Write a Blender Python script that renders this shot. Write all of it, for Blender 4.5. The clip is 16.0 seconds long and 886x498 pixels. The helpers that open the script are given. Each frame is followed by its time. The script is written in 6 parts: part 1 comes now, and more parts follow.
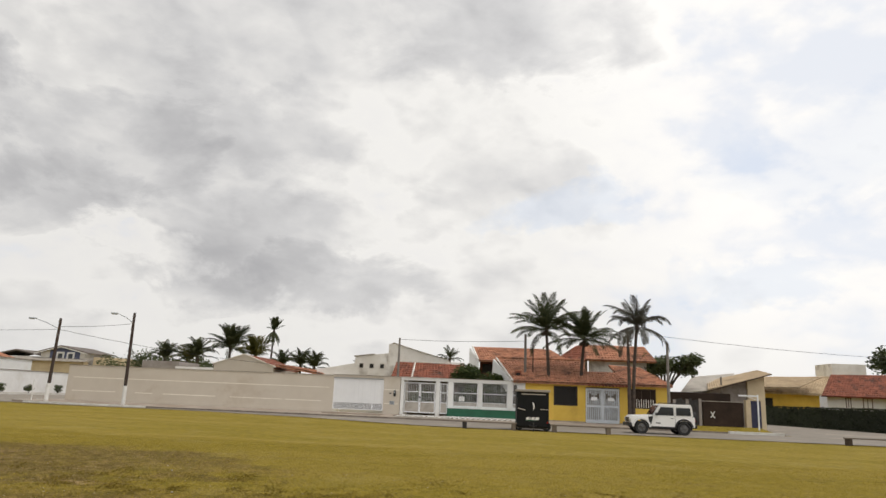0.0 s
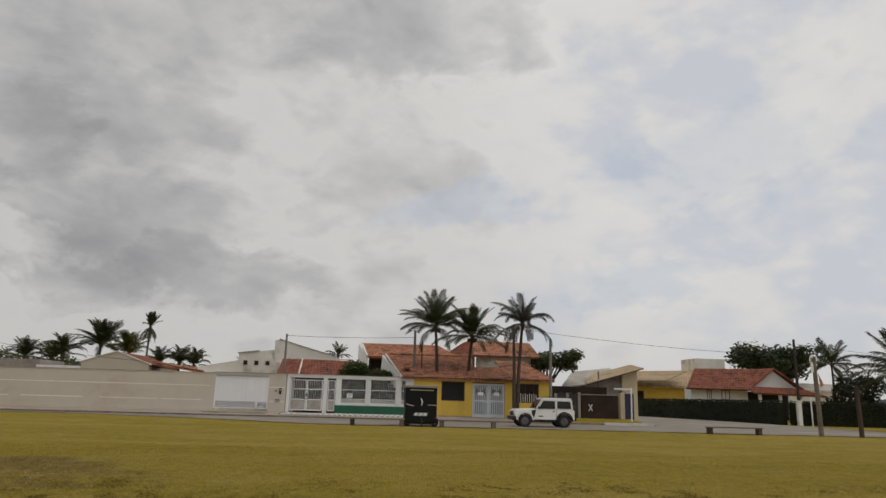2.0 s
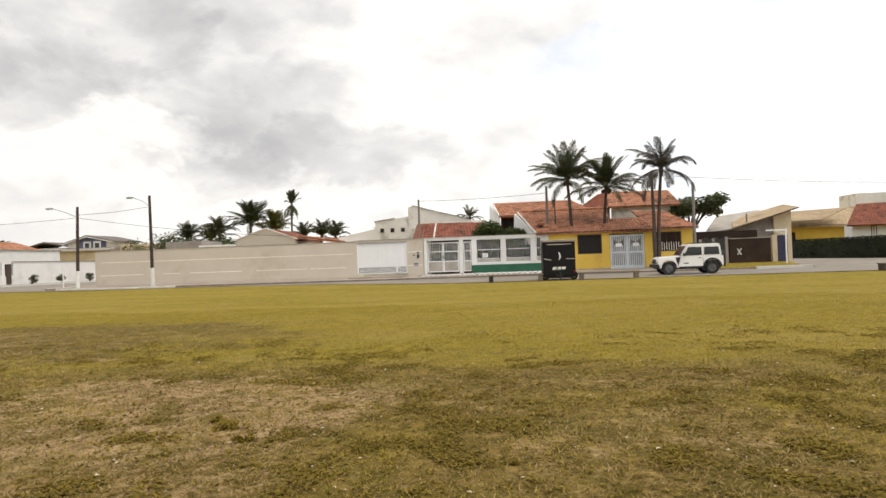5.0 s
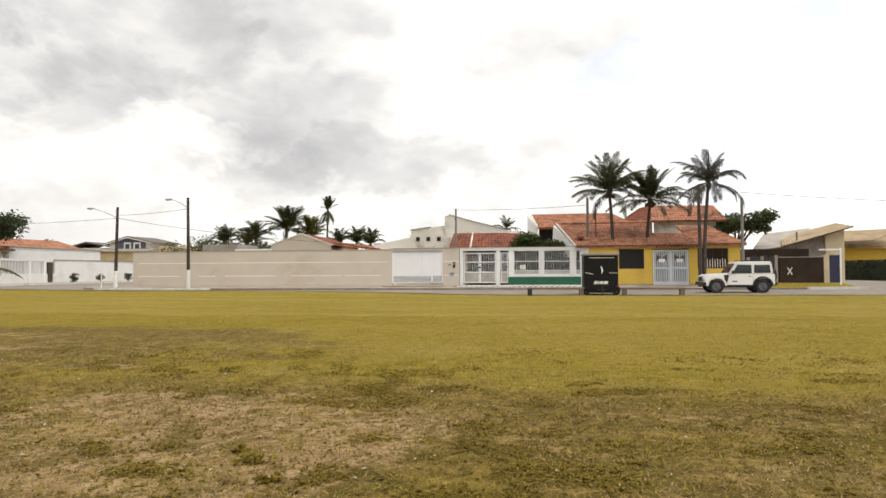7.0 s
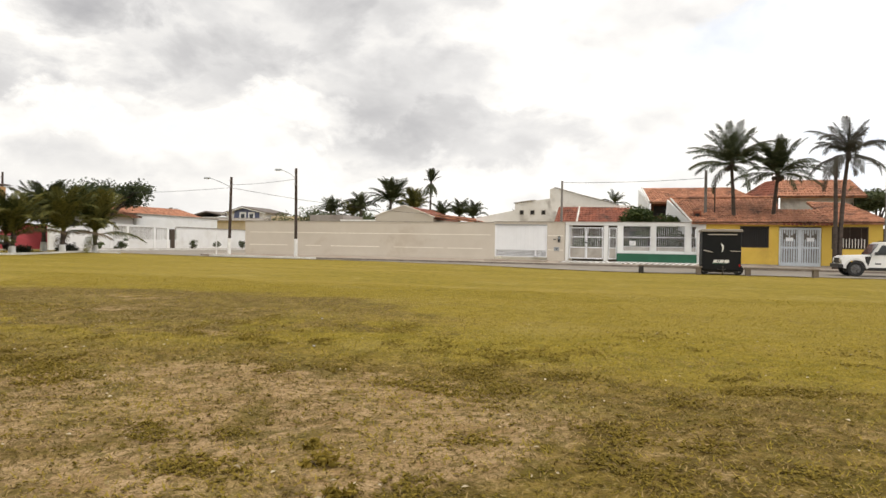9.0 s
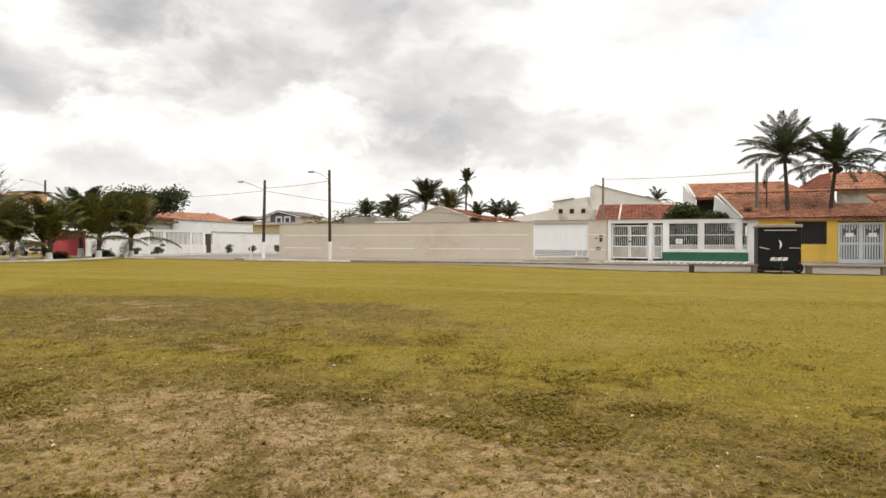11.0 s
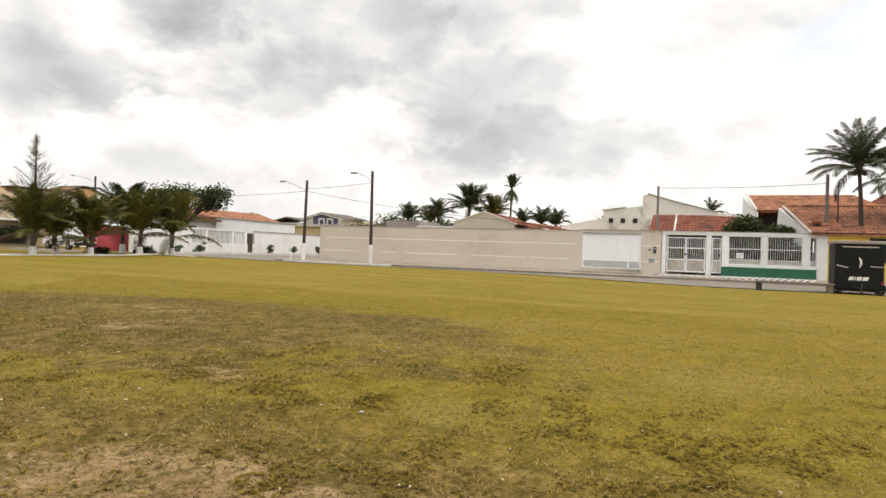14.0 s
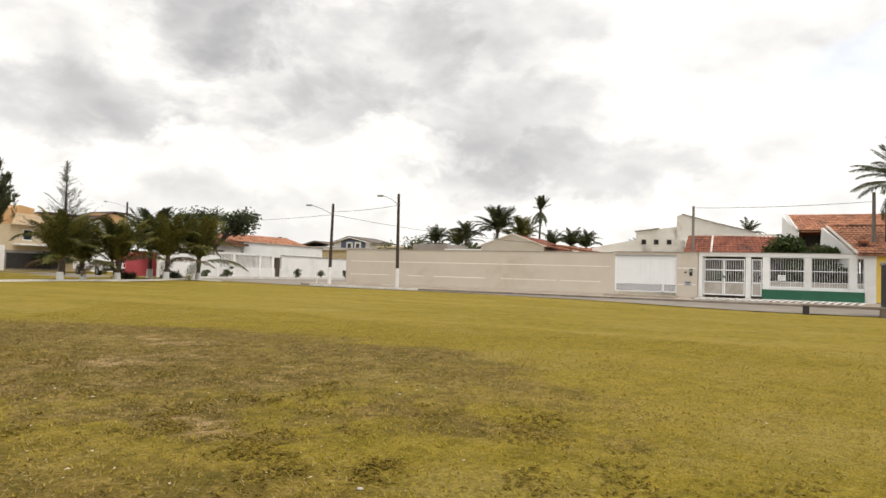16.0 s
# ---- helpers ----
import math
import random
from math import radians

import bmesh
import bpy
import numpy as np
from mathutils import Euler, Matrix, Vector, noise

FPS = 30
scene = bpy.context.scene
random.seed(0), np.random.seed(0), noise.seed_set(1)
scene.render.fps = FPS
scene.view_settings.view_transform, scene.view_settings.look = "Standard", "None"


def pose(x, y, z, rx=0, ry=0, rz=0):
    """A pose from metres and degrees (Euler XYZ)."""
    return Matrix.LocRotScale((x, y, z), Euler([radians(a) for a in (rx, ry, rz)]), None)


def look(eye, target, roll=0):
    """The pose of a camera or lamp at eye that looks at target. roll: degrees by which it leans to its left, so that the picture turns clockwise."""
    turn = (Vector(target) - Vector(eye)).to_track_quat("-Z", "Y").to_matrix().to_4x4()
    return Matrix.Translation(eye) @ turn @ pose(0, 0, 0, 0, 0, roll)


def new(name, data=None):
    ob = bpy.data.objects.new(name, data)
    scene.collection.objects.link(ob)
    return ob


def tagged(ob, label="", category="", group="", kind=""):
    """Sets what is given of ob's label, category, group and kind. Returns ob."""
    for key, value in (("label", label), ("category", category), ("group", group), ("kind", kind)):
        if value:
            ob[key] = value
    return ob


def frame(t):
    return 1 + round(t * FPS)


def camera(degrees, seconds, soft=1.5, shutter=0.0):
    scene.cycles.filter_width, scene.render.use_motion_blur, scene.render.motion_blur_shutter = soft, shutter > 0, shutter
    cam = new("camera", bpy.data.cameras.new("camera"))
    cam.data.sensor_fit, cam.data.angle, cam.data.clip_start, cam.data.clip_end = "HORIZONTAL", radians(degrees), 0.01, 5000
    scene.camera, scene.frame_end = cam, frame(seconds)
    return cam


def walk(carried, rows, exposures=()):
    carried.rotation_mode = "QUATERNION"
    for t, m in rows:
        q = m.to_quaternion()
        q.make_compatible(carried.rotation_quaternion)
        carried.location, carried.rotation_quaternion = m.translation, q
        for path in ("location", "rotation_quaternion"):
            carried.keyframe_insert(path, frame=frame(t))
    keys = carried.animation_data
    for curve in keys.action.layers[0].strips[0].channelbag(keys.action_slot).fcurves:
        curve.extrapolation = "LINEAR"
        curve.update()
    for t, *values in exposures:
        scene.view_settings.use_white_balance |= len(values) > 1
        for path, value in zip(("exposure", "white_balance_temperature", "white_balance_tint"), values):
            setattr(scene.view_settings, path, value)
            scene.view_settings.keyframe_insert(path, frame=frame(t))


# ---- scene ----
cam = camera(67.1, 16.0)
PATH = [
    (0, (2.914, 2.94, 1.364), (2.755, 4.886, 1.799), 2.4),
    (0.5, (2.851, 2.874, 1.381), (2.93, 4.8, 1.917), 1.2),
    (1, (2.884, 2.735, 1.362), (3.09, 4.655, 1.879), 0.3),
    (1.5, (2.879, 2.976, 1.364), (3.081, 4.904, 1.856), 2.0),
    (2, (2.853, 3.058, 1.354), (3.02, 5.003, 1.79), 1.6),
    (2.5, (2.851, 3.107, 1.319), (2.972, 5.085, 1.584), 1.3),
    (3, (2.858, 3.302, 1.298), (2.766, 5.29, 1.496), 1.0),
    (3.5, (2.848, 3.448, 1.23), (2.667, 5.44, 1.261), -0.2),
    (4, (2.765, 3.639, 1.201), (2.546, 5.627, 1.247), -3.3),
    (4.2, (2.747, 3.71, 1.18), (2.55, 5.699, 1.223), -2.8),
    (6.3, (2.457, 4.545, 1.179), (2.19, 6.527, 1.191), 0.3),
    (6.5, (2.44, 4.614, 1.173), (2.183, 6.598, 1.183), 1.0),
    (7, (2.314, 4.855, 1.16), (2.01, 6.831, 1.224), -0.3),
    (7.5, (2.229, 5.068, 1.137), (1.762, 7.012, 1.161), -1.0),
    (8, (2.199, 5.311, 1.089), (1.593, 7.216, 1.031), 1.3),
    (8.5, (2.109, 5.58, 1.099), (1.638, 7.523, 1.077), -0.7),
    (9, (2.032, 5.825, 1.074), (1.432, 7.733, 1.06), 1.0),
    (9.2, (2.013, 5.913, 1.092), (1.327, 7.791, 1.07), 1.4),
    (11.3, (1.477, 7.18, 1.0), (0.784, 9.056, 0.992), -0.0),
    (11.5, (1.428, 7.278, 0.988), (0.77, 9.166, 0.94), 0.2),
    (12, (1.329, 7.508, 1.002), (0.593, 9.366, 0.937), 1.4),
    (12.5, (1.162, 7.757, 0.995), (0.445, 9.623, 0.934), 2.0),
    (13, (1.023, 7.985, 0.998), (0.317, 9.855, 0.922), -0.1),
    (13.5, (0.937, 8.207, 1.027), (0.077, 10.012, 0.98), 2.7),
    (14, (0.815, 8.434, 1.015), (0.001, 10.261, 1.022), 2.0),
    (14.5, (0.737, 8.692, 1.008), (-0.123, 10.495, 0.92), 1.7),
    (15, (0.7, 8.892, 1.016), (-0.249, 10.649, 0.907), 3.1),
    (15.5, (0.567, 9.058, 1.049), (-0.394, 10.811, 1.109), 2.0),
    (16, (0.475, 9.283, 1.05), (-0.417, 11.072, 1.123), 1.7),
]
EXPOSURES = [(0, -0.33, 6700, 10), (0.5, -0.5, 6650, 10), (1.0, -0.7, 6650, 10), (1.5, -0.88, 6650, 10), (2.0, -0.92, 6650, 10), (2.5, -0.8, 6700, 10),
             (3.0, -0.56, 6800, 10), (3.5, -0.38, 6800, 10), (4.0, -0.05, 6800, 10), (6.5, 0.05, 6800, 10), (16, 0.05, 6800, 10)]
walk(cam, [(t, look(eye, target, roll)) for t, eye, target, roll in PATH], EXPOSURES)

# ---- sky and sun ----
SUN_AZ, SUN_EL = radians(120), radians(64)      # azimuth clockwise from +y: behind the camera
world = bpy.data.worlds.new("sky")
scene.world = world
world.use_nodes = True


def math_node(tree, op, a, b=None, c=None, clamp=False):
    n = tree.nodes.new("ShaderNodeMath")
    n.operation, n.use_clamp = op, clamp
    for i, v in enumerate((a, b, c)):
        if v is None:
            continue
        if isinstance(v, (int, float)):
            n.inputs[i].default_value = v
        else:
            tree.links.new(v, n.inputs[i])
    return n.outputs[0]


def mix_col(tree, fac, a, b, blend="MIX"):
    n = tree.nodes.new("ShaderNodeMix")
    n.data_type, n.blend_type = "RGBA", blend
    for sock, v in ((n.inputs[0], fac), (n.inputs[6], a), (n.inputs[7], b)):
        if isinstance(v, (int, float)):
            sock.default_value = v
        elif isinstance(v, tuple):
            sock.default_value = (*v, 1) if len(v) == 3 else v
        else:
            tree.links.new(v, sock)
    return n.outputs[2]


def ramp(tree, fac, stops, interp="EASE"):
    n = tree.nodes.new("ShaderNodeValToRGB")
    n.color_ramp.interpolation = interp
    while len(n.color_ramp.elements) < len(stops):
        n.color_ramp.elements.new(0.5)
    for e, (p, c) in zip(n.color_ramp.elements, stops):
        e.position = p
        e.color = (c, c, c, 1) if isinstance(c, (int, float)) else (*c, 1)
    tree.links.new(fac, n.inputs[0])
    return n.outputs[0]


def noise_tex(tree, vec, scale, detail=6, rough=0.55, dist=0.0):
    n = tree.nodes.new("ShaderNodeTexNoise")
    n.inputs["Scale"].default_value, n.inputs["Detail"].default_value = scale, detail
    n.inputs["Roughness"].default_value, n.inputs["Distortion"].default_value = rough, dist
    if vec is not None:
        tree.links.new(vec, n.inputs["Vector"])
    return n.outputs[0]


def build_sky():
    tr = world.node_tree
    bg = tr.nodes["Background"]
    sky = tr.nodes.new("ShaderNodeTexSky")
    sky.sky_type, sky.sun_disc = "NISHITA", False
    sky.sun_elevation, sky.sun_rotation = SUN_EL, SUN_AZ
    tc = tr.nodes.new("ShaderNodeTexCoord")
    sep = tr.nodes.new("ShaderNodeSeparateXYZ")
    tr.links.new(tc.outputs["Generated"], sep.inputs[0])
    up = math_node(tr, "MAXIMUM", sep.outputs[2], 0.0)
    # cloud texture by direction, flattened a little towards the horizon
    mp = tr.nodes.new("ShaderNodeMapping")
    mp.inputs["Location"].default_value = (0.31, 0.77, 0.12)
    mp.inputs["Scale"].default_value = (1.0, 1.0, 1.75)
    tr.links.new(tc.outputs["Generated"], mp.inputs[0])
    p = mp.outputs[0]
    shape = noise_tex(tr, p, 4.2, 10, 0.52, 0.15)
    wisp = noise_tex(tr, p, 13.0, 8, 0.6, 0.3)
    lump = tr.nodes.new("ShaderNodeTexVoronoi")
    lump.feature = "SMOOTH_F1"
    lump.inputs["Scale"].default_value, lump.inputs["Detail"].default_value, lump.inputs["Roughness"].default_value = 9.0, 2.0, 0.55
    warp = tr.nodes.new("ShaderNodeVectorMath")
    warp.operation = "MULTIPLY_ADD"
    wn = tr.nodes.new("ShaderNodeTexNoise")
    wn.inputs["Scale"].default_value, wn.inputs["Detail"].default_value = 7.0, 6.0
    tr.links.new(p, wn.inputs["Vector"])
    tr.links.new(wn.outputs["Color"], warp.inputs[0])
    warp.inputs[1].default_value = (0.16, 0.16, 0.16)
    tr.links.new(p, warp.inputs[2])
    tr.links.new(warp.outputs[0], lump.inputs["Vector"])
    billow = math_node(tr, "MULTIPLY_ADD", lump.outputs["Distance"], -1.0, 0.55)
    # bearing and height of each direction, in degrees, with a ragged offset so that no cloud has a clean rim
    rag = noise_tex(tr, p, 6.0, 9, 0.6, 0.3)
    mp2 = tr.nodes.new("ShaderNodeMapping")
    mp2.inputs["Location"].default_value = (4.3, 1.9, 2.7)
    tr.links.new(p, mp2.inputs[0])
    rag2 = noise_tex(tr, mp2.outputs[0], 6.5, 9, 0.6, 0.3)
    az = math_node(tr, "MULTIPLY", math_node(tr, "ARCTAN2", sep.outputs[0], sep.outputs[1]), 57.2958)
    az = math_node(tr, "ADD", az, math_node(tr, "MULTIPLY_ADD", rag, 22.0, -11.0))
    el = math_node(tr, "MULTIPLY", math_node(tr, "ARCSINE", sep.outputs[2]), 57.2958)
    el = math_node(tr, "ADD", el, math_node(tr, "MULTIPLY_ADD", rag2, 12.0, -6.0))

    def clouds(rows):
        total = None
        for a, e, wa, we, amount in rows:
            da = math_node(tr, "MULTIPLY_ADD", az, 1.0 / wa, -a / wa)
            de = math_node(tr, "MULTIPLY_ADD", el, 1.0 / we, -e / we)
            r2 = math_node(tr, "ADD", math_node(tr, "MULTIPLY", da, da), math_node(tr, "MULTIPLY", de, de))
            puff = math_node(tr, "MULTIPLY", math_node(tr, "SMOOTH_MIN", math_node(tr, "MAXIMUM", math_node(tr, "SUBTRACT", 1.0, r2), 0.0), 0.8, 0.2), amount)
            total = puff if total is None else math_node(tr, "ADD", total, puff)
        return total

    puffs = clouds(CLOUDS)
    gaps = clouds(CLOUD_GAPS)
    dens = math_node(tr, "ADD", math_node(tr, "MULTIPLY_ADD", wisp, 0.14, -0.07), math_node(tr, "MULTIPLY_ADD", shape, 0.66, 0.115))
    dens = math_node(tr, "ADD", dens, math_node(tr, "MULTIPLY", billow, 0.17))
    # the east carries thin cloud, the west a heavier bank
    west = math_node(tr, "MULTIPLY_ADD", ramp(tr, math_node(tr, "MULTIPLY_ADD", sep.outputs[0], -0.9, 0.5), [(0.10, 0.0), (0.70, 1.0)]), 0.13, -0.02)
    body = math_node(tr, "ADD", math_node(tr, "ADD", dens, west), puffs)
    cover = math_node(tr, "SUBTRACT", ramp(tr, body, [(0.28, 0.6), (0.40, 1.0)]), gaps, clamp=True)
    tone = ramp(tr, body, [(0.34, (1.0, 1.0, 1.01)), (0.46, (1.05, 1.05, 1.04)), (0.53, (0.92, 0.922, 0.925)), (0.62, (0.78, 0.787, 0.805)), (0.74, (0.63, 0.637, 0.66)), (0.92, (0.45, 0.458, 0.49))], "LINEAR")
    # the veil thins and brightens towards the east and overhead
    side = math_node(tr, "MULTIPLY_ADD", sep.outputs[2], 0.5, sep.outputs[0])
    glow = ramp(tr, math_node(tr, "ADD", side, 0.5), [(0.12, 0.98), (0.6, 1.06), (1.0, 1.22)])
    tone = mix_col(tr, 1.0, tone, glow, "MULTIPLY")
    low = ramp(tr, up, [(0.0, 1.0), (0.05, 0.7), (0.12, 0.15), (0.22, 0.0)])
    tone = mix_col(tr, math_node(tr, "MULTIPLY", low, 0.5), tone, (1.0, 1.0, 0.99))
    blue = mix_col(tr, 0.78, sky.outputs[0], (6.6, 7.6, 9.2))
    scaled = mix_col(tr, 1.0, blue, (0.132, 0.134, 0.138), "MULTIPLY")
    tr.links.new(mix_col(tr, cover, scaled, tone), bg.inputs[0])
    bg.inputs[1].default_value = SKY


SKY = 1.0
# bearing, height, half width, half height (degrees) and weight of the heavy clouds, then of the thin places
CLOUDS = [(-46.5, 20, 9, 5, 0.34), (-41.5, 16.0, 7, 4.5, 0.20), (-35.0, 13.2, 7, 4, 0.20), (-55, 12.6, 8, 3.6, 0.20), (-50.5, 11.2, 6, 2.6, 0.10), (-31, 18, 8, 5.5, 0.22), (-37, 23, 11, 5, 0.12),
          (-20, 12.2, 9, 4, 0.14), (-14, 8.6, 11, 2.8, 0.22), (-25, 8.2, 7, 2.2, 0.10), (-22, 21, 12, 4.5, 0.14), (1, 31, 16, 5.5, 0.22), (-10, 14.6, 7, 3.2, 0.07),
          (-46.8, 9.6, 5, 3, -0.20), (-58, 6.5, 9, 3, -0.14), (-28.5, 10.4, 5, 2.2, -0.17), (-37, 7.0, 9, 2.6, -0.12), (-14, 18, 5, 3, -0.07), (36, 24, 20, 12, -0.10), (12, 24, 10, 5, -0.06), (-8, 4.0, 12, 2, -0.08)]
CLOUD_GAPS = [(5.8, 16.2, 8, 2.0, 0.5), (22, 9.4, 10, 1.9, 0.45), (27, 19, 10, 4.4, 0.35)]
build_sky()
sun_data = bpy.data.lights.new("sun", "SUN")
sun_data.energy, sun_data.angle, sun_data.color = 1.35, radians(14), (1.0, 0.95, 0.88)
sun = new("sun", sun_data)
sun.matrix_world = look((0, 0, 60), (-math.sin(SUN_AZ) * math.cos(SUN_EL), -math.cos(SUN_AZ) * math.cos(SUN_EL), 60 - math.sin(SUN_EL)))


# ---- materials ----
def mat(name, a, b=None, rough=0.8, metal=0.0, scale=3.0, fine=40.0, bump=0.15, dist=0.01, spec=0.4, fine_amt=0.35, stain=None, stain_amt=0.0, aniso=None, cells=0.0):
    """Two tones mixed at two scales, fine grain in the relief, and if asked a stain colour in blotches."""
    m = bpy.data.materials.new(name)
    m.use_nodes = True
    tr = m.node_tree
    bsdf = tr.nodes["Principled BSDF"]
    b = b or tuple(c * 0.8 for c in a)
    geo = tr.nodes.new("ShaderNodeNewGeometry")
    vec = geo.outputs["Position"]
    if aniso:
        mp = tr.nodes.new("ShaderNodeMapping")
        mp.inputs["Scale"].default_value = aniso
        tr.links.new(vec, mp.inputs[0])
        vec = mp.outputs[0]
    big = noise_tex(tr, vec, scale, 5, 0.6)
    small = noise_tex(tr, vec, fine, 4, 0.6)
    fac = math_node(tr, "ADD", math_node(tr, "MULTIPLY", big, 1 - fine_amt), math_node(tr, "MULTIPLY", small, fine_amt))
    col = mix_col(tr, ramp(tr, fac, [(0.36, 0.0), (0.64, 1.0)]), a, b)
    if stain:
        st = noise_tex(tr, vec, scale * 0.45, 7, 0.68, 0.3)
        col = mix_col(tr, math_node(tr, "MULTIPLY", ramp(tr, st, [(0.52, 0.0), (0.68, 1.0)]), stain_amt), col, stain)
    if cells:
        vor = tr.nodes.new("ShaderNodeTexVoronoi")
        vor.inputs["Scale"].default_value = cells
        tr.links.new(vec, vor.inputs["Vector"])
        one = tr.nodes.new("ShaderNodeSeparateColor")
        tr.links.new(vor.outputs["Color"], one.inputs[0])
        col = mix_col(tr, 1.0, col, ramp(tr, one.outputs[0], [(0.0, 0.55), (0.35, 0.92), (0.8, 1.0), (1.0, 1.22)], "LINEAR"), "MULTIPLY")
    info = tr.nodes.new("ShaderNodeObjectInfo")
    hsv = tr.nodes.new("ShaderNodeHueSaturation")
    tr.links.new(col, hsv.inputs["Color"])
    tr.links.new(math_node(tr, "MULTIPLY_ADD", info.outputs["Random"], 0.16, 0.92), hsv.inputs["Value"])
    tr.links.new(hsv.outputs[0], bsdf.inputs["Base Color"])
    bsdf.inputs["Roughness"].default_value, bsdf.inputs["Metallic"].default_value = rough, metal
    bsdf.inputs["Specular IOR Level"].default_value = spec
    if bump:
        bp = tr.nodes.new("ShaderNodeBump")
        bp.inputs["Strength"].default_value, bp.inputs["Distance"].default_value = bump, dist
        tr.links.new(fac, bp.inputs["Height"])
        tr.links.new(bp.outputs[0], bsdf.inputs["Normal"])
    return m


def leaf_mat(name, a, b, rough=0.55, trans=0.25, spread=0.5):
    """Leaves: tone varies from leaf to leaf, some light comes through."""
    m = bpy.data.materials.new(name)
    m.use_nodes = True
    tr = m.node_tree
    bsdf = tr.nodes["Principled BSDF"]
    geo = tr.nodes.new("ShaderNodeNewGeometry")
    info = tr.nodes.new("ShaderNodeObjectInfo")
    big = noise_tex(tr, geo.outputs["Position"], 0.9, 3)
    f = math_node(tr, "ADD", math_node(tr, "MULTIPLY", geo.outputs["Random Per Island"], spread), math_node(tr, "MULTIPLY", big, 1 - spread))
    f = math_node(tr, "ADD", f, math_node(tr, "MULTIPLY_ADD", info.outputs["Random"], 0.3, -0.15))
    col = mix_col(tr, ramp(tr, f, [(0.2, 0.0), (0.8, 1.0)]), a, b)
    tr.links.new(col, bsdf.inputs["Base Color"])
    bsdf.inputs["Roughness"].default_value = rough
    bsdf.inputs["Specular IOR Level"].default_value = 0.2
    tl = tr.nodes.new("ShaderNodeBsdfTranslucent")
    tr.links.new(col, tl.inputs[0])
    mx = tr.nodes.new("ShaderNodeMixShader")
    mx.inputs[0].default_value = trans
    tr.links.new(bsdf.outputs[0], mx.inputs[1])
    tr.links.new(tl.outputs[0], mx.inputs[2])
    tr.links.new(mx.outputs[0], tr.nodes["Material Output"].inputs[0])
    return m


def lawn_mat():
    """Mown park lawn: green-gold turf, worn to straw and sandy soil in patches."""
    m = bpy.data.materials.new("lawn")
    m.use_nodes = True
    tr = m.node_tree
    bsdf = tr.nodes["Principled BSDF"]
    geo = tr.nodes.new("ShaderNodeNewGeometry")
    P = geo.outputs["Position"]
    sep = tr.nodes.new("ShaderNodeSeparateXYZ")
    tr.links.new(P, sep.inputs[0])
    big = noise_tex(tr, P, 0.16, 6, 0.6, 0.3)
    mid = noise_tex(tr, P, 0.9, 6, 0.62, 0.2)
    clump = noise_tex(tr, P, 4.2, 7, 0.72, 0.4)
    fine = noise_tex(tr, P, 55.0, 5, 0.7)
    mpg = tr.nodes.new("ShaderNodeMapping")
    mpg.inputs["Scale"].default_value = (0.10, 0.42, 1)
    tr.links.new(P, mpg.inputs[0])
    band = noise_tex(tr, mpg.outputs[0], 1.0, 5, 0.6)
    green = mix_col(tr, ramp(tr, clump, [(0.36, 0.0), (0.62, 1.0)]), (0.205, 0.158, 0.016), (0.335, 0.248, 0.032))
    green = mix_col(tr, ramp(tr, band, [(0.40, 0.0), (0.62, 0.6)]), green, (0.375, 0.272, 0.056))
    straw = mix_col(tr, ramp(tr, clump, [(0.36, 0.0), (0.64, 1.0)]), (0.110, 0.071, 0.015), (0.318, 0.211, 0.070))
    sand = mix_col(tr, ramp(tr, clump, [(0.35, 0.0), (0.65, 1.0)]), (0.335, 0.212, 0.100), (0.545, 0.378, 0.215))
    # worn ground: all of the south part, and a patch further out to the north-west
    stray = noise_tex(tr, P, 0.42, 6, 0.62, 0.4)
    px = math_node(tr, "ADD", sep.outputs[0], math_node(tr, "MULTIPLY_ADD", stray, 7.0, -3.5))
    py = math_node(tr, "ADD", sep.outputs[1], math_node(tr, "MULTIPLY_ADD", mid, 6.0, -3.0))
    near = math_node(tr, "MULTIPLY_ADD", py, -0.26, 3.32)
    dx = math_node(tr, "MULTIPLY_ADD", px, 0.165, 1.07)
    dy = math_node(tr, "MULTIPLY_ADD", py, 0.29, -4.35)
    r2 = math_node(tr, "ADD", math_node(tr, "MULTIPLY", dx, dx), math_node(tr, "MULTIPLY", dy, dy))
    patch = math_node(tr, "SUBTRACT", 0.95, r2)
    worn = math_node(tr, "MAXIMUM", math_node(tr, "MINIMUM", near, 0.55), math_node(tr, "MINIMUM", patch, 0.46))
    worn = math_node(tr, "MAXIMUM", worn, -0.25)
    wsum = math_node(tr, "ADD", worn, math_node(tr, "ADD", math_node(tr, "MULTIPLY_ADD", mid, 1.5, -0.75), math_node(tr, "MULTIPLY_ADD", big, 1.1, -0.55)))
    col = mix_col(tr, ramp(tr, wsum, [(0.08, 0.0), (0.52, 1.0)]), green, straw)
    # the patch further out keeps a dull brown thatch; the sandy ground lies round the trodden middle
    thatch = math_node(tr, "MULTIPLY", ramp(tr, math_node(tr, "ADD", patch, math_node(tr, "MULTIPLY_ADD", mid, 1.2, -0.6)), [(0.0, 0.0), (0.62, 1.0)]), 0.55)
    col = mix_col(tr, thatch, col, mix_col(tr, ramp(tr, clump, [(0.36, 0.0), (0.64, 1.0)]), (0.100, 0.070, 0.017), (0.275, 0.195, 0.070)))
    sx = math_node(tr, "MULTIPLY_ADD", sep.outputs[0], 0.36, 0.25)
    sy = math_node(tr, "MULTIPLY_ADD", sep.outputs[1], 0.50, -4.75)
    trod = math_node(tr, "SUBTRACT", 0.75, math_node(tr, "ADD", math_node(tr, "MULTIPLY", sx, sx), math_node(tr, "MULTIPLY", sy, sy)))
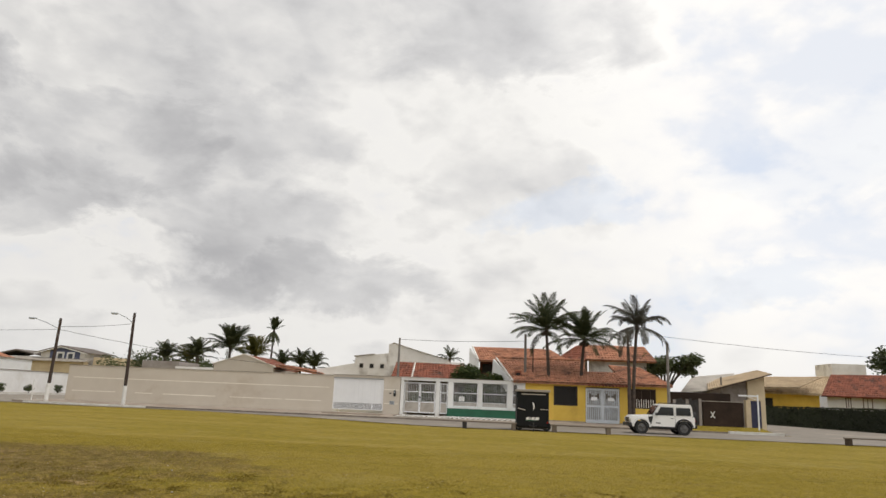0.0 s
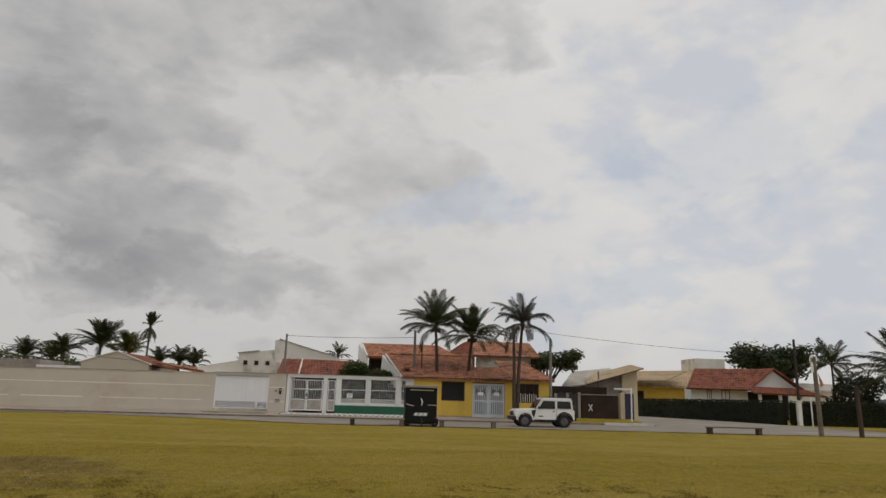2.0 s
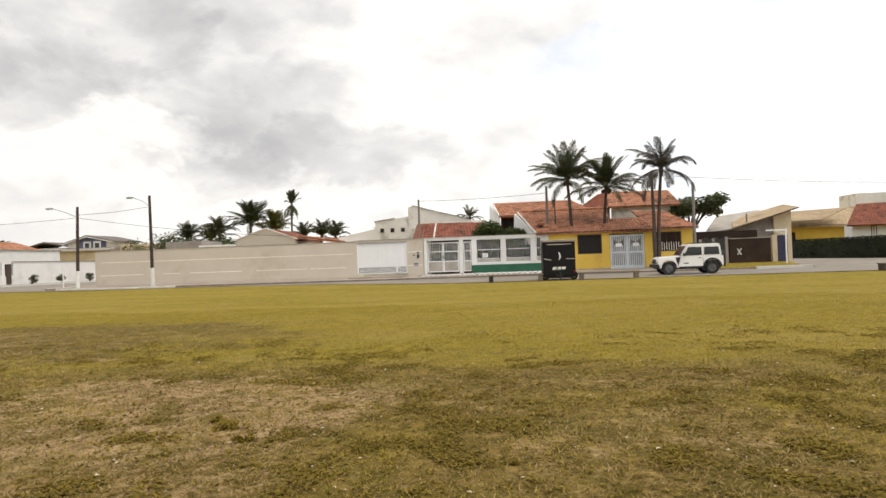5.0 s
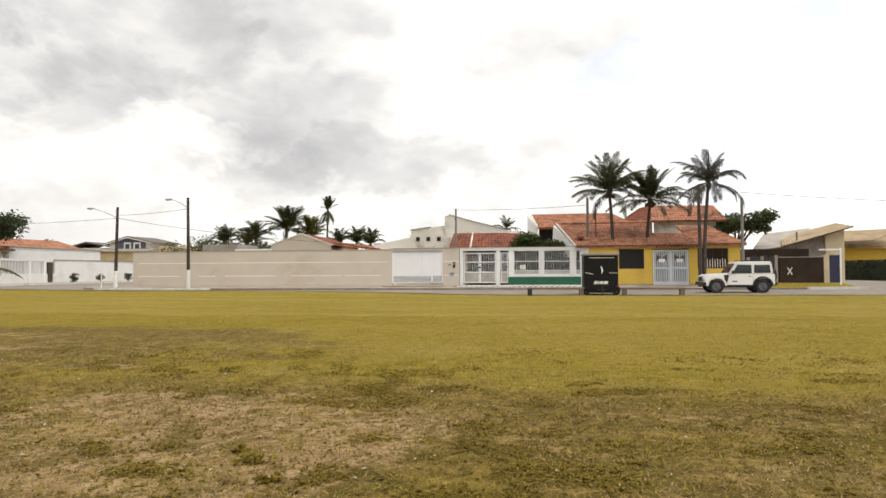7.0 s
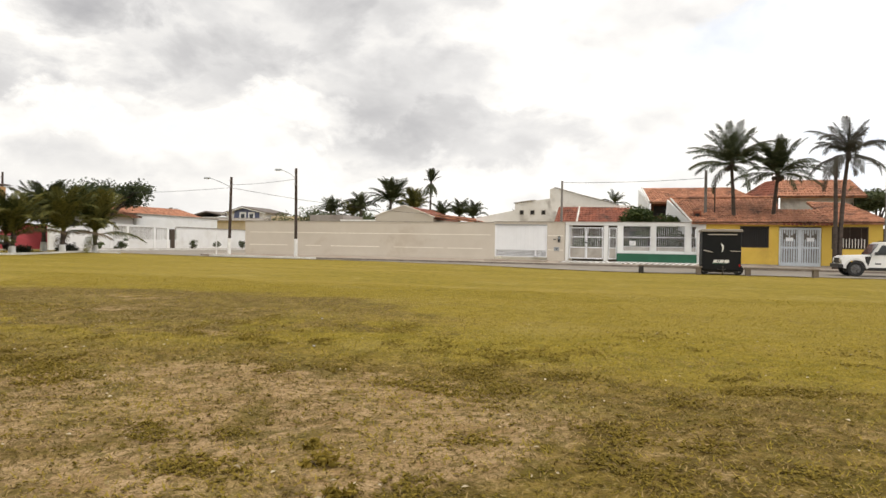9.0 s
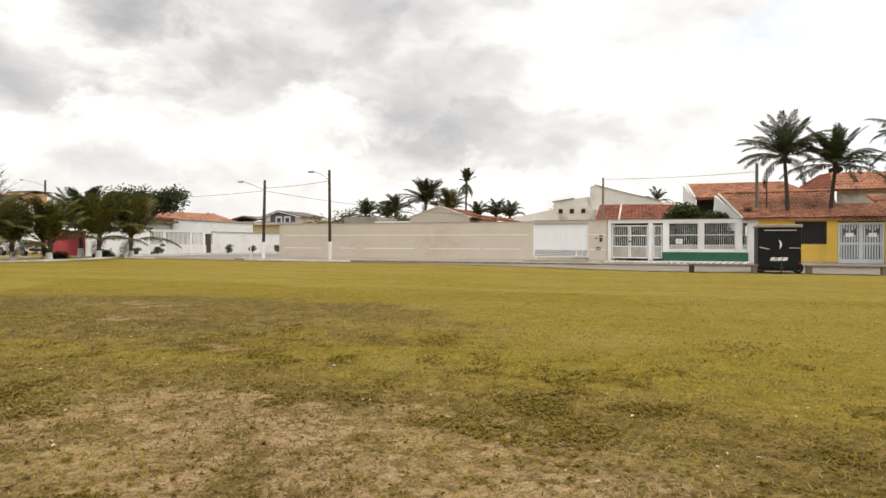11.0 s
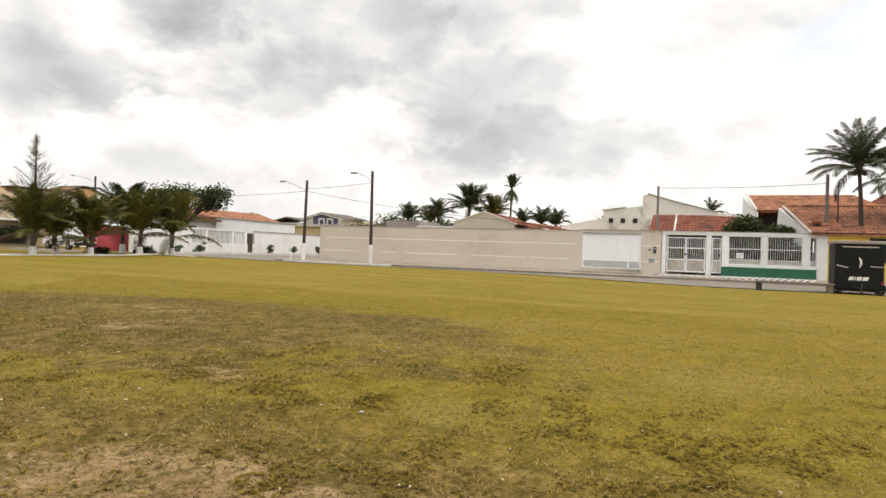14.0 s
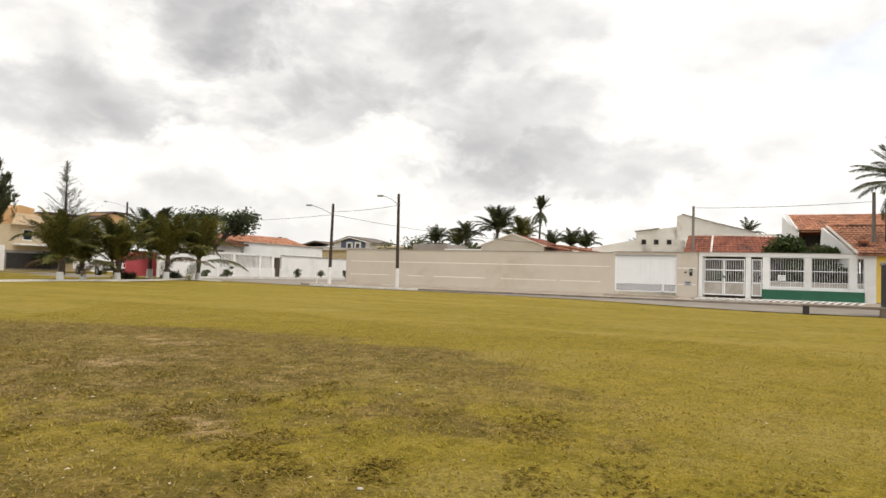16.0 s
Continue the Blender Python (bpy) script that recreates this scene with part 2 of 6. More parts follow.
    trod = math_node(tr, "MAXIMUM", math_node(tr, "MINIMUM", trod, 0.26), -0.10)
    bare = math_node(tr, "ADD", math_node(tr, "ADD", wsum, trod), math_node(tr, "MULTIPLY_ADD", clump, 0.7, -0.35))
    col = mix_col(tr, ramp(tr, bare, [(0.46, 0.0), (0.80, 0.92)]), col, sand)
    # darker weedy cover in patches of a hand to a metre, then stems and gaps between them
    cover = noise_tex(tr, P, 1.7, 8, 0.72, 0.6)
    col = mix_col(tr, math_node(tr, "MULTIPLY", ramp(tr, cover, [(0.50, 0.0), (0.62, 1.0)]), ramp(tr, wsum, [(-0.1, 0.22), (0.45, 0.72)])), col, (0.128, 0.100, 0.016))
    pale = noise_tex(tr, P, 0.55, 6, 0.65, 0.5)
    col = mix_col(tr, math_node(tr, "MULTIPLY", ramp(tr, pale, [(0.52, 0.0), (0.66, 1.0)]), 0.45), col, (0.375, 0.290, 0.088))
    blade = noise_tex(tr, P, 27.0, 5, 0.75, 0.8)
    col = mix_col(tr, math_node(tr, "MULTIPLY", ramp(tr, blade, [(0.38, 1.0), (0.52, 0.0)]), 0.5), col, (0.098, 0.077, 0.010))
    tuft = noise_tex(tr, P, 8.5, 6, 0.7, 0.5)
    thick = math_node(tr, "MULTIPLY", ramp(tr, tuft, [(0.38, 1.0), (0.52, 0.0)]), ramp(tr, wsum, [(0.0, 0.15), (0.5, 0.65)]))
    col = mix_col(tr, thick, col, (0.085, 0.064, 0.010))
    dark = math_node(tr, "MULTIPLY", ramp(tr, fine, [(0.32, 1.0), (0.56, 0.0)]), 0.5)
    col = mix_col(tr, dark, col, (0.075, 0.060, 0.012))
    speck = noise_tex(tr, P, 24.0, 3, 0.6, 0.6)
    col = mix_col(tr, math_node(tr, "MULTIPLY", ramp(tr, speck, [(0.58, 0.0), (0.68, 1.0)]), 0.4), col, (0.46, 0.36, 0.15))
    tr.links.new(col, bsdf.inputs["Base Color"])
    bsdf.inputs["Roughness"].default_value, bsdf.inputs["Specular IOR Level"].default_value = 0.95, 0.1
    bp = tr.nodes.new("ShaderNodeBump")
    bp.inputs["Strength"].default_value, bp.inputs["Distance"].default_value = 0.7, 0.03
    tr.links.new(math_node(tr, "ADD", fine, math_node(tr, "MULTIPLY", clump, 1.5)), bp.inputs["Height"])
    tr.links.new(bp.outputs[0], bsdf.inputs["Normal"])
    return m


def glass_mat(name, tint=(0.02, 0.025, 0.03)):
    m = bpy.data.materials.new(name)
    m.use_nodes = True
    b = m.node_tree.nodes["Principled BSDF"]
    b.inputs["Base Color"].default_value = (*tint, 1)
    b.inputs["Roughness"].default_value, b.inputs["Specular IOR Level"].default_value = 0.06, 0.6
    return m


LAWN = lawn_mat()
ASPHALT = mat("asphalt", (0.275, 0.240, 0.198), (0.215, 0.187, 0.155), 0.9, scale=0.5, fine=30, stain=(0.42, 0.36, 0.28), stain_amt=0.6)
CONCRETE = mat("pavement concrete", (0.37, 0.315, 0.26), (0.28, 0.235, 0.195), 0.9, scale=0.8, fine=18, stain=(0.24, 0.175, 0.12), stain_amt=0.6)
KERB_WHITE = mat("whitewashed kerb", (0.72, 0.71, 0.68), (0.55, 0.53, 0.48), 0.9, scale=2, fine=25, stain=(0.35, 0.31, 0.25), stain_amt=0.5)
KERB_GREY = mat("bare kerb", (0.24, 0.205, 0.17), (0.16, 0.132, 0.11), 0.9, scale=2, fine=25, stain=(0.07, 0.055, 0.045), stain_amt=0.5)
BEIGE = mat("beige textured render", (0.565, 0.512, 0.440), (0.525, 0.470, 0.400), 0.92, scale=0.7, fine=60, bump=0.25, stain=(0.43, 0.36, 0.28), stain_amt=0.55)
BEIGE_LINE = mat("pale band", (0.84, 0.80, 0.72), (0.74, 0.69, 0.60), 0.85, scale=2)
COPING = mat("wall coping", (0.40, 0.36, 0.31), (0.25, 0.22, 0.19), 0.9, scale=2.5, stain=(0.10, 0.085, 0.07), stain_amt=0.6)
WHITE = mat("white paint", (0.80, 0.80, 0.79), (0.74, 0.735, 0.72), 0.7, scale=1.2, fine=30, bump=0.06, stain=(0.60, 0.57, 0.51), stain_amt=0.4)
WHITE_METAL = mat("white enamelled metal", (0.82, 0.83, 0.85), (0.78, 0.79, 0.81), 0.4, scale=1.5, bump=0.02)
OLD_WHITE = mat("weathered white wall", (0.76, 0.735, 0.69), (0.66, 0.625, 0.57), 0.92, scale=0.9, fine=14, stain=(0.28, 0.24, 0.20), stain_amt=0.65)
GREEN = mat("dark green paint", (0.018, 0.115, 0.062), (0.014, 0.088, 0.048), 0.6, scale=1.5)
YELLOW = mat("yellow paint", (0.72, 0.50, 0.095), (0.66, 0.44, 0.075), 0.8, scale=1.0, fine=25, stain=(0.46, 0.28, 0.06), stain_amt=0.4)
# dark blotches: moss stains, and shadows of lifted tiles painted in
TILE = mat("clay roof tile", (0.50, 0.240, 0.140), (0.37, 0.165, 0.100), 0.9, scale=1.6, fine=7, stain=(0.085, 0.050, 0.040), stain_amt=0.8, fine_amt=0.55, cells=3.4)
TILE_DARK = mat("weathered clay tile", (0.31, 0.105, 0.060), (0.20, 0.070, 0.045), 0.9, scale=1.6, fine=8, stain=(0.07, 0.042, 0.036), stain_amt=0.9, fine_amt=0.5, cells=3.4)
TILE_PALE = mat("pale concrete tile", (0.52, 0.40, 0.26), (0.42, 0.32, 0.21), 0.9, scale=1.0, fine=9, stain=(0.25, 0.19, 0.13), stain_amt=0.6)
SHEET = mat("fibre cement sheet", (0.50, 0.46, 0.41), (0.38, 0.35, 0.31), 0.9, scale=1.0, fine=12, stain=(0.22, 0.19, 0.16), stain_amt=0.5)
GATE_PAINT = mat("pale grey gate paint", (0.62, 0.66, 0.70), (0.54, 0.58, 0.62), 0.5, scale=2, bump=0.03)
GREY_METAL = mat("grey painted steel", (0.40, 0.43, 0.46), (0.33, 0.36, 0.39), 0.45, scale=2, bump=0.03)
DARK_IRON = mat("dark iron", (0.022, 0.022, 0.024), (0.035, 0.03, 0.028), 0.6, scale=4, bump=0.05)
# near-black colour stands for unlit depth in openings and under the car
DARK = mat("dark interior", (0.030, 0.027, 0.025), (0.02, 0.018, 0.017), 0.9, bump=0)
GLASS = glass_mat("window glass")
CREAM = mat("cream wall", (0.60, 0.50, 0.34), (0.52, 0.42, 0.28), 0.9, scale=0.8, stain=(0.38, 0.30, 0.2), stain_amt=0.4)
ORANGE = mat("ochre wall", (0.58, 0.36, 0.17), (0.50, 0.30, 0.14), 0.9, scale=0.8)
PINK = mat("pink-red painted wall", (0.47, 0.085, 0.10), (0.40, 0.07, 0.085), 0.85, scale=0.8)
BROWN_TILE = mat("dark brown roof tile", (0.085, 0.056, 0.042), (0.05, 0.034, 0.028), 0.9, scale=2, fine=9, cells=3.4)
ROOF_GREY = mat("grey weathered roof tile", (0.20, 0.175, 0.155), (0.13, 0.11, 0.10), 0.9, scale=1.4, fine=9, stain=(0.26, 0.18, 0.14), stain_amt=0.6)
BLUE_WALL = mat("slate blue wall", (0.115, 0.13, 0.21), (0.095, 0.11, 0.18), 0.85, scale=0.8)
GREY_WALL = mat("grey rough wall", (0.34, 0.31, 0.28), (0.25, 0.22, 0.20), 0.95, scale=0.9, stain=(0.14, 0.11, 0.09), stain_amt=0.6)
BROWN_WALL = mat("dark brown wall", (0.048, 0.032, 0.024), (0.030, 0.021, 0.017), 0.9, scale=1.2, stain=(0.085, 0.058, 0.042), stain_amt=0.5, spec=0.15)
WOOD_DARK = mat("dark weathered wood", (0.085, 0.062, 0.045), (0.05, 0.036, 0.027), 0.85, scale=3, fine=25, aniso=(1, 1, 0.15))
WOOD_GREY = mat("grey weathered plank and wall shade", (0.21, 0.175, 0.14), (0.13, 0.105, 0.085), 0.85, scale=3, fine=30, aniso=(0.15, 1, 1))
POLE_WOOD = mat("creosoted pole", (0.062, 0.042, 0.034), (0.038, 0.027, 0.022), 0.85, scale=3, fine=25, aniso=(1, 1, 0.12))
POLE_CONC = mat("concrete pole", (0.25, 0.23, 0.21), (0.17, 0.155, 0.14), 0.9, scale=3, stain=(0.15, 0.12, 0.10), stain_amt=0.5)
WHITEWASH = mat("whitewash", (0.78, 0.78, 0.77), (0.68, 0.67, 0.64), 0.9, scale=4, stain=(0.5, 0.46, 0.4), stain_amt=0.4)
BLACK_PAINT = mat("black gloss paint", (0.008, 0.009, 0.010), (0.012, 0.012, 0.013), 0.5, scale=1.2, bump=0.02, spec=0.15)
RUBBER = mat("tyre rubber", (0.018, 0.018, 0.018), (0.03, 0.03, 0.03), 0.85, scale=5)
CAR_WHITE = mat("white car paint", (0.80, 0.80, 0.79), (0.76, 0.755, 0.74), 0.25, scale=1.0, bump=0, spec=0.5)
CAR_DARK = mat("black car paint", (0.015, 0.016, 0.02), (0.02, 0.02, 0.024), 0.2, scale=1.0, bump=0, spec=0.5)
PLASTIC = mat("black plastic", (0.02, 0.02, 0.021), (0.03, 0.03, 0.03), 0.6, scale=5)
ALLOY = mat("alloy", (0.20, 0.20, 0.205), (0.13, 0.13, 0.135), 0.35, 0.8, scale=5, bump=0)
LAMP_GLASS = mat("lens", (0.55, 0.55, 0.53), (0.5, 0.5, 0.48), 0.15, bump=0)
RED_LENS = mat("red lens", (0.35, 0.012, 0.012), (0.3, 0.01, 0.01), 0.2, bump=0)
PAPER = mat("white notice", (0.78, 0.78, 0.76), (0.72, 0.72, 0.7), 0.7, scale=5, bump=0)
SIGN_BLUE = mat("dark blue door paint", (0.030, 0.030, 0.075), (0.022, 0.022, 0.055), 0.5, scale=3)
CABLE = mat("cable", (0.03, 0.03, 0.032), (0.04, 0.04, 0.04), 0.7, bump=0)
TRUNK = mat("palm trunk", (0.100, 0.076, 0.062), (0.050, 0.038, 0.032), 0.9, scale=3, fine=22, aniso=(1, 1, 3), bump=0.4, dist=0.02)
BARK = mat("tree bark", (0.085, 0.065, 0.05), (0.05, 0.037, 0.03), 0.95, scale=3, fine=20, bump=0.4, dist=0.02)
FROND = leaf_mat("coconut leaf", (0.022, 0.032, 0.014), (0.080, 0.088, 0.036), 0.7, 0.14)
FROND_YOUNG = leaf_mat("young coconut leaf", (0.026, 0.038, 0.010), (0.175, 0.160, 0.042), 0.65, 0.22)
FROND_DRY = leaf_mat("greyish drooping leaf", (0.032, 0.034, 0.026), (0.085, 0.078, 0.058), 0.75, 0.15)
FROND_DEAD = leaf_mat("dead brown leaf", (0.11, 0.08, 0.045), (0.19, 0.145, 0.09), 0.8, 0.1)
LEAF = leaf_mat("broad leaf", (0.032, 0.046, 0.020), (0.100, 0.118, 0.050))
LEAF_LIGHT = leaf_mat("shrub leaf", (0.038, 0.062, 0.018), (0.125, 0.150, 0.050))
NEEDLE = leaf_mat("she-oak needles", (0.034, 0.046, 0.022), (0.120, 0.126, 0.066))
HEDGE = leaf_mat("hedge leaf", (0.014, 0.018, 0.009), (0.034, 0.042, 0.018))
GRASS = leaf_mat("grass blade", (0.235, 0.182, 0.022), (0.40, 0.30, 0.048), 0.9, 0.35)
STRAW = leaf_mat("dry grass blade", (0.115, 0.080, 0.020), (0.44, 0.315, 0.130), 0.9, 0.25)
WEED = leaf_mat("broad weed leaf", (0.150, 0.110, 0.018), (0.300, 0.216, 0.040), 0.9, 0.3)
PEBBLE = mat("pale stone", (0.50, 0.48, 0.44), (0.40, 0.38, 0.34), 0.9, scale=20)
DRY_LEAF = leaf_mat("fallen leaf", (0.20, 0.14, 0.07), (0.58, 0.50, 0.36), 0.8, 0.1, 0.8)

# ---- builders ----
ORIGIN = {}


def lawn_edge(x):
    """Where the lawn meets the street: further out in the west."""
    s = min(1.0, max(0.0, (1.0 - x) / 12.0))
    w = min(1.0, max(0.0, (-x - 10.0) / 8.0))
    return 38.75 + 5.3 * s * s * (3 - 2 * s) + 2.2 * w * w * (3 - 2 * w) + 0.18 * noise.noise(Vector((x * 0.45, 3.3, 0.0)))


def gz(x, y):
    """Height of the ground: gently uneven lawn, a slightly lower street, rising a little in the west."""
    s = min(1.0, max(0.0, (y - 26.0) / 14.0))
    s = s * s * (3 - 2 * s)
    w = min(1.0, max(0.0, (-x - 24.0) / 20.0))
    z = s * (-0.09 + 0.17 * w * w * (3 - 2 * w))
    if -20 < y < 47:
        e = lawn_edge(x)
        fade = min(1.0, max(0.0, (e - y) / 4.0))
        z += fade * (0.075 * noise.noise(Vector((x * 0.13, y * 0.13, 4.1))) + 0.022 * noise.noise(Vector((x * 0.55, y * 0.55, 1.7))))
        z += 0.10 * fade * math.exp(-((y - e + 5.0) / 3.0) ** 2) * min(1.0, max(0.0, (2.0 - x) / 8.0))
    return z


def thing(name, base, label="", category="", group="", kind=""):
    ob = new(name)
    ob.empty_display_size = 0.2
    ob.location = base
    ORIGIN[ob] = Vector(base)
    return tagged(ob, label, category, group, kind)


def part(name, bm, material, parent=None, label="", smooth=False, local=False):
    """One mesh object from a bmesh given in world metres (or in the parent's own, with local)."""
    me = bpy.data.meshes.new(name)
    o = ORIGIN.get(parent, Vector((0, 0, 0)))
    if not local and parent is not None:
        for v in bm.verts:
            v.co -= o
    bm.to_mesh(me)
    bm.free()
    for m in material if isinstance(material, (list, tuple)) else [material]:
        me.materials.append(m)
    if smooth:
        for f in me.polygons:
            f.use_smooth = True
    ob = new(name, me)
    if parent is not None:
        ob.parent = parent
    ORIGIN[ob] = o
    return tagged(ob, label)


def box(bm, x0, x1, y0, y1, z0, z1, bev=0.0):
    r = bmesh.ops.create_cube(bm, size=1.0)
    for v in r["verts"]:
        v.co = Vector(((x0 + x1) / 2 + v.co.x * (x1 - x0), (y0 + y1) / 2 + v.co.y * (y1 - y0), (z0 + z1) / 2 + v.co.z * (z1 - z0)))
    if bev:
        es = {e for v in r["verts"] for e in v.link_edges}
        bmesh.ops.bevel(bm, geom=list(es), offset=bev, segments=2, affect="EDGES", profile=0.5)
    return bm


def B(x0, x1, y0, y1, z0, z1, bev=0.0):
    return box(bmesh.new(), x0, x1, y0, y1, z0, z1, bev)


def prism(bm, pts, off):
    """A flat polygon pushed along off into a solid."""
    off = Vector(off)
    a = [bm.verts.new(p) for p in pts]
    b = [bm.verts.new(Vector(p) + off) for p in pts]
    bm.faces.new(a)
    bm.faces.new(b[::-1])
    for i in range(len(a)):
        j = (i + 1) % len(a)
        bm.faces.new((a[j], a[i], b[i], b[j]))
    bmesh.ops.recalc_face_normals(bm, faces=bm.faces)
    return bm


def tube(bm, pts, radii, seg=8, cap=True):
    """A round tube through points."""
    pts = [Vector(p) for p in pts]
    if isinstance(radii, (int, float)):
        radii = [radii] * len(pts)
    rings = []
    for i, p in enumerate(pts):
        d = (pts[min(i + 1, len(pts) - 1)] - pts[max(i - 1, 0)]).normalized()
        u = d.cross(Vector((0.31, 0.95, 0.05)))
        if u.length < 0.05:
            u = d.cross(Vector((1, 0, 0)))
        u.normalize()
        w = d.cross(u)
        rings.append([bm.verts.new(p + radii[i] * (math.cos(2 * math.pi * k / seg) * u + math.sin(2 * math.pi * k / seg) * w)) for k in range(seg)])
    for r0, r1 in zip(rings, rings[1:]):
        for k in range(seg):
            bm.faces.new((r0[k], r0[(k + 1) % seg], r1[(k + 1) % seg], r1[k]))
    if cap:
        bm.faces.new(rings[0][::-1])
        bm.faces.new(rings[-1])
    bmesh.ops.recalc_face_normals(bm, faces=bm.faces)
    return bm


def T(pts, radii, seg=8):
    return tube(bmesh.new(), pts, radii, seg)


def disc_x(bm, x, y, z, r, y0, y1, seg=24, r2=None):
    """A wheel-like drum lying across y."""
    return tube(bm, [(x, y0, z), (x, y1, z)], [r, r2 or r], seg)


def tile_roof(name, a, b, c, d, material, parent, col=0.24, row=0.42, th=0.10):
    """Roof slope a-b (eave) to d-c (ridge), of rounded tiles in stepped courses, with a closed underside."""
    a, b, c, d = map(Vector, (a, b, c, d))
    n = (b - a).cross(d - a).normalized()
    if n.z < 0:
        n = -n
    width, slope = max((b - a).length, (c - d).length), max((d - a).length, (c - b).length)
    nu, nv = max(2, int(width / col)) * 4 + 1, max(2, int(slope / row))
    us = np.linspace(0, 1, nu)
    verts, faces, lines = [], [], []
    for r in range(nv):
        for v, lift in ((r / nv, 0.035), ((r + 1) / nv, 0.0)):
            line = []
            for i, u in enumerate(us):
                p = (a.lerp(b, u)).lerp(d.lerp(c, u), v)
                h = (0.0, 0.042, 0.055, 0.042)[i % 4]
                jit = 0.006 * noise.noise(p * 3.1)
                line.append(len(verts))
                verts.append(p + n * (h + lift + jit))
            lines.append(line)
    for l0, l1 in zip(lines, lines[1:]):
        for i in range(nu - 1):
            faces.append((l0[i], l0[i + 1], l1[i + 1], l1[i]))
    k = len(verts)
    verts += [a - n * th, b - n * th, c - n * th, d - n * th, a, b, c, d]
    faces += [(k + 3, k + 2, k + 1, k), (k, k + 1, k + 5, k + 4), (k + 1, k + 2, k + 6, k + 5), (k + 2, k + 3, k + 7, k + 6), (k + 3, k, k + 4, k + 7)]
    me = bpy.data.meshes.new(name)
    me.from_pydata([tuple(v - ORIGIN.get(parent, Vector())) for v in verts], [], faces)
    me.materials.append(material)
    ob = new(name, me)
    ob.parent = parent
    ORIGIN[ob] = ORIGIN.get(parent, Vector())
    return ob


def window(parent, x0, x1, y, z0, z1, frame_mat, bars=0, bar_mat=None, deep=0.12, arched=False, pane=None):
    """A framed window in a wall that faces -y: frame, glass, sill, and bars where there are any."""
    w = 0.06
    f = bmesh.new()
    for q in ((x0, x1, z0, z0 + w), (x0, x1, z1 - w, z1), (x0, x0 + w, z0 + w, z1 - w), (x1 - w, x1, z0 + w, z1 - w)):
        box(f, q[0], q[1], y - 0.03, y + deep, q[2], q[3])
    if not bars:
        box(f, (x0 + x1) / 2 - 0.025, (x0 + x1) / 2 + 0.025, y - 0.01, y + deep, z0 + w, z1 - w)
    win = part("window", f, frame_mat, parent)
    part("pane", B(x0 + w, x1 - w, y + 0.05, y + 0.07, z0 + w, z1 - w), pane or GLASS, win, "dark glass pane")
    if bars:
        first = None
        for i in range(bars):
            x = x0 + w + (x1 - x0 - 2 * w) * (i + 0.5) / bars
            if first is None:
                first = part("bar", B(x - 0.012, x + 0.012, y - 0.02, y + 0.005, z0 + w, z1 - w), bar_mat, win)
                first_x = x
            else:
                o = new("bar", first.data)
                o.parent = win
                o.location = (x - first_x, 0, 0)
    return win

# ---- ground, roads, pavements ----
def grid_mesh(name, xs, ys, zf, material, label, category="ground"):
    verts = [(x, y, zf(x, y)) for y in ys for x in xs]
    nx = len(xs)
    faces = [(j * nx + i, j * nx + i + 1, (j + 1) * nx + i + 1, (j + 1) * nx + i) for j in range(len(ys) - 1) for i in range(nx - 1)]
    me = bpy.data.meshes.new(name)
    me.from_pydata(verts, [], faces)
    me.materials.append(material)
    for f in me.polygons:
        f.use_smooth = True
    return tagged(new(name, me), label, category, kind="structure")


def ground_z(x, y):
    # the sheet dips under the roadways so that they lie in it
    z = gz(x, y)
    if y > lawn_edge(x) + 0.1:
        return z - 0.05
    return z + 0.016 * noise.noise(Vector((x * 1.3, y * 1.3, 0))) + 0.008 * noise.noise(Vector((x * 3.1, y * 3.1, 6.0))) - 0.012


XS = [-3000, -900, -300, -150] + [-90 + 3 * i for i in range(23)] + [-21 + 0.75 * i for i in range(13)] + [-11 + 0.22 * i for i in range(110)] + [13.5 + 0.75 * i for i in range(22)] + [30 + 3 * i for i in range(24)] + [150, 300, 900, 3000]
YS = [-600, -120, -60, -30, -15, -6, -3, -1, 1] + [2.5 + 0.22 * i for i in range(90)] + [22.5 + 0.5 * i for i in range(48)] + [47 + 4 * i for i in range(20)] + [150, 300, 900, 3500]
grid_mesh("ground", XS, YS, ground_z, LAWN, "worn mown park lawn, green-gold turf and sandy straw patches")

KERB_Y = 47.3
road_pts = lambda x, y: gz(x, y) + 0.006
street = grid_mesh("road", [-58 + 1.5 * i for i in range(118)], [0.0, 0.04, 0.1, 0.25, 0.5, 0.75, 1.0], lambda x, y: 0.0, ASPHALT, "pale worn asphalt street between lawn and houses", "road")
for v in street.data.vertices:
    e = lawn_edge(v.co.x)
    y = e + (KERB_Y - e) * v.co.y
    v.co = Vector((v.co.x, y, road_pts(v.co.x, y)))
grid_mesh("road", [-46.5, -43, -40], [38, 40, 41.5, 43.0], road_pts, ASPHALT, "pale worn asphalt side street beside the palms", "road")
grid_mesh("road", [-41, -38, -35, -32, -30], [KERB_Y, 60, 80, 110, 160], road_pts, ASPHALT, "pale worn asphalt cross street beside the beige wall", "road")
grid_mesh("road", [21.5, 25, 29, 33, 37], [KERB_Y, 55, 65, 80, 110, 160], lambda x, y: gz(x, y) + 0.006, ASPHALT, "pale sandy asphalt cross street at the corner", "road")


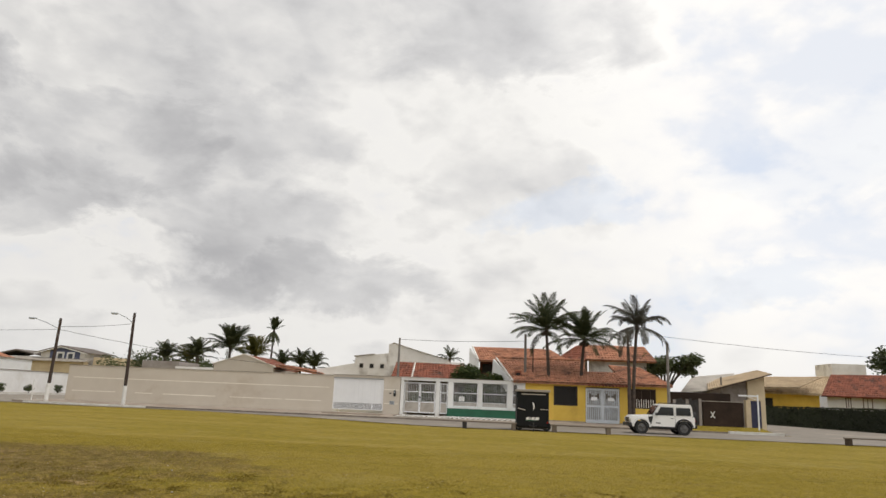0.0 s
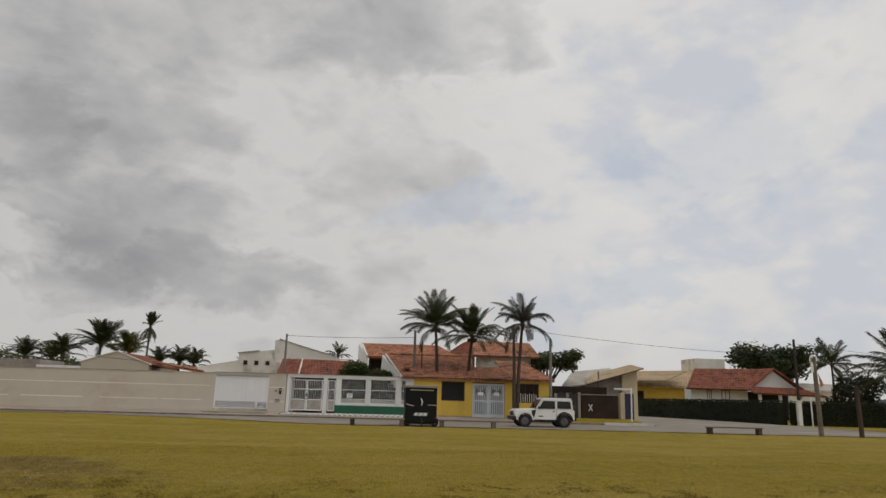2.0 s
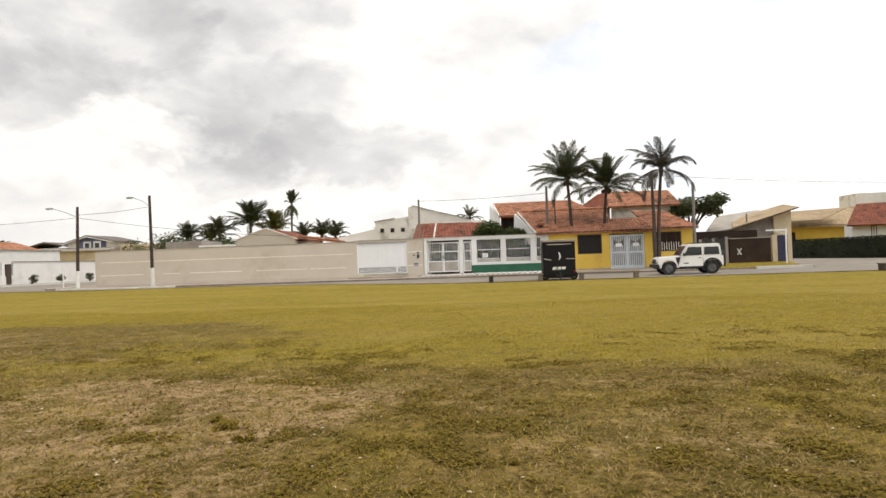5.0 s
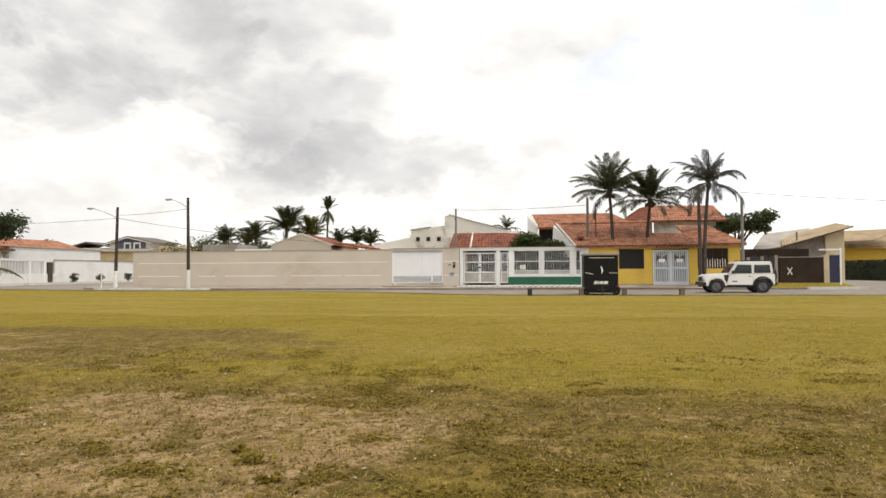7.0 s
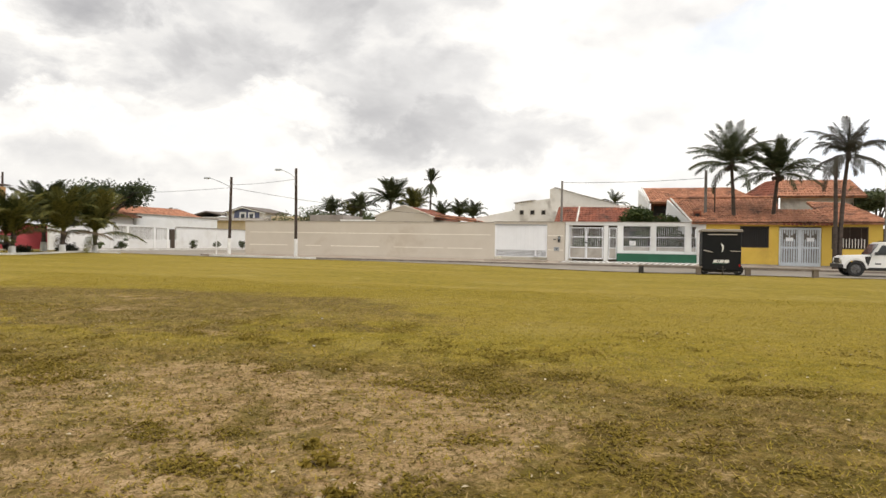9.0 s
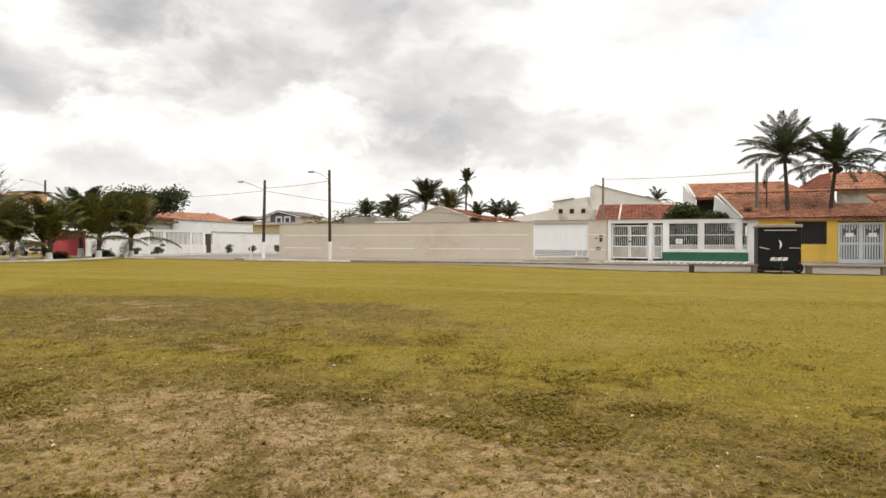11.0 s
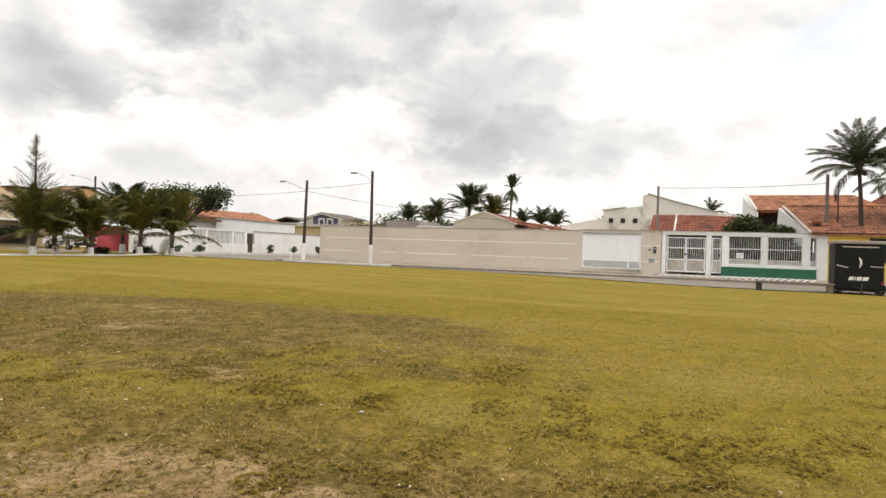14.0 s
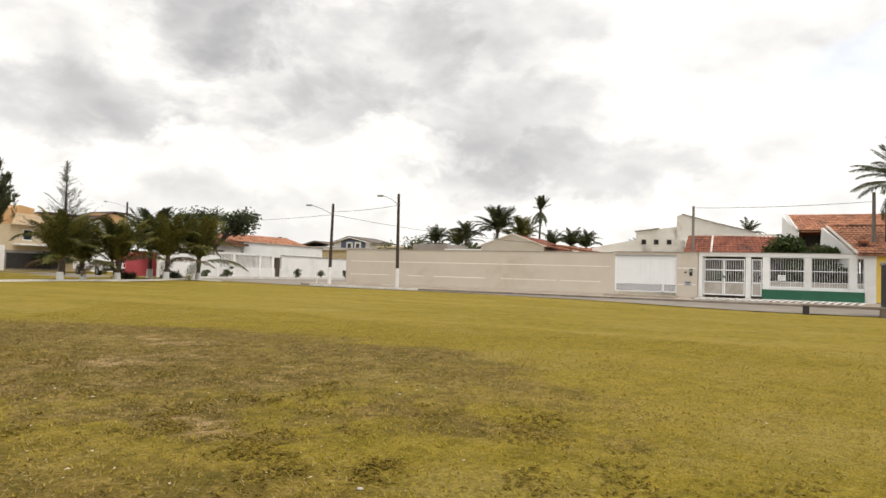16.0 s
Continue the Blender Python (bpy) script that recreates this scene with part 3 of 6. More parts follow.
def slab(name, x0, x1, y0, y1, h, material, label, category="pavement", step=3.0, rise=0.0):
    """A raised pavement or kerb that follows the fall of the ground."""
    nx, ny = max(1, int((x1 - x0) / step)), max(2 if rise else 1, int((y1 - y0) / step))
    bm = bmesh.new()
    top = [[bm.verts.new((x0 + (x1 - x0) * i / nx, y0 + (y1 - y0) * j / ny, gz(x0 + (x1 - x0) * i / nx, max(42, y0 + (y1 - y0) * j / ny) if y0 > 40 else y0 + (y1 - y0) * j / ny) + h + rise * j / ny)) for i in range(nx + 1)] for j in range(ny + 1)]
    low = [[bm.verts.new(v.co - Vector((0, 0, h + 0.2))) for v in r] for r in top]
    for j in range(ny):
        for i in range(nx):
            bm.faces.new((top[j][i], top[j][i + 1], top[j + 1][i + 1], top[j + 1][i]))
    for i in range(nx):
        bm.faces.new((low[0][i], low[0][i + 1], top[0][i + 1], top[0][i]))
        bm.faces.new((top[ny][i], top[ny][i + 1], low[ny][i + 1], low[ny][i]))
    for j in range(ny):
        bm.faces.new((top[j][0], top[j + 1][0], low[j + 1][0], low[j][0]))
        bm.faces.new((low[j][nx], low[j + 1][nx], top[j + 1][nx], top[j][nx]))
    return tagged(part(name, bm, material), label, category, kind="structure")


slab("pavement", -28.6, 15.2, KERB_Y + 0.14, 50.0, 0.09, CONCRETE, "stained concrete pavement before the walls", rise=0.14)
slab("verge", 15.2, 20.6, KERB_Y + 0.14, 50.0, 0.10, LAWN, "rough grass verge before the dark wall", "ground", rise=0.26)
slab("pavement", -29.8, -28.6, KERB_Y + 0.14, 90, 0.13, CONCRETE, "stained concrete pavement beside the beige wall")
slab("kerb", -28.9, -20.2, KERB_Y - 0.02, KERB_Y + 0.14, 0.11, KERB_WHITE, "whitewashed concrete kerb at the street corner", "kerb")
# the kerb's dark tone also carries the shadow line along the gutter
slab("kerb", -20.2, 20.6, KERB_Y, KERB_Y + 0.14, 0.105, KERB_GREY, "bare dirty concrete kerb, toned darker for the gutter shade", "kerb")
slab("kerb", -29.95, -29.8, KERB_Y + 0.5, 60, 0.15, KERB_WHITE, "whitewashed concrete kerb along the cross street", "kerb")
slab("kerb", 17.6, 20.9, 47.0, 47.28, 0.17, KERB_WHITE, "short whitewashed kerb at the corner post", "kerb")
slab("kerb", -34.55, -34.42, 12, 44.6, 0.10, KERB_WHITE, "whitewashed kerb along the lawn below the palms", "kerb")
slab("pavement", -43.0, -41.2, 47.4, 100, 0.13, CONCRETE, "stained concrete pavement below the white wall")
slab("kerb", -41.2, -41.02, 47.4, 76, 0.15, KERB_WHITE, "whitewashed kerb below the white wall", "kerb")
slab("driveway", -59.9, -46, 40.2, 43.6, 0.03, CONCRETE, "pale concrete driveway before a garage")


# ---- beige boundary wall with the garage ----
FY = 50.0
wall = thing("wall_beige", (-16, FY, 0), "long beige rendered boundary wall with two pale bands", "wall", kind="structure")
part("wall_panel", B(-27.72, -8.2, FY, FY + 0.2, -0.3, 2.6), BEIGE, wall)
part("wall_panel", B(-4.66, -3.5, FY, FY + 0.2, -0.3, 2.66), BEIGE, wall)
part("lintel", B(-8.2, -4.66, FY, FY + 0.2, 2.5, 2.66), BEIGE, wall)
part("side_wall", B(-27.72, -27.52, FY + 0.2, FY + 22, -0.3, 2.6), BEIGE, wall)
part("coping", B(-27.76, -8.3, FY - 0.03, FY + 0.23, 2.6, 2.645), COPING, wall, "thin stained coping")
part("coping", B(-8.3, -3.46, FY - 0.03, FY + 0.23, 2.66, 2.70), COPING, wall, "thin stained coping")
rng = random.Random(5)
for z in (1.77, 0.83):
    x = -27.3
    while x < -8.8:
        ln = rng.uniform(2.2, 5.5) if z > 1 else rng.uniform(1.2, 4.0)
        x1 = min(x + ln, -8.5)
        part("band", B(x, x1, FY - 0.004, FY + 0.01, z - 0.026, z + 0.026), BEIGE_LINE, wall, "pale horizontal band")
        x = x1 + (0.02 if z > 1 else rng.uniform(0.1, 1.6))
    part("band", B(-4.6, -3.6, FY - 0.004, FY + 0.01, z - 0.026, z + 0.026), BEIGE_LINE, wall, "pale horizontal band")

gd = thing("garage_door", (-6.43, FY + 0.1, 0.2), "white sheet-metal garage door with slatted foot", "garage door")
part("door_leaf", B(-8.16, -4.70, FY + 0.08, FY + 0.12, 0.78, 2.46), WHITE_METAL, gd)
for x in [-8.16 + 3.46 * i / 12 for i in range(1, 12)]:
    part("rib", B(x - 0.012, x + 0.012, FY + 0.068, FY + 0.08, 0.80, 2.44), WHITE_METAL, gd)
for x0, x1 in ((-8.2, -8.13), (-4.73, -4.66), (-5.47, -5.37)):
    part("stile", B(x0, x1, FY + 0.03, FY + 0.08, 0.33, 2.5 if x0 != -5.47 else 0.8), WHITE_METAL, gd)
part("top_rail", B(-8.2, -4.66, FY + 0.02, FY + 0.08, 2.44, 2.5), GREY_METAL, gd, "grey top rail")
part("bottom_rail", B(-8.13, -4.73, FY + 0.03, FY + 0.1, 0.33, 0.40), WHITE_METAL, gd)
for i in range(9):
    z = 0.425 + 0.04 * i
    part("slat", B(-8.13, -4.73, FY + 0.09, FY + 0.115, z, z + 0.022), WHITE_METAL, gd)
part("backing", B(-8.13, -4.73, FY + 0.14, FY + 0.15, 0.38, 0.80), BROWN_WALL, gd, "grey-green backing behind the slats")
slab("garage_ramp", -8.5, -4.5, FY - 1.7, FY + 0.02, 0.24, CONCRETE, "stained concrete garage ramp", "ramp")

inter = thing("intercom", (-3.87, FY, 1.5), "dark intercom box on the beige wall", "intercom")
part("housing", B(-3.95, -3.79, FY - 0.05, FY, 1.33, 1.74, 0.012), PLASTIC, inter)
part("speaker_grille", B(-3.92, -3.82, FY - 0.056, FY - 0.05, 1.55, 1.68), GREY_METAL, inter)
part("number_plate", B(-4.25, -4.10, FY - 0.02, FY, 1.50, 1.57), PLASTIC, inter, "small dark plate")
mb = thing("letter_box", (-4.03, FY, 0.9), "grey metal letter box let into the wall", "letter box")
part("front_plate", B(-4.20, -3.86, FY - 0.025, FY, 0.78, 1.02, 0.008), GREY_METAL, mb)
part("slot", B(-4.15, -3.91, FY - 0.03, FY - 0.025, 0.93, 0.97), DARK, mb, "dark letter slot")
part("keyhole_cover", B(-4.06, -4.0, FY - 0.03, FY - 0.025, 0.83, 0.87), DARK_IRON, mb)


# ---- white railing fence ----
fence = thing("front_fence", (0.6, FY, 0), "white masonry fence with barred panels and gates", "fence")
part("beam", B(-3.46, 5.12, FY - 0.04, FY + 0.24, 2.47, 2.68, 0.01), WHITE, fence)
part("coping", B(-3.5, 5.16, FY - 0.07, FY + 0.27, 2.68, 2.71), COPING, fence, "grey coping")
for x0, x1 in ((-3.46, -3.24), (-1.02, -0.74), (-0.17, 0.17), (1.88, 2.17), (3.92, 4.26), (4.6, 5.12)):
    part("post", B(x0, x1, FY - 0.03, FY + 0.23, -0.2, 2.47, 0.01), WHITE, fence)
for x0, x1 in ((0.17, 1.88), (2.17, 3.92), (4.26, 4.6)):
    part("sill_wall", B(x0, x1, FY, FY + 0.2, -0.2, 0.84), WHITE, fence)
    gr = part("grille_frame", bmesh.new(), WHITE_METAL, fence)
    bm = bmesh.new()
    for z0, z1 in ((0.84, 0.88), (2.43, 2.47)):
        box(bm, x0, x1, FY + 0.06, FY + 0.11, z0, z1)
    for xa in (x0, x1 - 0.03):
        box(bm, xa, xa + 0.03, FY + 0.062, FY + 0.108, 0.86, 2.45)
    for z0, z1 in ((1.12, 1.15), (1.72, 1.76)):
        part("rail", B(x0 + 0.02, x1 - 0.02, FY + 0.06, FY + 0.075, z0, z1), WHITE_METAL, gr)
    for v in bm.verts:
        v.co -= ORIGIN[gr]
    bm.to_mesh(gr.data)
    bm.free()
    nb = max(3, int((x1 - x0) / 0.115))
    one = None
    for i in range(nb):
        x = x0 + (x1 - x0) * (i + 0.5) / nb
        if one is None:
            one, xo = part("bar", B(x - 0.008, x + 0.008, FY + 0.077, FY + 0.093, 0.88, 2.43), WHITE_METAL, gr), x
        else:
            o = new("bar", one.data)
            o.parent, o.location = gr, (x - xo, 0, 0)
    part("kick_panel", B(x0, x1, FY + 0.10, FY + 0.115, 0.88, 1.12), SHEET, gr, "pale panel behind the bars")


def bar_gate(name, x0, x1, leaves, label):
    g = thing(name, ((x0 + x1) / 2, FY + 0.08, 0.2), label, "gate")
    w = (x1 - x0) / leaves
    for k in range(leaves):
        a, b = x0 + k * w + 0.01, x0 + (k + 1) * w - 0.01
        f = bmesh.new()
        for q in ((a, b, 0.30, 0.37), (a, b, 2.28, 2.34), (a, b, 1.00, 1.06), (a, b, 1.68, 1.74), (a, a + 0.06, 0.37, 2.28), (b - 0.06, b, 0.37, 2.28)):
            box(f, q[0], q[1], FY + 0.05, FY + 0.10, q[2], q[3])
        leaf = part("gate_leaf", f, WHITE_METAL, g)
        part("lower_panel", B(a + 0.06, b - 0.06, FY + 0.07, FY + 0.085, 0.37, 1.0), SHEET, leaf, "pale sheet panel")
        nb, one = max(3, int((b - a) / 0.12)), None
        for i in range(nb):
            x = a + 0.06 + (b - a - 0.12) * (i + 0.5) / nb
            if one is None:
                one, xo = part("bar", B(x - 0.01, x + 0.01, FY + 0.065, FY + 0.085, 1.06, 2.28), WHITE_METAL, leaf), x
            else:
                o = new("bar", one.data)
                o.parent, o.location = leaf, (x - xo, 0, 0)
    part("latch", B(x1 - (x1 - x0) / leaves - 0.05 if leaves > 1 else x1 - 0.14, x1 - (x1 - x0) / leaves + 0.05 if leaves > 1 else x1 - 0.06, FY + 0.02, FY + 0.05, 1.28, 1.40), DARK_IRON, g, "dark latch")
    return g


bar_gate("vehicle_gate", -3.22, -1.04, 2, "white barred double gate with sheet lower panels")
bar_gate("pedestrian_gate", -0.72, -0.19, 1, "narrow white barred gate between two posts")
slab("gate_apron", -3.5, 0.2, FY - 2.3, FY - 0.1, 0.18, SHEET, "pale tiled apron before the gate", "pavement")
strips = thing("striped_paving", (0.5, 49.2, gz(0.5, 49.2) + 0.1), "grey and white striped paving before the white fence", "paving", kind="structure")
two = {}
for k in range(46):
    x = -3.45 + 0.175 * k
    if k % 2 not in two:
        b = B(-0.08, 0.08, -0.62, 0.62, -0.02, 0.02, 0.006)
        for v in b.verts:
            v.co.x += 0.28 * v.co.y
            v.co.z += 0.05 * v.co.y
        two[k % 2] = part("paving_strip", b, WHITE if k % 2 else KERB_GREY, strips, local=True)
        two[k % 2].location = (x - 0.5, 0, 0.10)
    else:
        o = new("paving_strip", two[k % 2].data)
        o.parent, o.location = strips, (x - 0.5, 0, 0.10)
gp = thing("planter_wall", (2.1, FY - 0.3, 0), "dark green painted low wall below the white fence", "low wall")
part("wall_face", B(-0.19, 4.6, FY - 0.22, FY - 0.035, -0.2, 0.70), GREEN, gp)
part("foot", B(-0.19, 4.6, FY - 0.42, FY - 0.22, -0.2, 0.17), WHITE, gp, "white-striped foot")
nt = thing("notice", (0.78, FY + 0.05, 1.4), "white notice board tied to the fence bars", "sign")
part("board", B(0.58, 0.98, FY + 0.035, FY + 0.05, 1.20, 1.50), PAPER, nt)
for k in range(3):
    part("line", B(0.63, 0.93 - 0.06 * k, FY + 0.031, FY + 0.035, 1.41 - 0.08 * k, 1.435 - 0.08 * k), GREY_METAL, nt, "grey bar of unreadable print")

# courtyard behind the fence
yard = thing("wall_courtyard", (0.6, FY + 3.4, 0), "courtyard house wall, toned dark grey for the yard's shade", "wall", kind="structure")
# dark grey wall and black opening carry the courtyard's shade in their colour
part("wall_face", B(-3.4, 4.7, FY + 3.5, FY + 3.7, -0.3, 2.62), WOOD_GREY, yard)
part("door", B(-2.6, -1.7, FY + 3.44, FY + 3.5, -0.1, 2.0), WOOD_DARK, yard, "dark door")
part("dark_opening", B(0.4, 3.6, FY + 3.44, FY + 3.5, 0.9, 2.2), DARK, yard, "dark opening")


# ---- houses behind the beige wall ----
def gable_block(parent, x0, x1, y0, y1, z0, zl, za, xa, zr, material, name="wall"):
    """A wall block along y whose front is a gable: left height zl, apex za at xa, right height zr."""
    return part(name, prism(bmesh.new(), [(x0, y0, z0), (x1, y0, z0), (x1, y0, zr), (xa, y0, za), (x0, y0, zl)], (0, y1 - y0, 0)), material, parent)


h = thing("gable_house", (-17.5, 57, 0.1), "low house with plain beige gable behind the wall", "house")
gable_block(h, -19.95, -14.95, 57, 64, -0.3, 3.35, 4.2, -17.45, 3.3, BEIGE)
part("verge", prism(bmesh.new(), [(-20.1, 56.95, 3.31), (-17.45, 56.95, 4.20), (-17.45, 56.95, 4.26), (-20.1, 56.95, 3.37)], (0, 0.2, 0)), BEIGE_LINE, h)
part("verge", prism(bmesh.new(), [(-17.45, 56.95, 4.20), (-14.8, 56.95, 3.24), (-14.8, 56.95, 3.30), (-17.45, 56.95, 4.26)], (0, 0.2, 0)), BEIGE_LINE, h)
tile_roof("roof", (-20.1, 64, 3.26), (-20.1, 57.15, 3.26), (-17.45, 57.15, 4.15), (-17.45, 64, 4.15), TILE_DARK, h)
tile_roof("roof", (-14.8, 57.15, 3.19), (-14.8, 64, 3.19), (-17.45, 64, 4.15), (-17.45, 57.15, 4.15), TILE_DARK, h)
tile_roof("roof", (-14.8, 57.2, 3.42), (-11.0, 57.2, 2.85), (-11.0, 60, 3.1), (-14.8, 60, 3.5), TILE, h)
part("low_wall", B(-14.95, -9.5, 57.4, 63, -0.3, 2.85), OLD_WHITE, h)
part("white_roof_edge", B(-23.2, -20.0, 57.0, 60, 2.80, 3.02), WHITE, h, "white flat roof edge")
part("rear_wall", B(-26.6, -23.4, 58.0, 62, -0.3, 3.45), GREY_WALL, h, "dark grey rear wall")

h = thing("white_house", (-4.5, 58, 0.1), "weathered white house with three small square windows", "house")
part("wall", prism(bmesh.new(), [(-11.6, 58, -0.3), (-5.7, 58, -0.3), (-5.7, 58, 4.78), (-8.45, 58, 4.42), (-8.5, 58, 3.86), (-11.6, 58, 3.25)], (0, 6, 0)), OLD_WHITE, h)
part("parapet", prism(bmesh.new(), [(-5.7, 57.9, -0.3), (-0.8, 57.9, -0.3), (-0.8, 57.9, 4.36), (-3.3, 57.9, 5.02), (-5.35, 57.9, 5.62), (-5.7, 57.9, 5.5)], (0, 5, 0)), OLD_WHITE, h, "tall sloping white parapet wall")
part("coping", prism(bmesh.new(), [(-0.75, 57.84, 4.36), (-3.3, 57.84, 5.02), (-5.35, 57.84, 5.62), (-5.35, 57.84, 5.68), (-3.3, 57.84, 5.08), (-0.75, 57.84, 4.42)], (0, 5.1, 0)), COPING, h, "dark weathered coping")
part("coping", prism(bmesh.new(), [(-8.55, 57.94, 4.40), (-6.9, 57.94, 4.62), (-6.9, 57.94, 4.70), (-8.55, 57.94, 4.48)], (0, 5.1, 0)), COPING, h, "dark weathered coping")
for x in (-7.91, -7.06, -6.19):
    w = part("window", B(x - 0.17, x + 0.17, 57.975, 58.02, 3.52, 3.88), COPING, h)
    part("pane", B(x - 0.14, x + 0.14, 57.965, 57.975, 3.55, 3.85), DARK, w, "dark opening")
part("lean_to_wall", B(-5.6, -4.9, 55.6, 57.85, -0.3, 3.7), OLD_WHITE, h)

h = thing("red_roof_house", (-2.1, 53, 0.1), "low house with worn clay tile roof behind the fence", "house")
tile_roof("roof", (-4.55, 52.2, 2.66), (-3.0, 52.2, 2.66), (-3.15, 55.4, 3.95), (-4.65, 55.4, 3.95), TILE_DARK, h)
tile_roof("roof", (-3.0, 52.2, 2.66), (1.3, 52.2, 2.66), (0.6, 55.4, 3.90), (-3.15, 55.4, 3.95), TILE_DARK, h)
part("hip_line", T([(-3.0, 52.15, 2.72), (-3.15, 55.4, 4.02)], 0.065, 6), OLD_WHITE, h, "pale mortared hip line")
part("ridge_cap", B(-4.7, 0.7, 55.3, 55.5, 3.98, 4.08), OLD_WHITE, h)
part("wall", B(-4.5, 1.2, 55.4, 55.6, -0.3, 3.9), OLD_WHITE, h)


# ---- yellow house ----
h = thing("yellow_house", (9.7, 53, 0), "yellow house with clay tile roofs and upper storey", "house")
part("front_wall", B(5.13, 7.05, FY, FY + 0.2, -0.3, 2.66), YELLOW, h)
part("front_wall", B(8.66, 9.2, FY, FY + 0.2, -0.3, 2.66), YELLOW, h)
part("front_wall", B(11.48, 12.0, FY, FY + 0.2, -0.3, 2.66), YELLOW, h)
part("front_wall", B(13.88, 14.62, FY, FY + 0.2, -0.3, 2.66), YELLOW, h)
part("front_wall", B(7.05, 8.66, FY, FY + 0.2, -0.3, 1.2), YELLOW, h)
part("front_wall", B(12.0, 13.88, FY, FY + 0.2, -0.3, 1.2), YELLOW, h)
for x0, x1 in ((7.05, 8.66), (9.2, 11.48), (12.0, 13.88)):
    part("lintel", B(x0, x1, FY, FY + 0.2, 2.5, 2.66), YELLOW, h)
part("skirting", B(5.13, 9.2, FY - 0.012, FY, -0.3, 0.2), COPING, h, "dirty foot of the wall")
part("skirting", B(11.48, 14.62, FY - 0.012, FY, -0.3, 0.2), COPING, h, "dirty foot of the wall")
window(h, 7.05, 8.66, FY + 0.02, 1.2, 2.5, WOOD_DARK, 12, DARK_IRON, pane=DARK)
win = window(h, 12.0, 13.88, FY + 0.02, 1.2, 2.5, WOOD_DARK, 3, WOOD_DARK, pane=BROWN_WALL)
for k in range(11):
    part("baluster", B(12.12 + 0.155 * k, 12.165 + 0.155 * k, FY - 0.01, FY + 0.01, 1.26, 1.78 + 0.05 * (k % 2)), OLD_WHITE, win, "pale baluster")
part("back_wall", B(4.74, 14.6, FY + 3.0, FY + 3.2, -0.3, 3.4), CREAM, h)
part("side_wall", B(14.45, 14.62, FY + 0.2, FY + 6, -0.3, 2.7), YELLOW, h)
# main lower roof with its white gable end
tile_roof("roof", (4.3, FY - 0.3, 2.68), (9.3, FY - 0.3, 2.68), (9.7, 54.5, 4.46), (3.2, 54.5, 4.42), TILE, h)
part("gable_wall", prism(bmesh.new(), [(2.85, 54.5, 2.0), (4.35, 50.3, 2.0), (4.35, 50.3, 2.66), (3.0, 54.5, 4.4)], (-0.12, 0.05, 0)), WHITE, h, "white gable end")
part("verge", T([(4.25, FY - 0.3, 2.75), (3.13, 54.5, 4.5)], 0.07, 6), OLD_WHITE, h, "white mortared verge")
part("ridge_cap", T([(3.1, 54.55, 4.52), (9.8, 54.55, 4.56)], 0.10, 6), TILE, h)
tile_roof("roof", (9.25, FY - 0.35, 2.70), (12.05, FY - 0.35, 2.68), (11.8, 52.4, 3.62), (9.5, 52.4, 3.62), TILE, h)
tile_roof("roof", (12.0, FY - 0.3, 2.72), (14.95, FY - 0.3, 2.74), (13.7, 54.5, 4.15), (11.5, 54.5, 4.25), TILE, h)
tile_roof("roof", (14.95, FY - 0.3, 2.74), (16.0, 55.5, 2.95), (13.9, 55.5, 4.2), (13.7, 54.5, 4.15), TILE, h)
for i in range(12):
    x = 9.3 + 2.7 * (i + 0.5) / 12
    part("eave_tile", T([(x, FY - 0.42, 2.62), (x, FY + 0.1, 2.70)], 0.085, 6), TILE_DARK, h, "round clay eave tile")
part("canopy_wall", B(9.3, 11.95, FY + 0.25, FY + 0.4, 2.5, 2.8), YELLOW, h)
# upper storeys
tile_roof("roof", (1.75, 57.2, 4.42), (9.3, 57.2, 4.45), (7.6, 60.5, 5.72), (1.15, 60.5, 5.72), TILE, h)
part("gable_wall", prism(bmesh.new(), [(0.95, 60.5, 2.5), (1.75, 57.3, 2.5), (1.75, 57.3, 4.35), (1.0, 60.5, 5.65)], (-0.15, 0, 0)), WHITE, h, "white gable end")
part("verge", T([(1.7, 57.15, 4.48), (1.1, 60.5, 5.8)], 0.07, 6), OLD_WHITE, h)
# the balcony's shade is painted in with the dark tile colour
part("upper_wall", B(1.8, 8.5, 58.2, 58.4, 2.5, 4.45), TILE_DARK, h, "rusty balcony wall, dark tone for the shade under the roof")
part("balcony_opening", B(2.0, 3.3, 58.05, 58.2, 3.5, 4.2), DARK, h, "dark balcony opening")
tile_roof("roof", (10.2, 57.0, 4.78), (15.7, 57.0, 4.78), (15.3, 59.6, 6.12), (10.4, 59.6, 6.16), TILE, h)
tile_roof("roof", (8.1, 59.8, 4.92), (10.2, 57.0, 4.78), (10.4, 59.6, 6.16), (9.9, 60.6, 6.1), TILE_DARK, h)
part("upper_wall", B(10.5, 15.0, 57.6, 57.8, 3.2, 4.8), OLD_WHITE, h, "grey-white upper wall")
part("upper_wall", B(8.6, 10.5, 58.5, 60.5, 3.2, 4.9), GREY_WALL, h, "grey-brown side wall")
for x in (11.3, 12.7, 13.9):
    window(h, x, x + 0.75, 57.58, 3.75, 4.55, OLD_WHITE)
part("railing", B(10.6, 14.9, 57.3, 57.36, 4.05, 4.10), OLD_WHITE, h, "white balcony rail")
ch = thing("chimney", (4.65, 51.0, 3.0), "small brick chimney with dark opening on the clay roof", "chimney")
part("stack", B(4.43, 4.87, 50.75, 51.2, 2.85, 3.42), TILE_DARK, ch)
part("opening", B(4.51, 4.79, 50.74, 50.75, 3.05, 3.30), DARK, ch, "dark smoke opening")
part("cap", B(4.38, 4.92, 50.68, 51.26, 3.42, 3.48), TILE, ch)

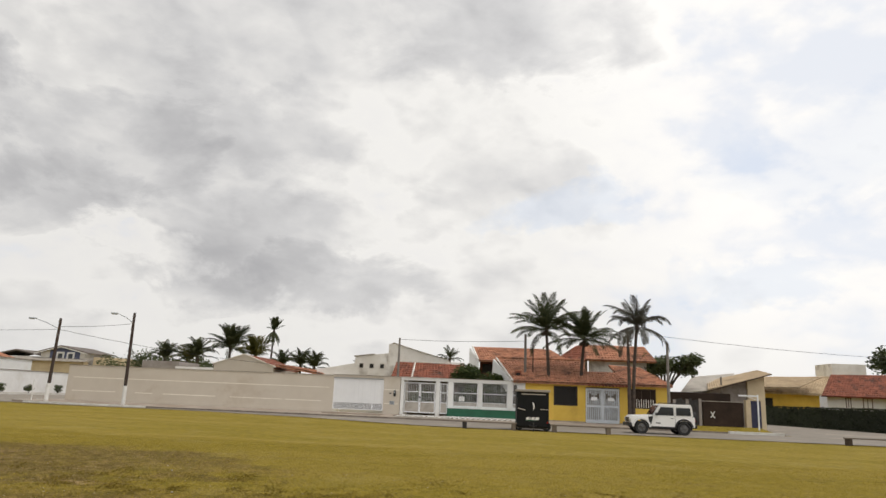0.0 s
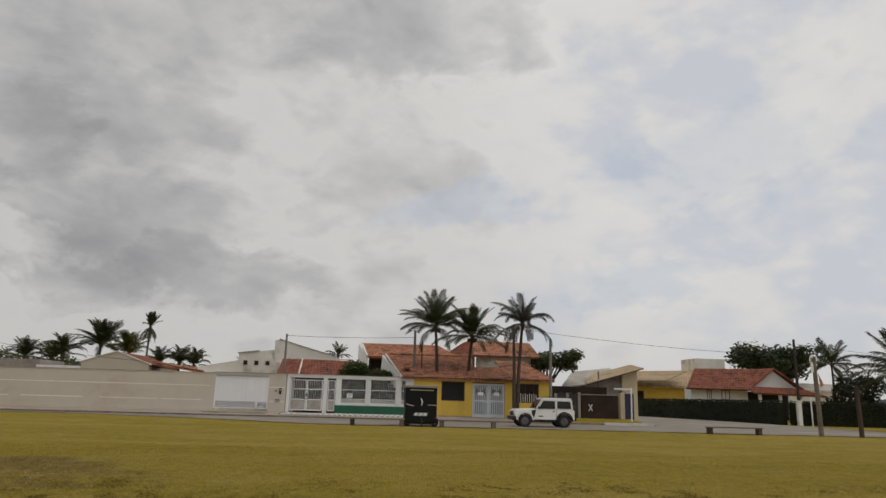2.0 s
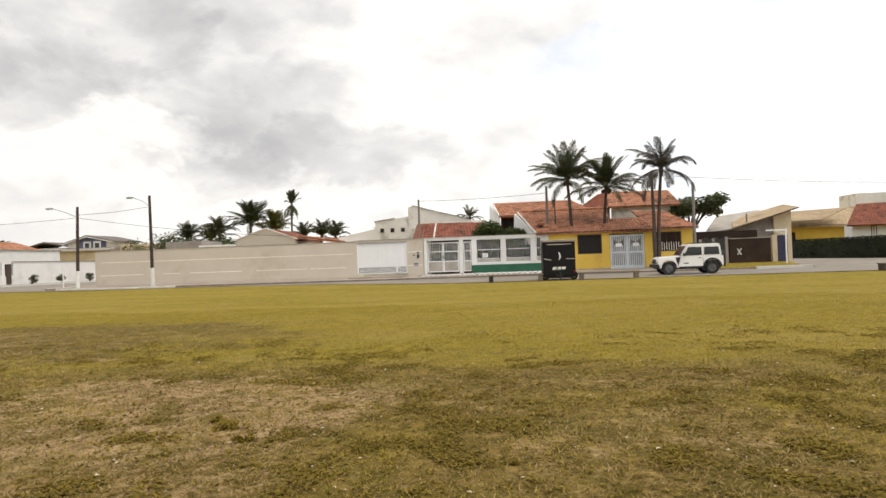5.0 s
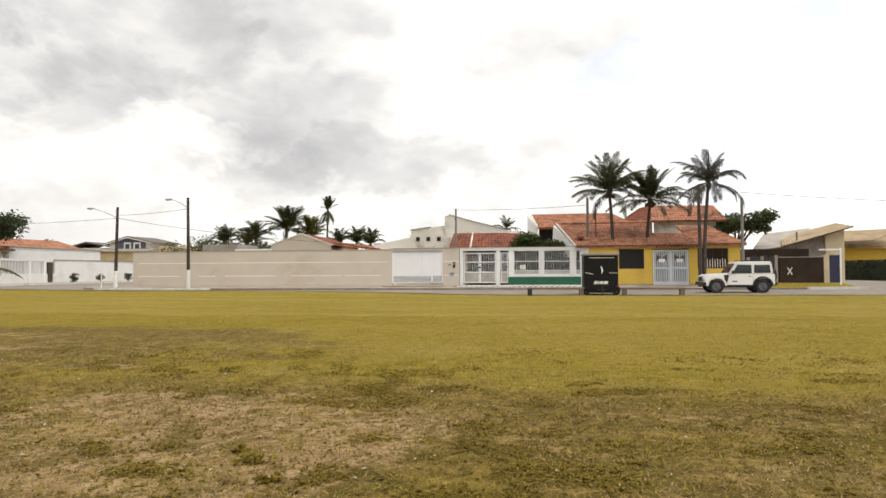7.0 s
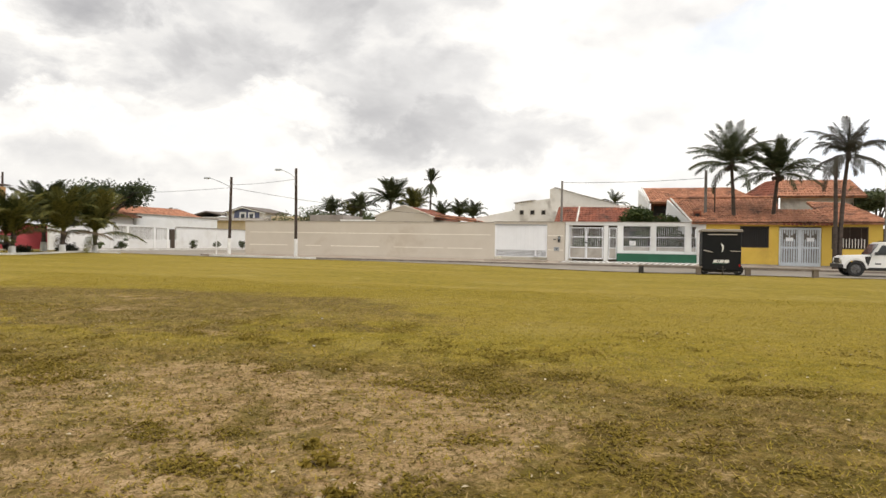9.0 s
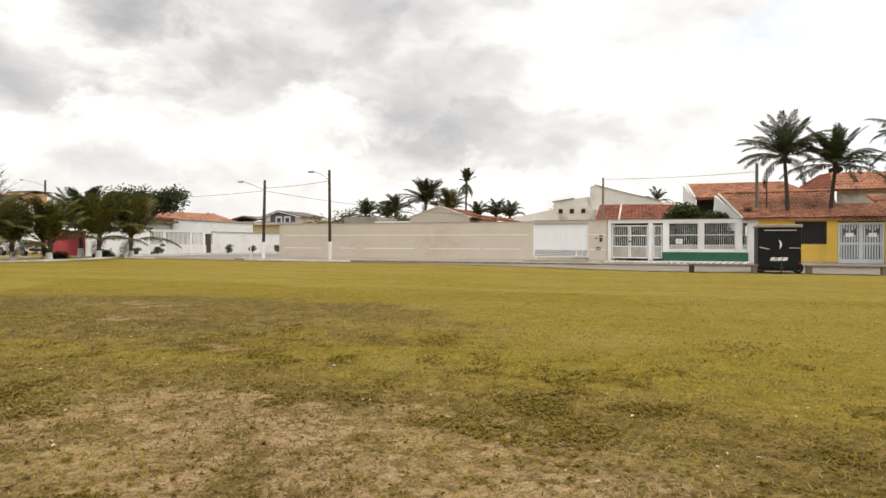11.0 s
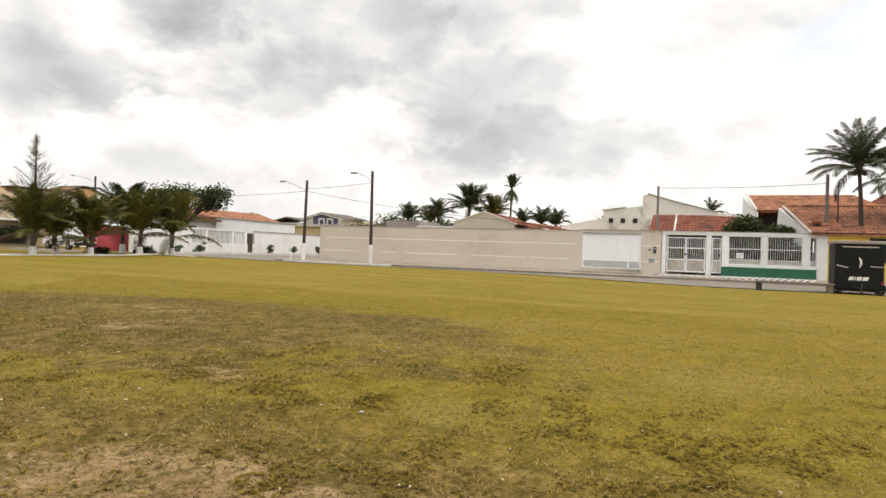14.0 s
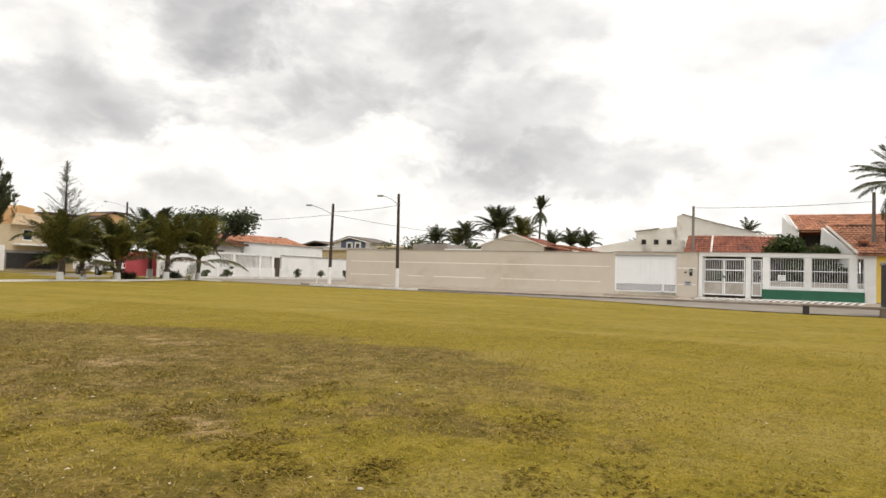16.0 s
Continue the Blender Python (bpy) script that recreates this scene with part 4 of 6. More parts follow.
yg = thing("grey_gate", (10.34, FY + 0.05, 0.1), "pale grey steel double gate with pattern of bars", "gate")
for k in range(2):
    a, b = 9.22 + k * 1.12, 9.22 + (k + 1) * 1.12
    f = bmesh.new()
    for q in ((a, b, 0.14, 0.36), (a, b, 2.30, 2.42), (a, a + 0.10, 0.36, 2.30), (b - 0.10, b, 0.36, 2.30), (a + 0.1, b - 0.1, 1.18, 1.30)):
        box(f, q[0], q[1], FY + 0.04, FY + 0.09, q[2], q[3])
    leaf = part("gate_leaf", f, GATE_PAINT, yg)
    for i in range(7):
        x = a + 0.1 + 0.92 * (i + 0.5) / 7
        part("bar", B(x - 0.035, x + 0.035, FY + 0.05, FY + 0.08, 0.36, 1.18 if i % 3 else 2.30), GATE_PAINT, leaf)
        if i % 3:
            part("bar", B(x - 0.035, x + 0.035, FY + 0.05, FY + 0.08, 1.30, 1.62 + 0.12 * (i % 2)), GATE_PAINT, leaf)
            part("bar", B(x - 0.035, x + 0.035, FY + 0.05, FY + 0.08, 1.98 + 0.1 * (i % 2), 2.30), GATE_PAINT, leaf)
    part("plate", B(a + 0.36, b - 0.36, FY + 0.035, FY + 0.05, 1.62, 1.84, 0.004), WHITE_METAL, leaf, "white plate")
# the passage's dimness is put into this flat grey sheet
part("backing", B(9.2, 11.48, FY + 0.4, FY + 0.45, 0.0, 2.5), GREY_WALL, yg, "grey sheet standing for the dim passage behind the bars")


# ---- dark wall and corner post ----
dw = thing("dark_wall", (17.2, FY, -0.1), "dark brown lot wall with a white painted cross", "wall")
part("board_fence", B(14.95, 19.3, FY + 1.6, FY + 1.72, -0.3, 2.45), BROWN_WALL, dw)
for i in range(9):
    x = 15.0 + 0.21 * i
    part("board", B(x, x + 0.18, FY - 0.02, FY + 0.03, -0.25, 1.9 + 0.06 * (i % 3)), DARK_IRON if i % 4 else GREY_WALL, dw)
part("panel", B(16.95, 19.55, FY - 0.05, FY + 0.12, -0.3, 1.86), BROWN_WALL, dw)
part("panel_cap", B(16.9, 19.6, FY - 0.08, FY + 0.15, 1.86, 1.91), COPING, dw)
for s in (-1, 1):
    bm = prism(bmesh.new(), [(17.55 - 0.03, FY - 0.056, 1.0), (17.55 + 0.03, FY - 0.056, 1.0), (17.55 + 0.03 + 0.13 * s, FY - 0.056, 1.22), (17.55 - 0.03 + 0.13 * s, FY - 0.056, 1.22)], (0, 0.004, 0))
    prism(bm, [(17.55 - 0.03, FY - 0.056, 1.0), (17.55 + 0.03, FY - 0.056, 1.0), (17.55 + 0.03 + 0.13 * s, FY - 0.056, 0.78), (17.55 - 0.03 + 0.13 * s, FY - 0.056, 0.78)], (0, 0.004, 0))
    part("painted_stroke", bm, WHITE, dw, "white brush stroke of a cross")
part("return_wall", B(19.4, 19.55, FY + 0.12, FY + 7, -0.3, 1.86), BROWN_WALL, dw)

cp = thing("corner_signpost", (20.1, 48.9, gz(20, 49)), "white corner post with street name arm", "signpost")
part("post", T([(20.1, 48.9, -0.3), (20.12, 48.9, 2.4)], 0.05, 10), WHITE_METAL, cp)
part("arm", B(18.9, 20.12, 48.87, 48.92, 2.26, 2.36), WHITE_METAL, cp)
part("brace", T([(19.3, 48.9, 2.3), (20.1, 48.9, 2.05)], 0.015, 6), WHITE_METAL, cp)
part("base", T([(20.1, 48.9, -0.25), (20.1, 48.9, 0.0)], [0.16, 0.12], 10), KERB_WHITE, cp)


# ---- benches ----
def bench(x0, x1, y, label, post_mat, plank_mat):
    zb = gz((x0 + x1) / 2, y)
    b = thing("bench", ((x0 + x1) / 2, y, zb), label, "bench", "benches along the lawn edge")
    for x in (x0, x1):
        part("support", B(x - 0.11, x + 0.11, y - 0.16, y + 0.16, zb - 0.15, zb + 0.31, 0.015), post_mat[0 if x == x0 else 1], b)
    for k in range(2):
        part("plank", B(x0 - 0.16, x1 + 0.16, y - 0.19 + 0.2 * k, y - 0.01 + 0.2 * k, zb + 0.31, zb + 0.37, 0.01), plank_mat, b)
    return b


bench(1.52, 4.0, 38.1, "low bench with dark end block and weathered planks", (DARK_IRON, WOOD_GREY), WOOD_GREY)
bench(6.05, 8.72, 38.1, "low bench of grey weathered planks on wooden blocks", (WOOD_GREY, WOOD_GREY), WOOD_GREY)
bench(20.2, 22.9, 38.0, "low bench with dark blocks near the street corner", (WOOD_DARK, WOOD_DARK), WOOD_GREY)
bench(30.55, 33.2, 37.9, "low dark bench beside the wooden posts", (WOOD_DARK, WOOD_DARK), WOOD_GREY)


# ---- trailer ----
tz = gz(5.4, 45)
tr_ = thing("box_trailer", (5.45, 45.6, tz), "small black box trailer with white emblem and grey roof", "trailer")
part("body", B(4.42, 6.48, 44.6, 47.0, tz + 0.20, tz + 2.22, 0.05), BLACK_PAINT, tr_)
part("roof", B(4.36, 6.54, 44.52, 47.08, tz + 2.22, tz + 2.36, 0.03), GREY_WALL, tr_, "grey roof rim")
part("chassis", B(4.55, 6.35, 44.7, 46.9, tz + 0.12, tz + 0.22), DARK_IRON, tr_)
for x in (4.56, 6.34):
    wh = part("wheel", disc_x(bmesh.new(), x, 45.6, tz + 0.27, 0.27, 44.75, 44.93), RUBBER, tr_, smooth=False)
    part("rim", disc_x(bmesh.new(), x, 45.6, tz + 0.27, 0.15, 44.74, 44.76), ALLOY, wh)
part("drawbar", T([(5.2, 44.7, tz + 0.3), (5.45, 43.7, tz + 0.28), (5.7, 44.7, tz + 0.3)], 0.035, 6), DARK_IRON, tr_)
part("jockey_wheel", T([(5.45, 43.75, tz), (5.45, 43.75, tz + 0.5)], 0.04, 8), DARK_IRON, tr_)
part("top_strip", B(4.72, 6.25, 44.585, 44.6, tz + 2.06, tz + 2.11), SHEET, tr_, "pale strip")
part("handle_arc", T([(5.42, 44.585, tz + 1.62), (5.50, 44.58, tz + 1.5), (5.52, 44.58, tz + 1.35), (5.46, 44.585, tz + 1.18)], [0.015, 0.05, 0.05, 0.015], 8), WHITE, tr_, "white crescent emblem")
part("streak", prism(bmesh.new(), [(4.5, 44.594, tz + 1.30), (5.0, 44.594, tz + 1.18), (4.96, 44.594, tz + 1.15), (4.5, 44.594, tz + 1.24)], (0, 0.01, 0)), SHEET, tr_, "grey flourish")
part("streak", prism(bmesh.new(), [(5.9, 44.594, tz + 1.26), (6.46, 44.594, tz + 1.24), (6.46, 44.594, tz + 1.21), (5.9, 44.594, tz + 1.22)], (0, 0.01, 0)), SHEET, tr_, "grey flourish")
for x0, x1 in ((5.00, 5.20), (5.23, 5.29), (5.33, 5.55), (5.58, 5.82)):
    part("emblem_bar", prism(bmesh.new(), [(x0, 44.592, tz + 0.62), (x1, 44.592, tz + 0.62), (x1 + 0.05, 44.592, tz + 0.78), (x0 + 0.07, 44.592, tz + 0.78)], (0, 0.01, 0)), WHITE, tr_, "white slanted emblem shape")
part("emblem_line", prism(bmesh.new(), [(4.98, 44.592, tz + 0.57), (5.75, 44.592, tz + 0.57), (5.75, 44.592, tz + 0.595), (4.98, 44.592, tz + 0.595)], (0, 0.01, 0)), GREEN, tr_, "thin green line")
part("corner_light", B(6.36, 6.44, 44.58, 44.6, tz + 0.45, tz + 0.57), RED_LENS, tr_)
tr_.scale = (0.795, 0.82, 0.872)
tr_.location = (4.97, 39.05, gz(4.9, 39.5) + 0.006)


# ---- vehicles ----
def wheel(parent, x, y0, y1, z, r):
    bm = bmesh.new()
    s = 28
    prof = [(0.62, 0.04), (0.9, 0.0), (1.0, 0.08), (1.0, 0.92), (0.9, 1.0), (0.62, 0.96)]
    rings = [[bm.verts.new((x + q * r * math.cos(2 * math.pi * k / s), y0 + (y1 - y0) * t, z + q * r * math.sin(2 * math.pi * k / s))) for k in range(s)] for q, t in prof]
    for a, b in zip(rings, rings[1:]):
        for k in range(s):
            bm.faces.new((a[k], a[(k + 1) % s], b[(k + 1) % s], b[k]))
    bmesh.ops.recalc_face_normals(bm, faces=bm.faces)
    w = part("wheel", bm, RUBBER, parent, "black off-road tyre")
    bm = bmesh.new()
    tube(bm, [(x, y0 + 0.05, z), (x, y1 - 0.03, z)], r * 0.6, 24)
    for k in range(6):
        an = 2 * math.pi * k / 6
        tube(bm, [(x + 0.1 * r * math.cos(an), y0 + 0.03, z + 0.1 * r * math.sin(an)), (x + 0.56 * r * math.cos(an), y0 + 0.035, z + 0.56 * r * math.sin(an))], [0.045, 0.035], 6)
    part("rim", bm, ALLOY, w, "grey spoked rim")
    return w


def side_prism(bm, pts, y0, y1):
    return prism(bm, [(p[0], y0, p[1]) for p in pts], (0, y1 - y0, 0))


def jeep(x, y, z):
    """Short two-door off-roader, nose towards -x, length about 4.0 m."""
    j = thing("off_road_car", (x, y, z), "white two-door off-road car with black trim parked at the kerb", "car")
    X = lambda v: x + v
    y0, y1 = y - 0.86, y + 0.86
    P = lambda pts: [(x + a, z + b) for a, b in pts]
    body = side_prism(bmesh.new(), P([(-1.86, 0.50), (-1.88, 0.86), (-1.80, 0.98), (-0.72, 1.06), (1.70, 1.06), (1.74, 0.98), (1.74, 0.48), (1.60, 0.44),
                                      (1.54, 0.60), (1.40, 0.76), (1.12, 0.82), (0.84, 0.76), (0.70, 0.60), (0.64, 0.40), (-0.78, 0.40), (-0.84, 0.60), (-0.98, 0.76), (-1.26, 0.82), (-1.54, 0.76), (-1.68, 0.60), (-1.74, 0.46)]), y0, y1)
    bmesh.ops.triangulate(body, faces=[f for f in body.faces if len(f.verts) > 4])
    part("body", body, CAR_WHITE, j)
    cab = bmesh.new()
    lo = P([(-0.62, 1.05), (1.68, 1.05), (1.60, 1.70), (-0.22, 1.72)])
    prism(cab, [(p[0], y0 + 0.04, p[1]) for p in lo], (0, 1.64, 0))
    bmesh.ops.bevel(cab, geom=list(cab.edges), offset=0.05, segments=2, affect="EDGES")
    part("cab", cab, CAR_WHITE, j)
    part("roof_panel", B(X(-0.15), X(1.58), y0 + 0.1, y1 - 0.1, z + 1.70, z + 1.75, 0.02), CAR_WHITE, j)
    for yy in (y0 + 0.18, y1 - 0.18):
        part("roof_rail", T([(X(0.05), yy, z + 1.74), (X(0.12), yy, z + 1.81), (X(1.40), yy, z + 1.81), (X(1.47), yy, z + 1.74)], 0.018, 6), PLASTIC, j)
    for yy, d in ((y0 + 0.03, -1), (y1 - 0.03, 1)):
        for q in (P([(-0.42, 1.10), (0.56, 1.10), (0.56, 1.56), (-0.16, 1.58)]), P([(0.70, 1.12), (1.54, 1.12), (1.49, 1.56), (0.70, 1.56)])):
            part("side_window", side_prism(bmesh.new(), q, yy - 0.006, yy + 0.014), GLASS, j, "dark side glass")
        part("sill_guard", B(X(-0.78), X(0.66), yy - 0.05, yy + 0.05, z + 0.36, z + 0.46, 0.02), PLASTIC, j)
        for cx in (-1.26, 1.12):
            arch = bmesh.new()
            n = 12
            po = [(cx + 0.53 * math.cos(math.pi * k / n), 0.40 + 0.53 * math.sin(math.pi * k / n)) for k in range(n + 1)]
            pi_ = [(cx + 0.43 * math.cos(math.pi * k / n), 0.40 + 0.44 * math.sin(math.pi * k / n)) for k in range(n, -1, -1)]
            for k in range(n):
                side_prism(arch, P([po[k], po[k + 1], pi_[n - k - 1], pi_[n - k]]), yy - 0.07, yy + 0.05)
            part("wheel_arch", arch, CAR_WHITE if cx < 0 else PLASTIC, j, "flared wheel arch")
    part("windscreen", prism(bmesh.new(), [(X(-0.615), y0 + 0.12, z + 1.12), (X(-0.615), y1 - 0.12, z + 1.12), (X(-0.28), y1 - 0.16, z + 1.64), (X(-0.28), y0 + 0.16, z + 1.64)], (-0.02, 0, 0.01)), GLASS, j, "windscreen glass")
    part("bonnet", side_prism(bmesh.new(), P([(-1.80, 0.97), (-0.66, 1.05), (-0.64, 1.10), (-1.74, 1.04)]), y0 + 0.16, y1 - 0.16), CAR_WHITE, j)
    part("grille", B(X(-1.92), X(-1.86), y0 + 0.40, y1 - 0.40, z + 0.66, z + 0.92), PLASTIC, j)
    for yy in (y0 + 0.22, y1 - 0.22):
        part("headlight", tube(bmesh.new(), [(X(-1.93), yy, z + 0.80), (X(-1.84), yy, z + 0.80)], 0.11, 16), LAMP_GLASS, j, "round headlight")
    part("front_bumper", B(X(-2.02), X(-1.80), y0 - 0.02, y1 + 0.02, z + 0.42, z + 0.62, 0.03), PLASTIC, j)
    part("rear_bumper", B(X(1.70), X(1.86), y0, y1, z + 0.42, z + 0.60, 0.03), PLASTIC, j)
    part("flank_trim", side_prism(bmesh.new(), P([(-0.88, 1.00), (-0.60, 1.02), (-0.74, 0.52), (-0.82, 0.60)]), y0 - 0.012, y0 + 0.01), PLASTIC, j, "grey-black flank panel behind the front wheel")
    part("door_seam", B(X(0.62), X(0.635), y0 - 0.003, y0 + 0.01, z + 0.48, z + 1.05), PLASTIC, j)
    part("door_handle", B(X(0.38), X(0.52), y0 - 0.03, y0, z + 0.92, z + 0.96), PLASTIC, j)
    part("badge_bar", B(X(-0.45), X(-0.18), y0 - 0.006, y0, z + 0.62, z + 0.68), PLASTIC, j, "dark badge bar")
    part("mirror", B(X(-0.48), X(-0.34), y0 - 0.20, y0, z + 1.08, z + 1.24, 0.03), PLASTIC, j)
    part("tail_light", B(X(1.73), X(1.77), y0 + 0.02, y0 + 0.14, z + 0.80, z + 1.02), RED_LENS, j)
    sp = part("spare_wheel", tube(bmesh.new(), [(X(1.76), y, z + 0.98), (X(2.0), y, z + 0.98)], 0.36, 28), RUBBER, j, "spare wheel in black cover")
    part("underbody", B(X(-1.6), X(1.6), y0 + 0.12, y1 - 0.12, z + 0.30, z + 0.46), DARK, j)
    for cx in (-1.26, 1.12):
        wheel(j, x + cx, y0 - 0.03, y0 + 0.22, z + 0.37, 0.37)
        wheel(j, x + cx, y1 + 0.03, y1 - 0.22, z + 0.37, 0.37)
    return j


car = jeep(12.98, 44.5, 0.0)
car.scale = (0.945, 0.94, 0.925)
car.location = (12.2, 41.9, gz(12.2, 41.9) + 0.006)


def street_car(name, x, y, z, ang, paint, kind, label):
    """A parked pickup or estate built along its own x axis."""
    c = thing(name, (0, 0, 0), label, "car")
    L, H = (2.55, 1.62) if kind == "pickup" else (2.2, 1.65)
    lower = [(-L, 0.42), (-L, 0.95), (-L + 0.1, 1.04), (L - 0.2, 1.05), (L, 0.9), (L, 0.42)]
    part("body", side_prism(bmesh.new(), lower, -0.88, 0.88), paint, c, local=True)
    if kind == "pickup":
        cab = [(-0.55, 1.03), (1.35, 1.03), (0.75, H), (-0.4, H)]
        part("load_bed", B(-L + 0.08, -0.65, -0.8, 0.8, 1.03, 1.12), DARK, c, local=True)
    else:
        cab = [(-L + 0.15, 1.03), (1.2, 1.03), (0.5, H), (-L + 0.4, H)]
    part("cab", side_prism(bmesh.new(), cab, -0.78, 0.78), paint, c, local=True)
    cx = [p[0] for p in cab]
    glass = [(cab[0][0] + 0.12, 1.1), (cab[1][0] - 0.3, 1.1), (cab[2][0] - 0.08, H - 0.08), (cab[3][0] + 0.06, H - 0.08)]
    for s in (-1, 1):
        part("side_window", side_prism(bmesh.new(), glass, s * 0.79 - 0.006, s * 0.79 + 0.006), GLASS, c, local=True)
        for wx in (-L + 0.85, L - 0.9):
            w = part("wheel", tube(bmesh.new(), [(wx, s * 0.68, 0.36), (wx, s * 0.9, 0.36)], 0.36, 20), RUBBER, c, local=True)
            part("rim", tube(bmesh.new(), [(wx, s * 0.88, 0.36), (wx, s * 0.91, 0.36)], 0.2, 14), ALLOY, w, local=True)
    for s in (-1, 1):
        part("tail_light", B(-L - 0.02, -L + 0.04, s * 0.78 - 0.07, s * 0.78 + 0.07, 0.7, 1.0), RED_LENS, c, local=True)
        part("headlight", B(L - 0.04, L + 0.02, s * 0.7 - 0.12, s * 0.7 + 0.12, 0.72, 0.88), LAMP_GLASS, c, local=True)
    part("bumper", B(L - 0.02, L + 0.08, -0.85, 0.85, 0.4, 0.6, 0.02), PLASTIC, c, local=True)
    part("bumper", B(-L - 0.08, -L + 0.02, -0.85, 0.85, 0.4, 0.6, 0.02), PLASTIC, c, local=True)
    c.matrix_world = pose(x, y, z, 0, 0, ang)
    return c


street_car("pickup_truck", -47.6, 44.6, gz(-48, 45), 168, CAR_WHITE, "pickup", "white pickup truck parked behind the palms")
street_car("parked_car", -52.6, 37.1, gz(-52, 38) + 0.1, 62, CAR_DARK, "estate", "dark estate car parked by the garage")


# ---- poles, lamps and cables ----
def utility_pole(name, x, y, top, r, material, label, paint=0.0, lamp=None, lean=0.0, crossarm=False):
    z = gz(x, y)
    p = thing(name, (x, y, z), label, "pole")
    part("shaft", T([(x, y, z - 0.3), (x + lean * 0.5, y, (top + z) / 2), (x + lean, y, top)], [r, r * 0.85, r * 0.7], 12), material, p)
    if paint:
        part("painted_foot", T([(x, y, z - 0.1), (x + lean * 0.2, y, z + paint)], [r + 0.012, r + 0.010], 12), WHITEWASH, p, "whitewashed foot")
    if lamp:
        lx, ly, lz = lamp
        part("lamp_arm", T([(x + lean * 0.8, y, top - 0.75), (x + (lx - x) * 0.45, y + (ly - y) * 0.45, top - 0.35), (lx + 0.1, ly, lz)], 0.025, 6), GREY_METAL, p)
        hd = part("lamp_head", B(lx - 0.36, lx + 0.12, ly - 0.10, ly + 0.10, lz - 0.05, lz + 0.06, 0.03), GREY_METAL, p)
        part("lens", B(lx - 0.30, lx + 0.02, ly - 0.07, ly + 0.07, lz - 0.075, lz - 0.05), LAMP_GLASS, hd)
    if crossarm:
        for dz in (0.25, 0.7, 1.15):
            part("insulator", T([(x + lean, y - 0.16, top - dz), (x + lean, y - 0.10, top - dz)], 0.05, 8), COPING, p)
    return p


utility_pole("street_lamp", -27.95, 48.3, 5.78, 0.125, POLE_WOOD, "dark street lamp pole with whitewashed foot at the corner", 1.32, (-29.75, 48.2, 5.72), 0.12, True)
utility_pole("street_lamp", -22.25, 48.1, 6.32, 0.125, POLE_WOOD, "dark street lamp pole with whitewashed foot before the beige wall", 1.38, (-23.6, 48.0, 6.22), -0.08, True)
utility_pole("utility_pole", -4.0, 52.0, 5.55, 0.10, POLE_CONC, "slim pale utility pole behind the wall")
utility_pole("utility_pole", 5.17, 51.6, 6.1, 0.12, POLE_CONC, "pale concrete service pole in front of the tiled roof")
utility_pole("utility_pole", 5.72, 51.6, 5.75, 0.05, POLE_WOOD, "thin dark pole in front of the tiled roof")
utility_pole("utility_pole", 14.35, 48.5, 5.55, 0.115, POLE_CONC, "weathered concrete utility pole beside the yellow house", crossarm=True)
utility_pole("utility_pole", 41.0, 62.5, 7.6, 0.15, POLE_WOOD, "dark utility pole beside the hedge", crossarm=True)
utility_pole("utility_pole", 20.8, 58.0, 3.9, 0.09, POLE_CONC, "short pale pole behind the dark wall")
utility_pole("street_lamp", -75.0, 68.4, 9.1, 0.16, POLE_WOOD, "far dark street lamp pole among the houses", 0, (-75.9, 66.0, 8.95))
utility_pole("painted_stake", -28.75, 47.9, 1.5, 0.05, WHITEWASH, "thin whitewashed stake beside the lamp pole")


def cable(a, b, sag, label):
    pts = [Vector(a).lerp(Vector(b), t) - Vector((0, 0, sag * 4 * t * (1 - t))) for t in [i / 16 for i in range(17)]]
    c = thing("overhead_cable", a, label, "cable", "overhead cables")
    part("strand", T(pts, 0.014, 5), CABLE, c)


cable((-27.85, 48.3, 5.2), (-22.3, 48.1, 5.55), 0.08, "thin dark overhead cable between two lamp poles")
cable((-75, 68.4, 7.6), (-27.85, 48.3, 5.0), 0.7, "long dark overhead cable across the side street")
cable((-27.85, 48.3, 5.0), (-15.0, 57.2, 3.5), 0.25, "thin dark service cable to the gable house")
cable((12.3, 48.7, 6.15), (41.0, 62.5, 6.1), 0.3, "long dark overhead cable across the cross street")
cable((-4.0, 52, 5.45), (5.17, 51.6, 5.6), 0.1, "thin dark overhead cable between pale poles")
cable((41.0, 62.5, 7.2), (75.0, 66.0, 6.2), 0.5, "dark overhead cable above the hedge")


def lawn_post(x, y, h, r, label, disc=False):
    z = gz(x, y)
    p = thing("wooden_post", (x, y, z), label, "post")
    part("shaft", T([(x, y, z - 0.2), (x - 0.03, y, z + h * 0.5), (x - 0.06, y, z + h)], [r, r * 0.92, r * 0.85], 10), WOOD_DARK if not disc else WOOD_GREY, p)
    if disc:
        bm = bmesh.new()
        tube(bm, [(x - 0.1, y - 0.06, z + h - 0.10), (x - 0.1, y - 0.02, z + h - 0.10)], 0.22, 20)
        box(bm, x - 0.28, x + 0.04, y - 0.06, y - 0.02, z + h - 0.85, z + h - 0.1)
        part("board", bm, WHITE, p, "rounded white board")
        part("rag", prism(bmesh.new(), [(x + 0.10, y - 0.05, z + h - 0.9), (x + 0.36, y - 0.06, z + h - 1.5), (x + 0.16, y - 0.06, z + h - 1.65)], (0, 0.02, 0)), TILE, p, "faded red strip")
    return p


lawn_post(26.4, 38.0, 4.2, 0.13, "tall wooden post with rounded white board at the lawn edge", True)
lawn_post(28.7, 38.0, 2.7, 0.13, "stout dark wooden post at the lawn edge")


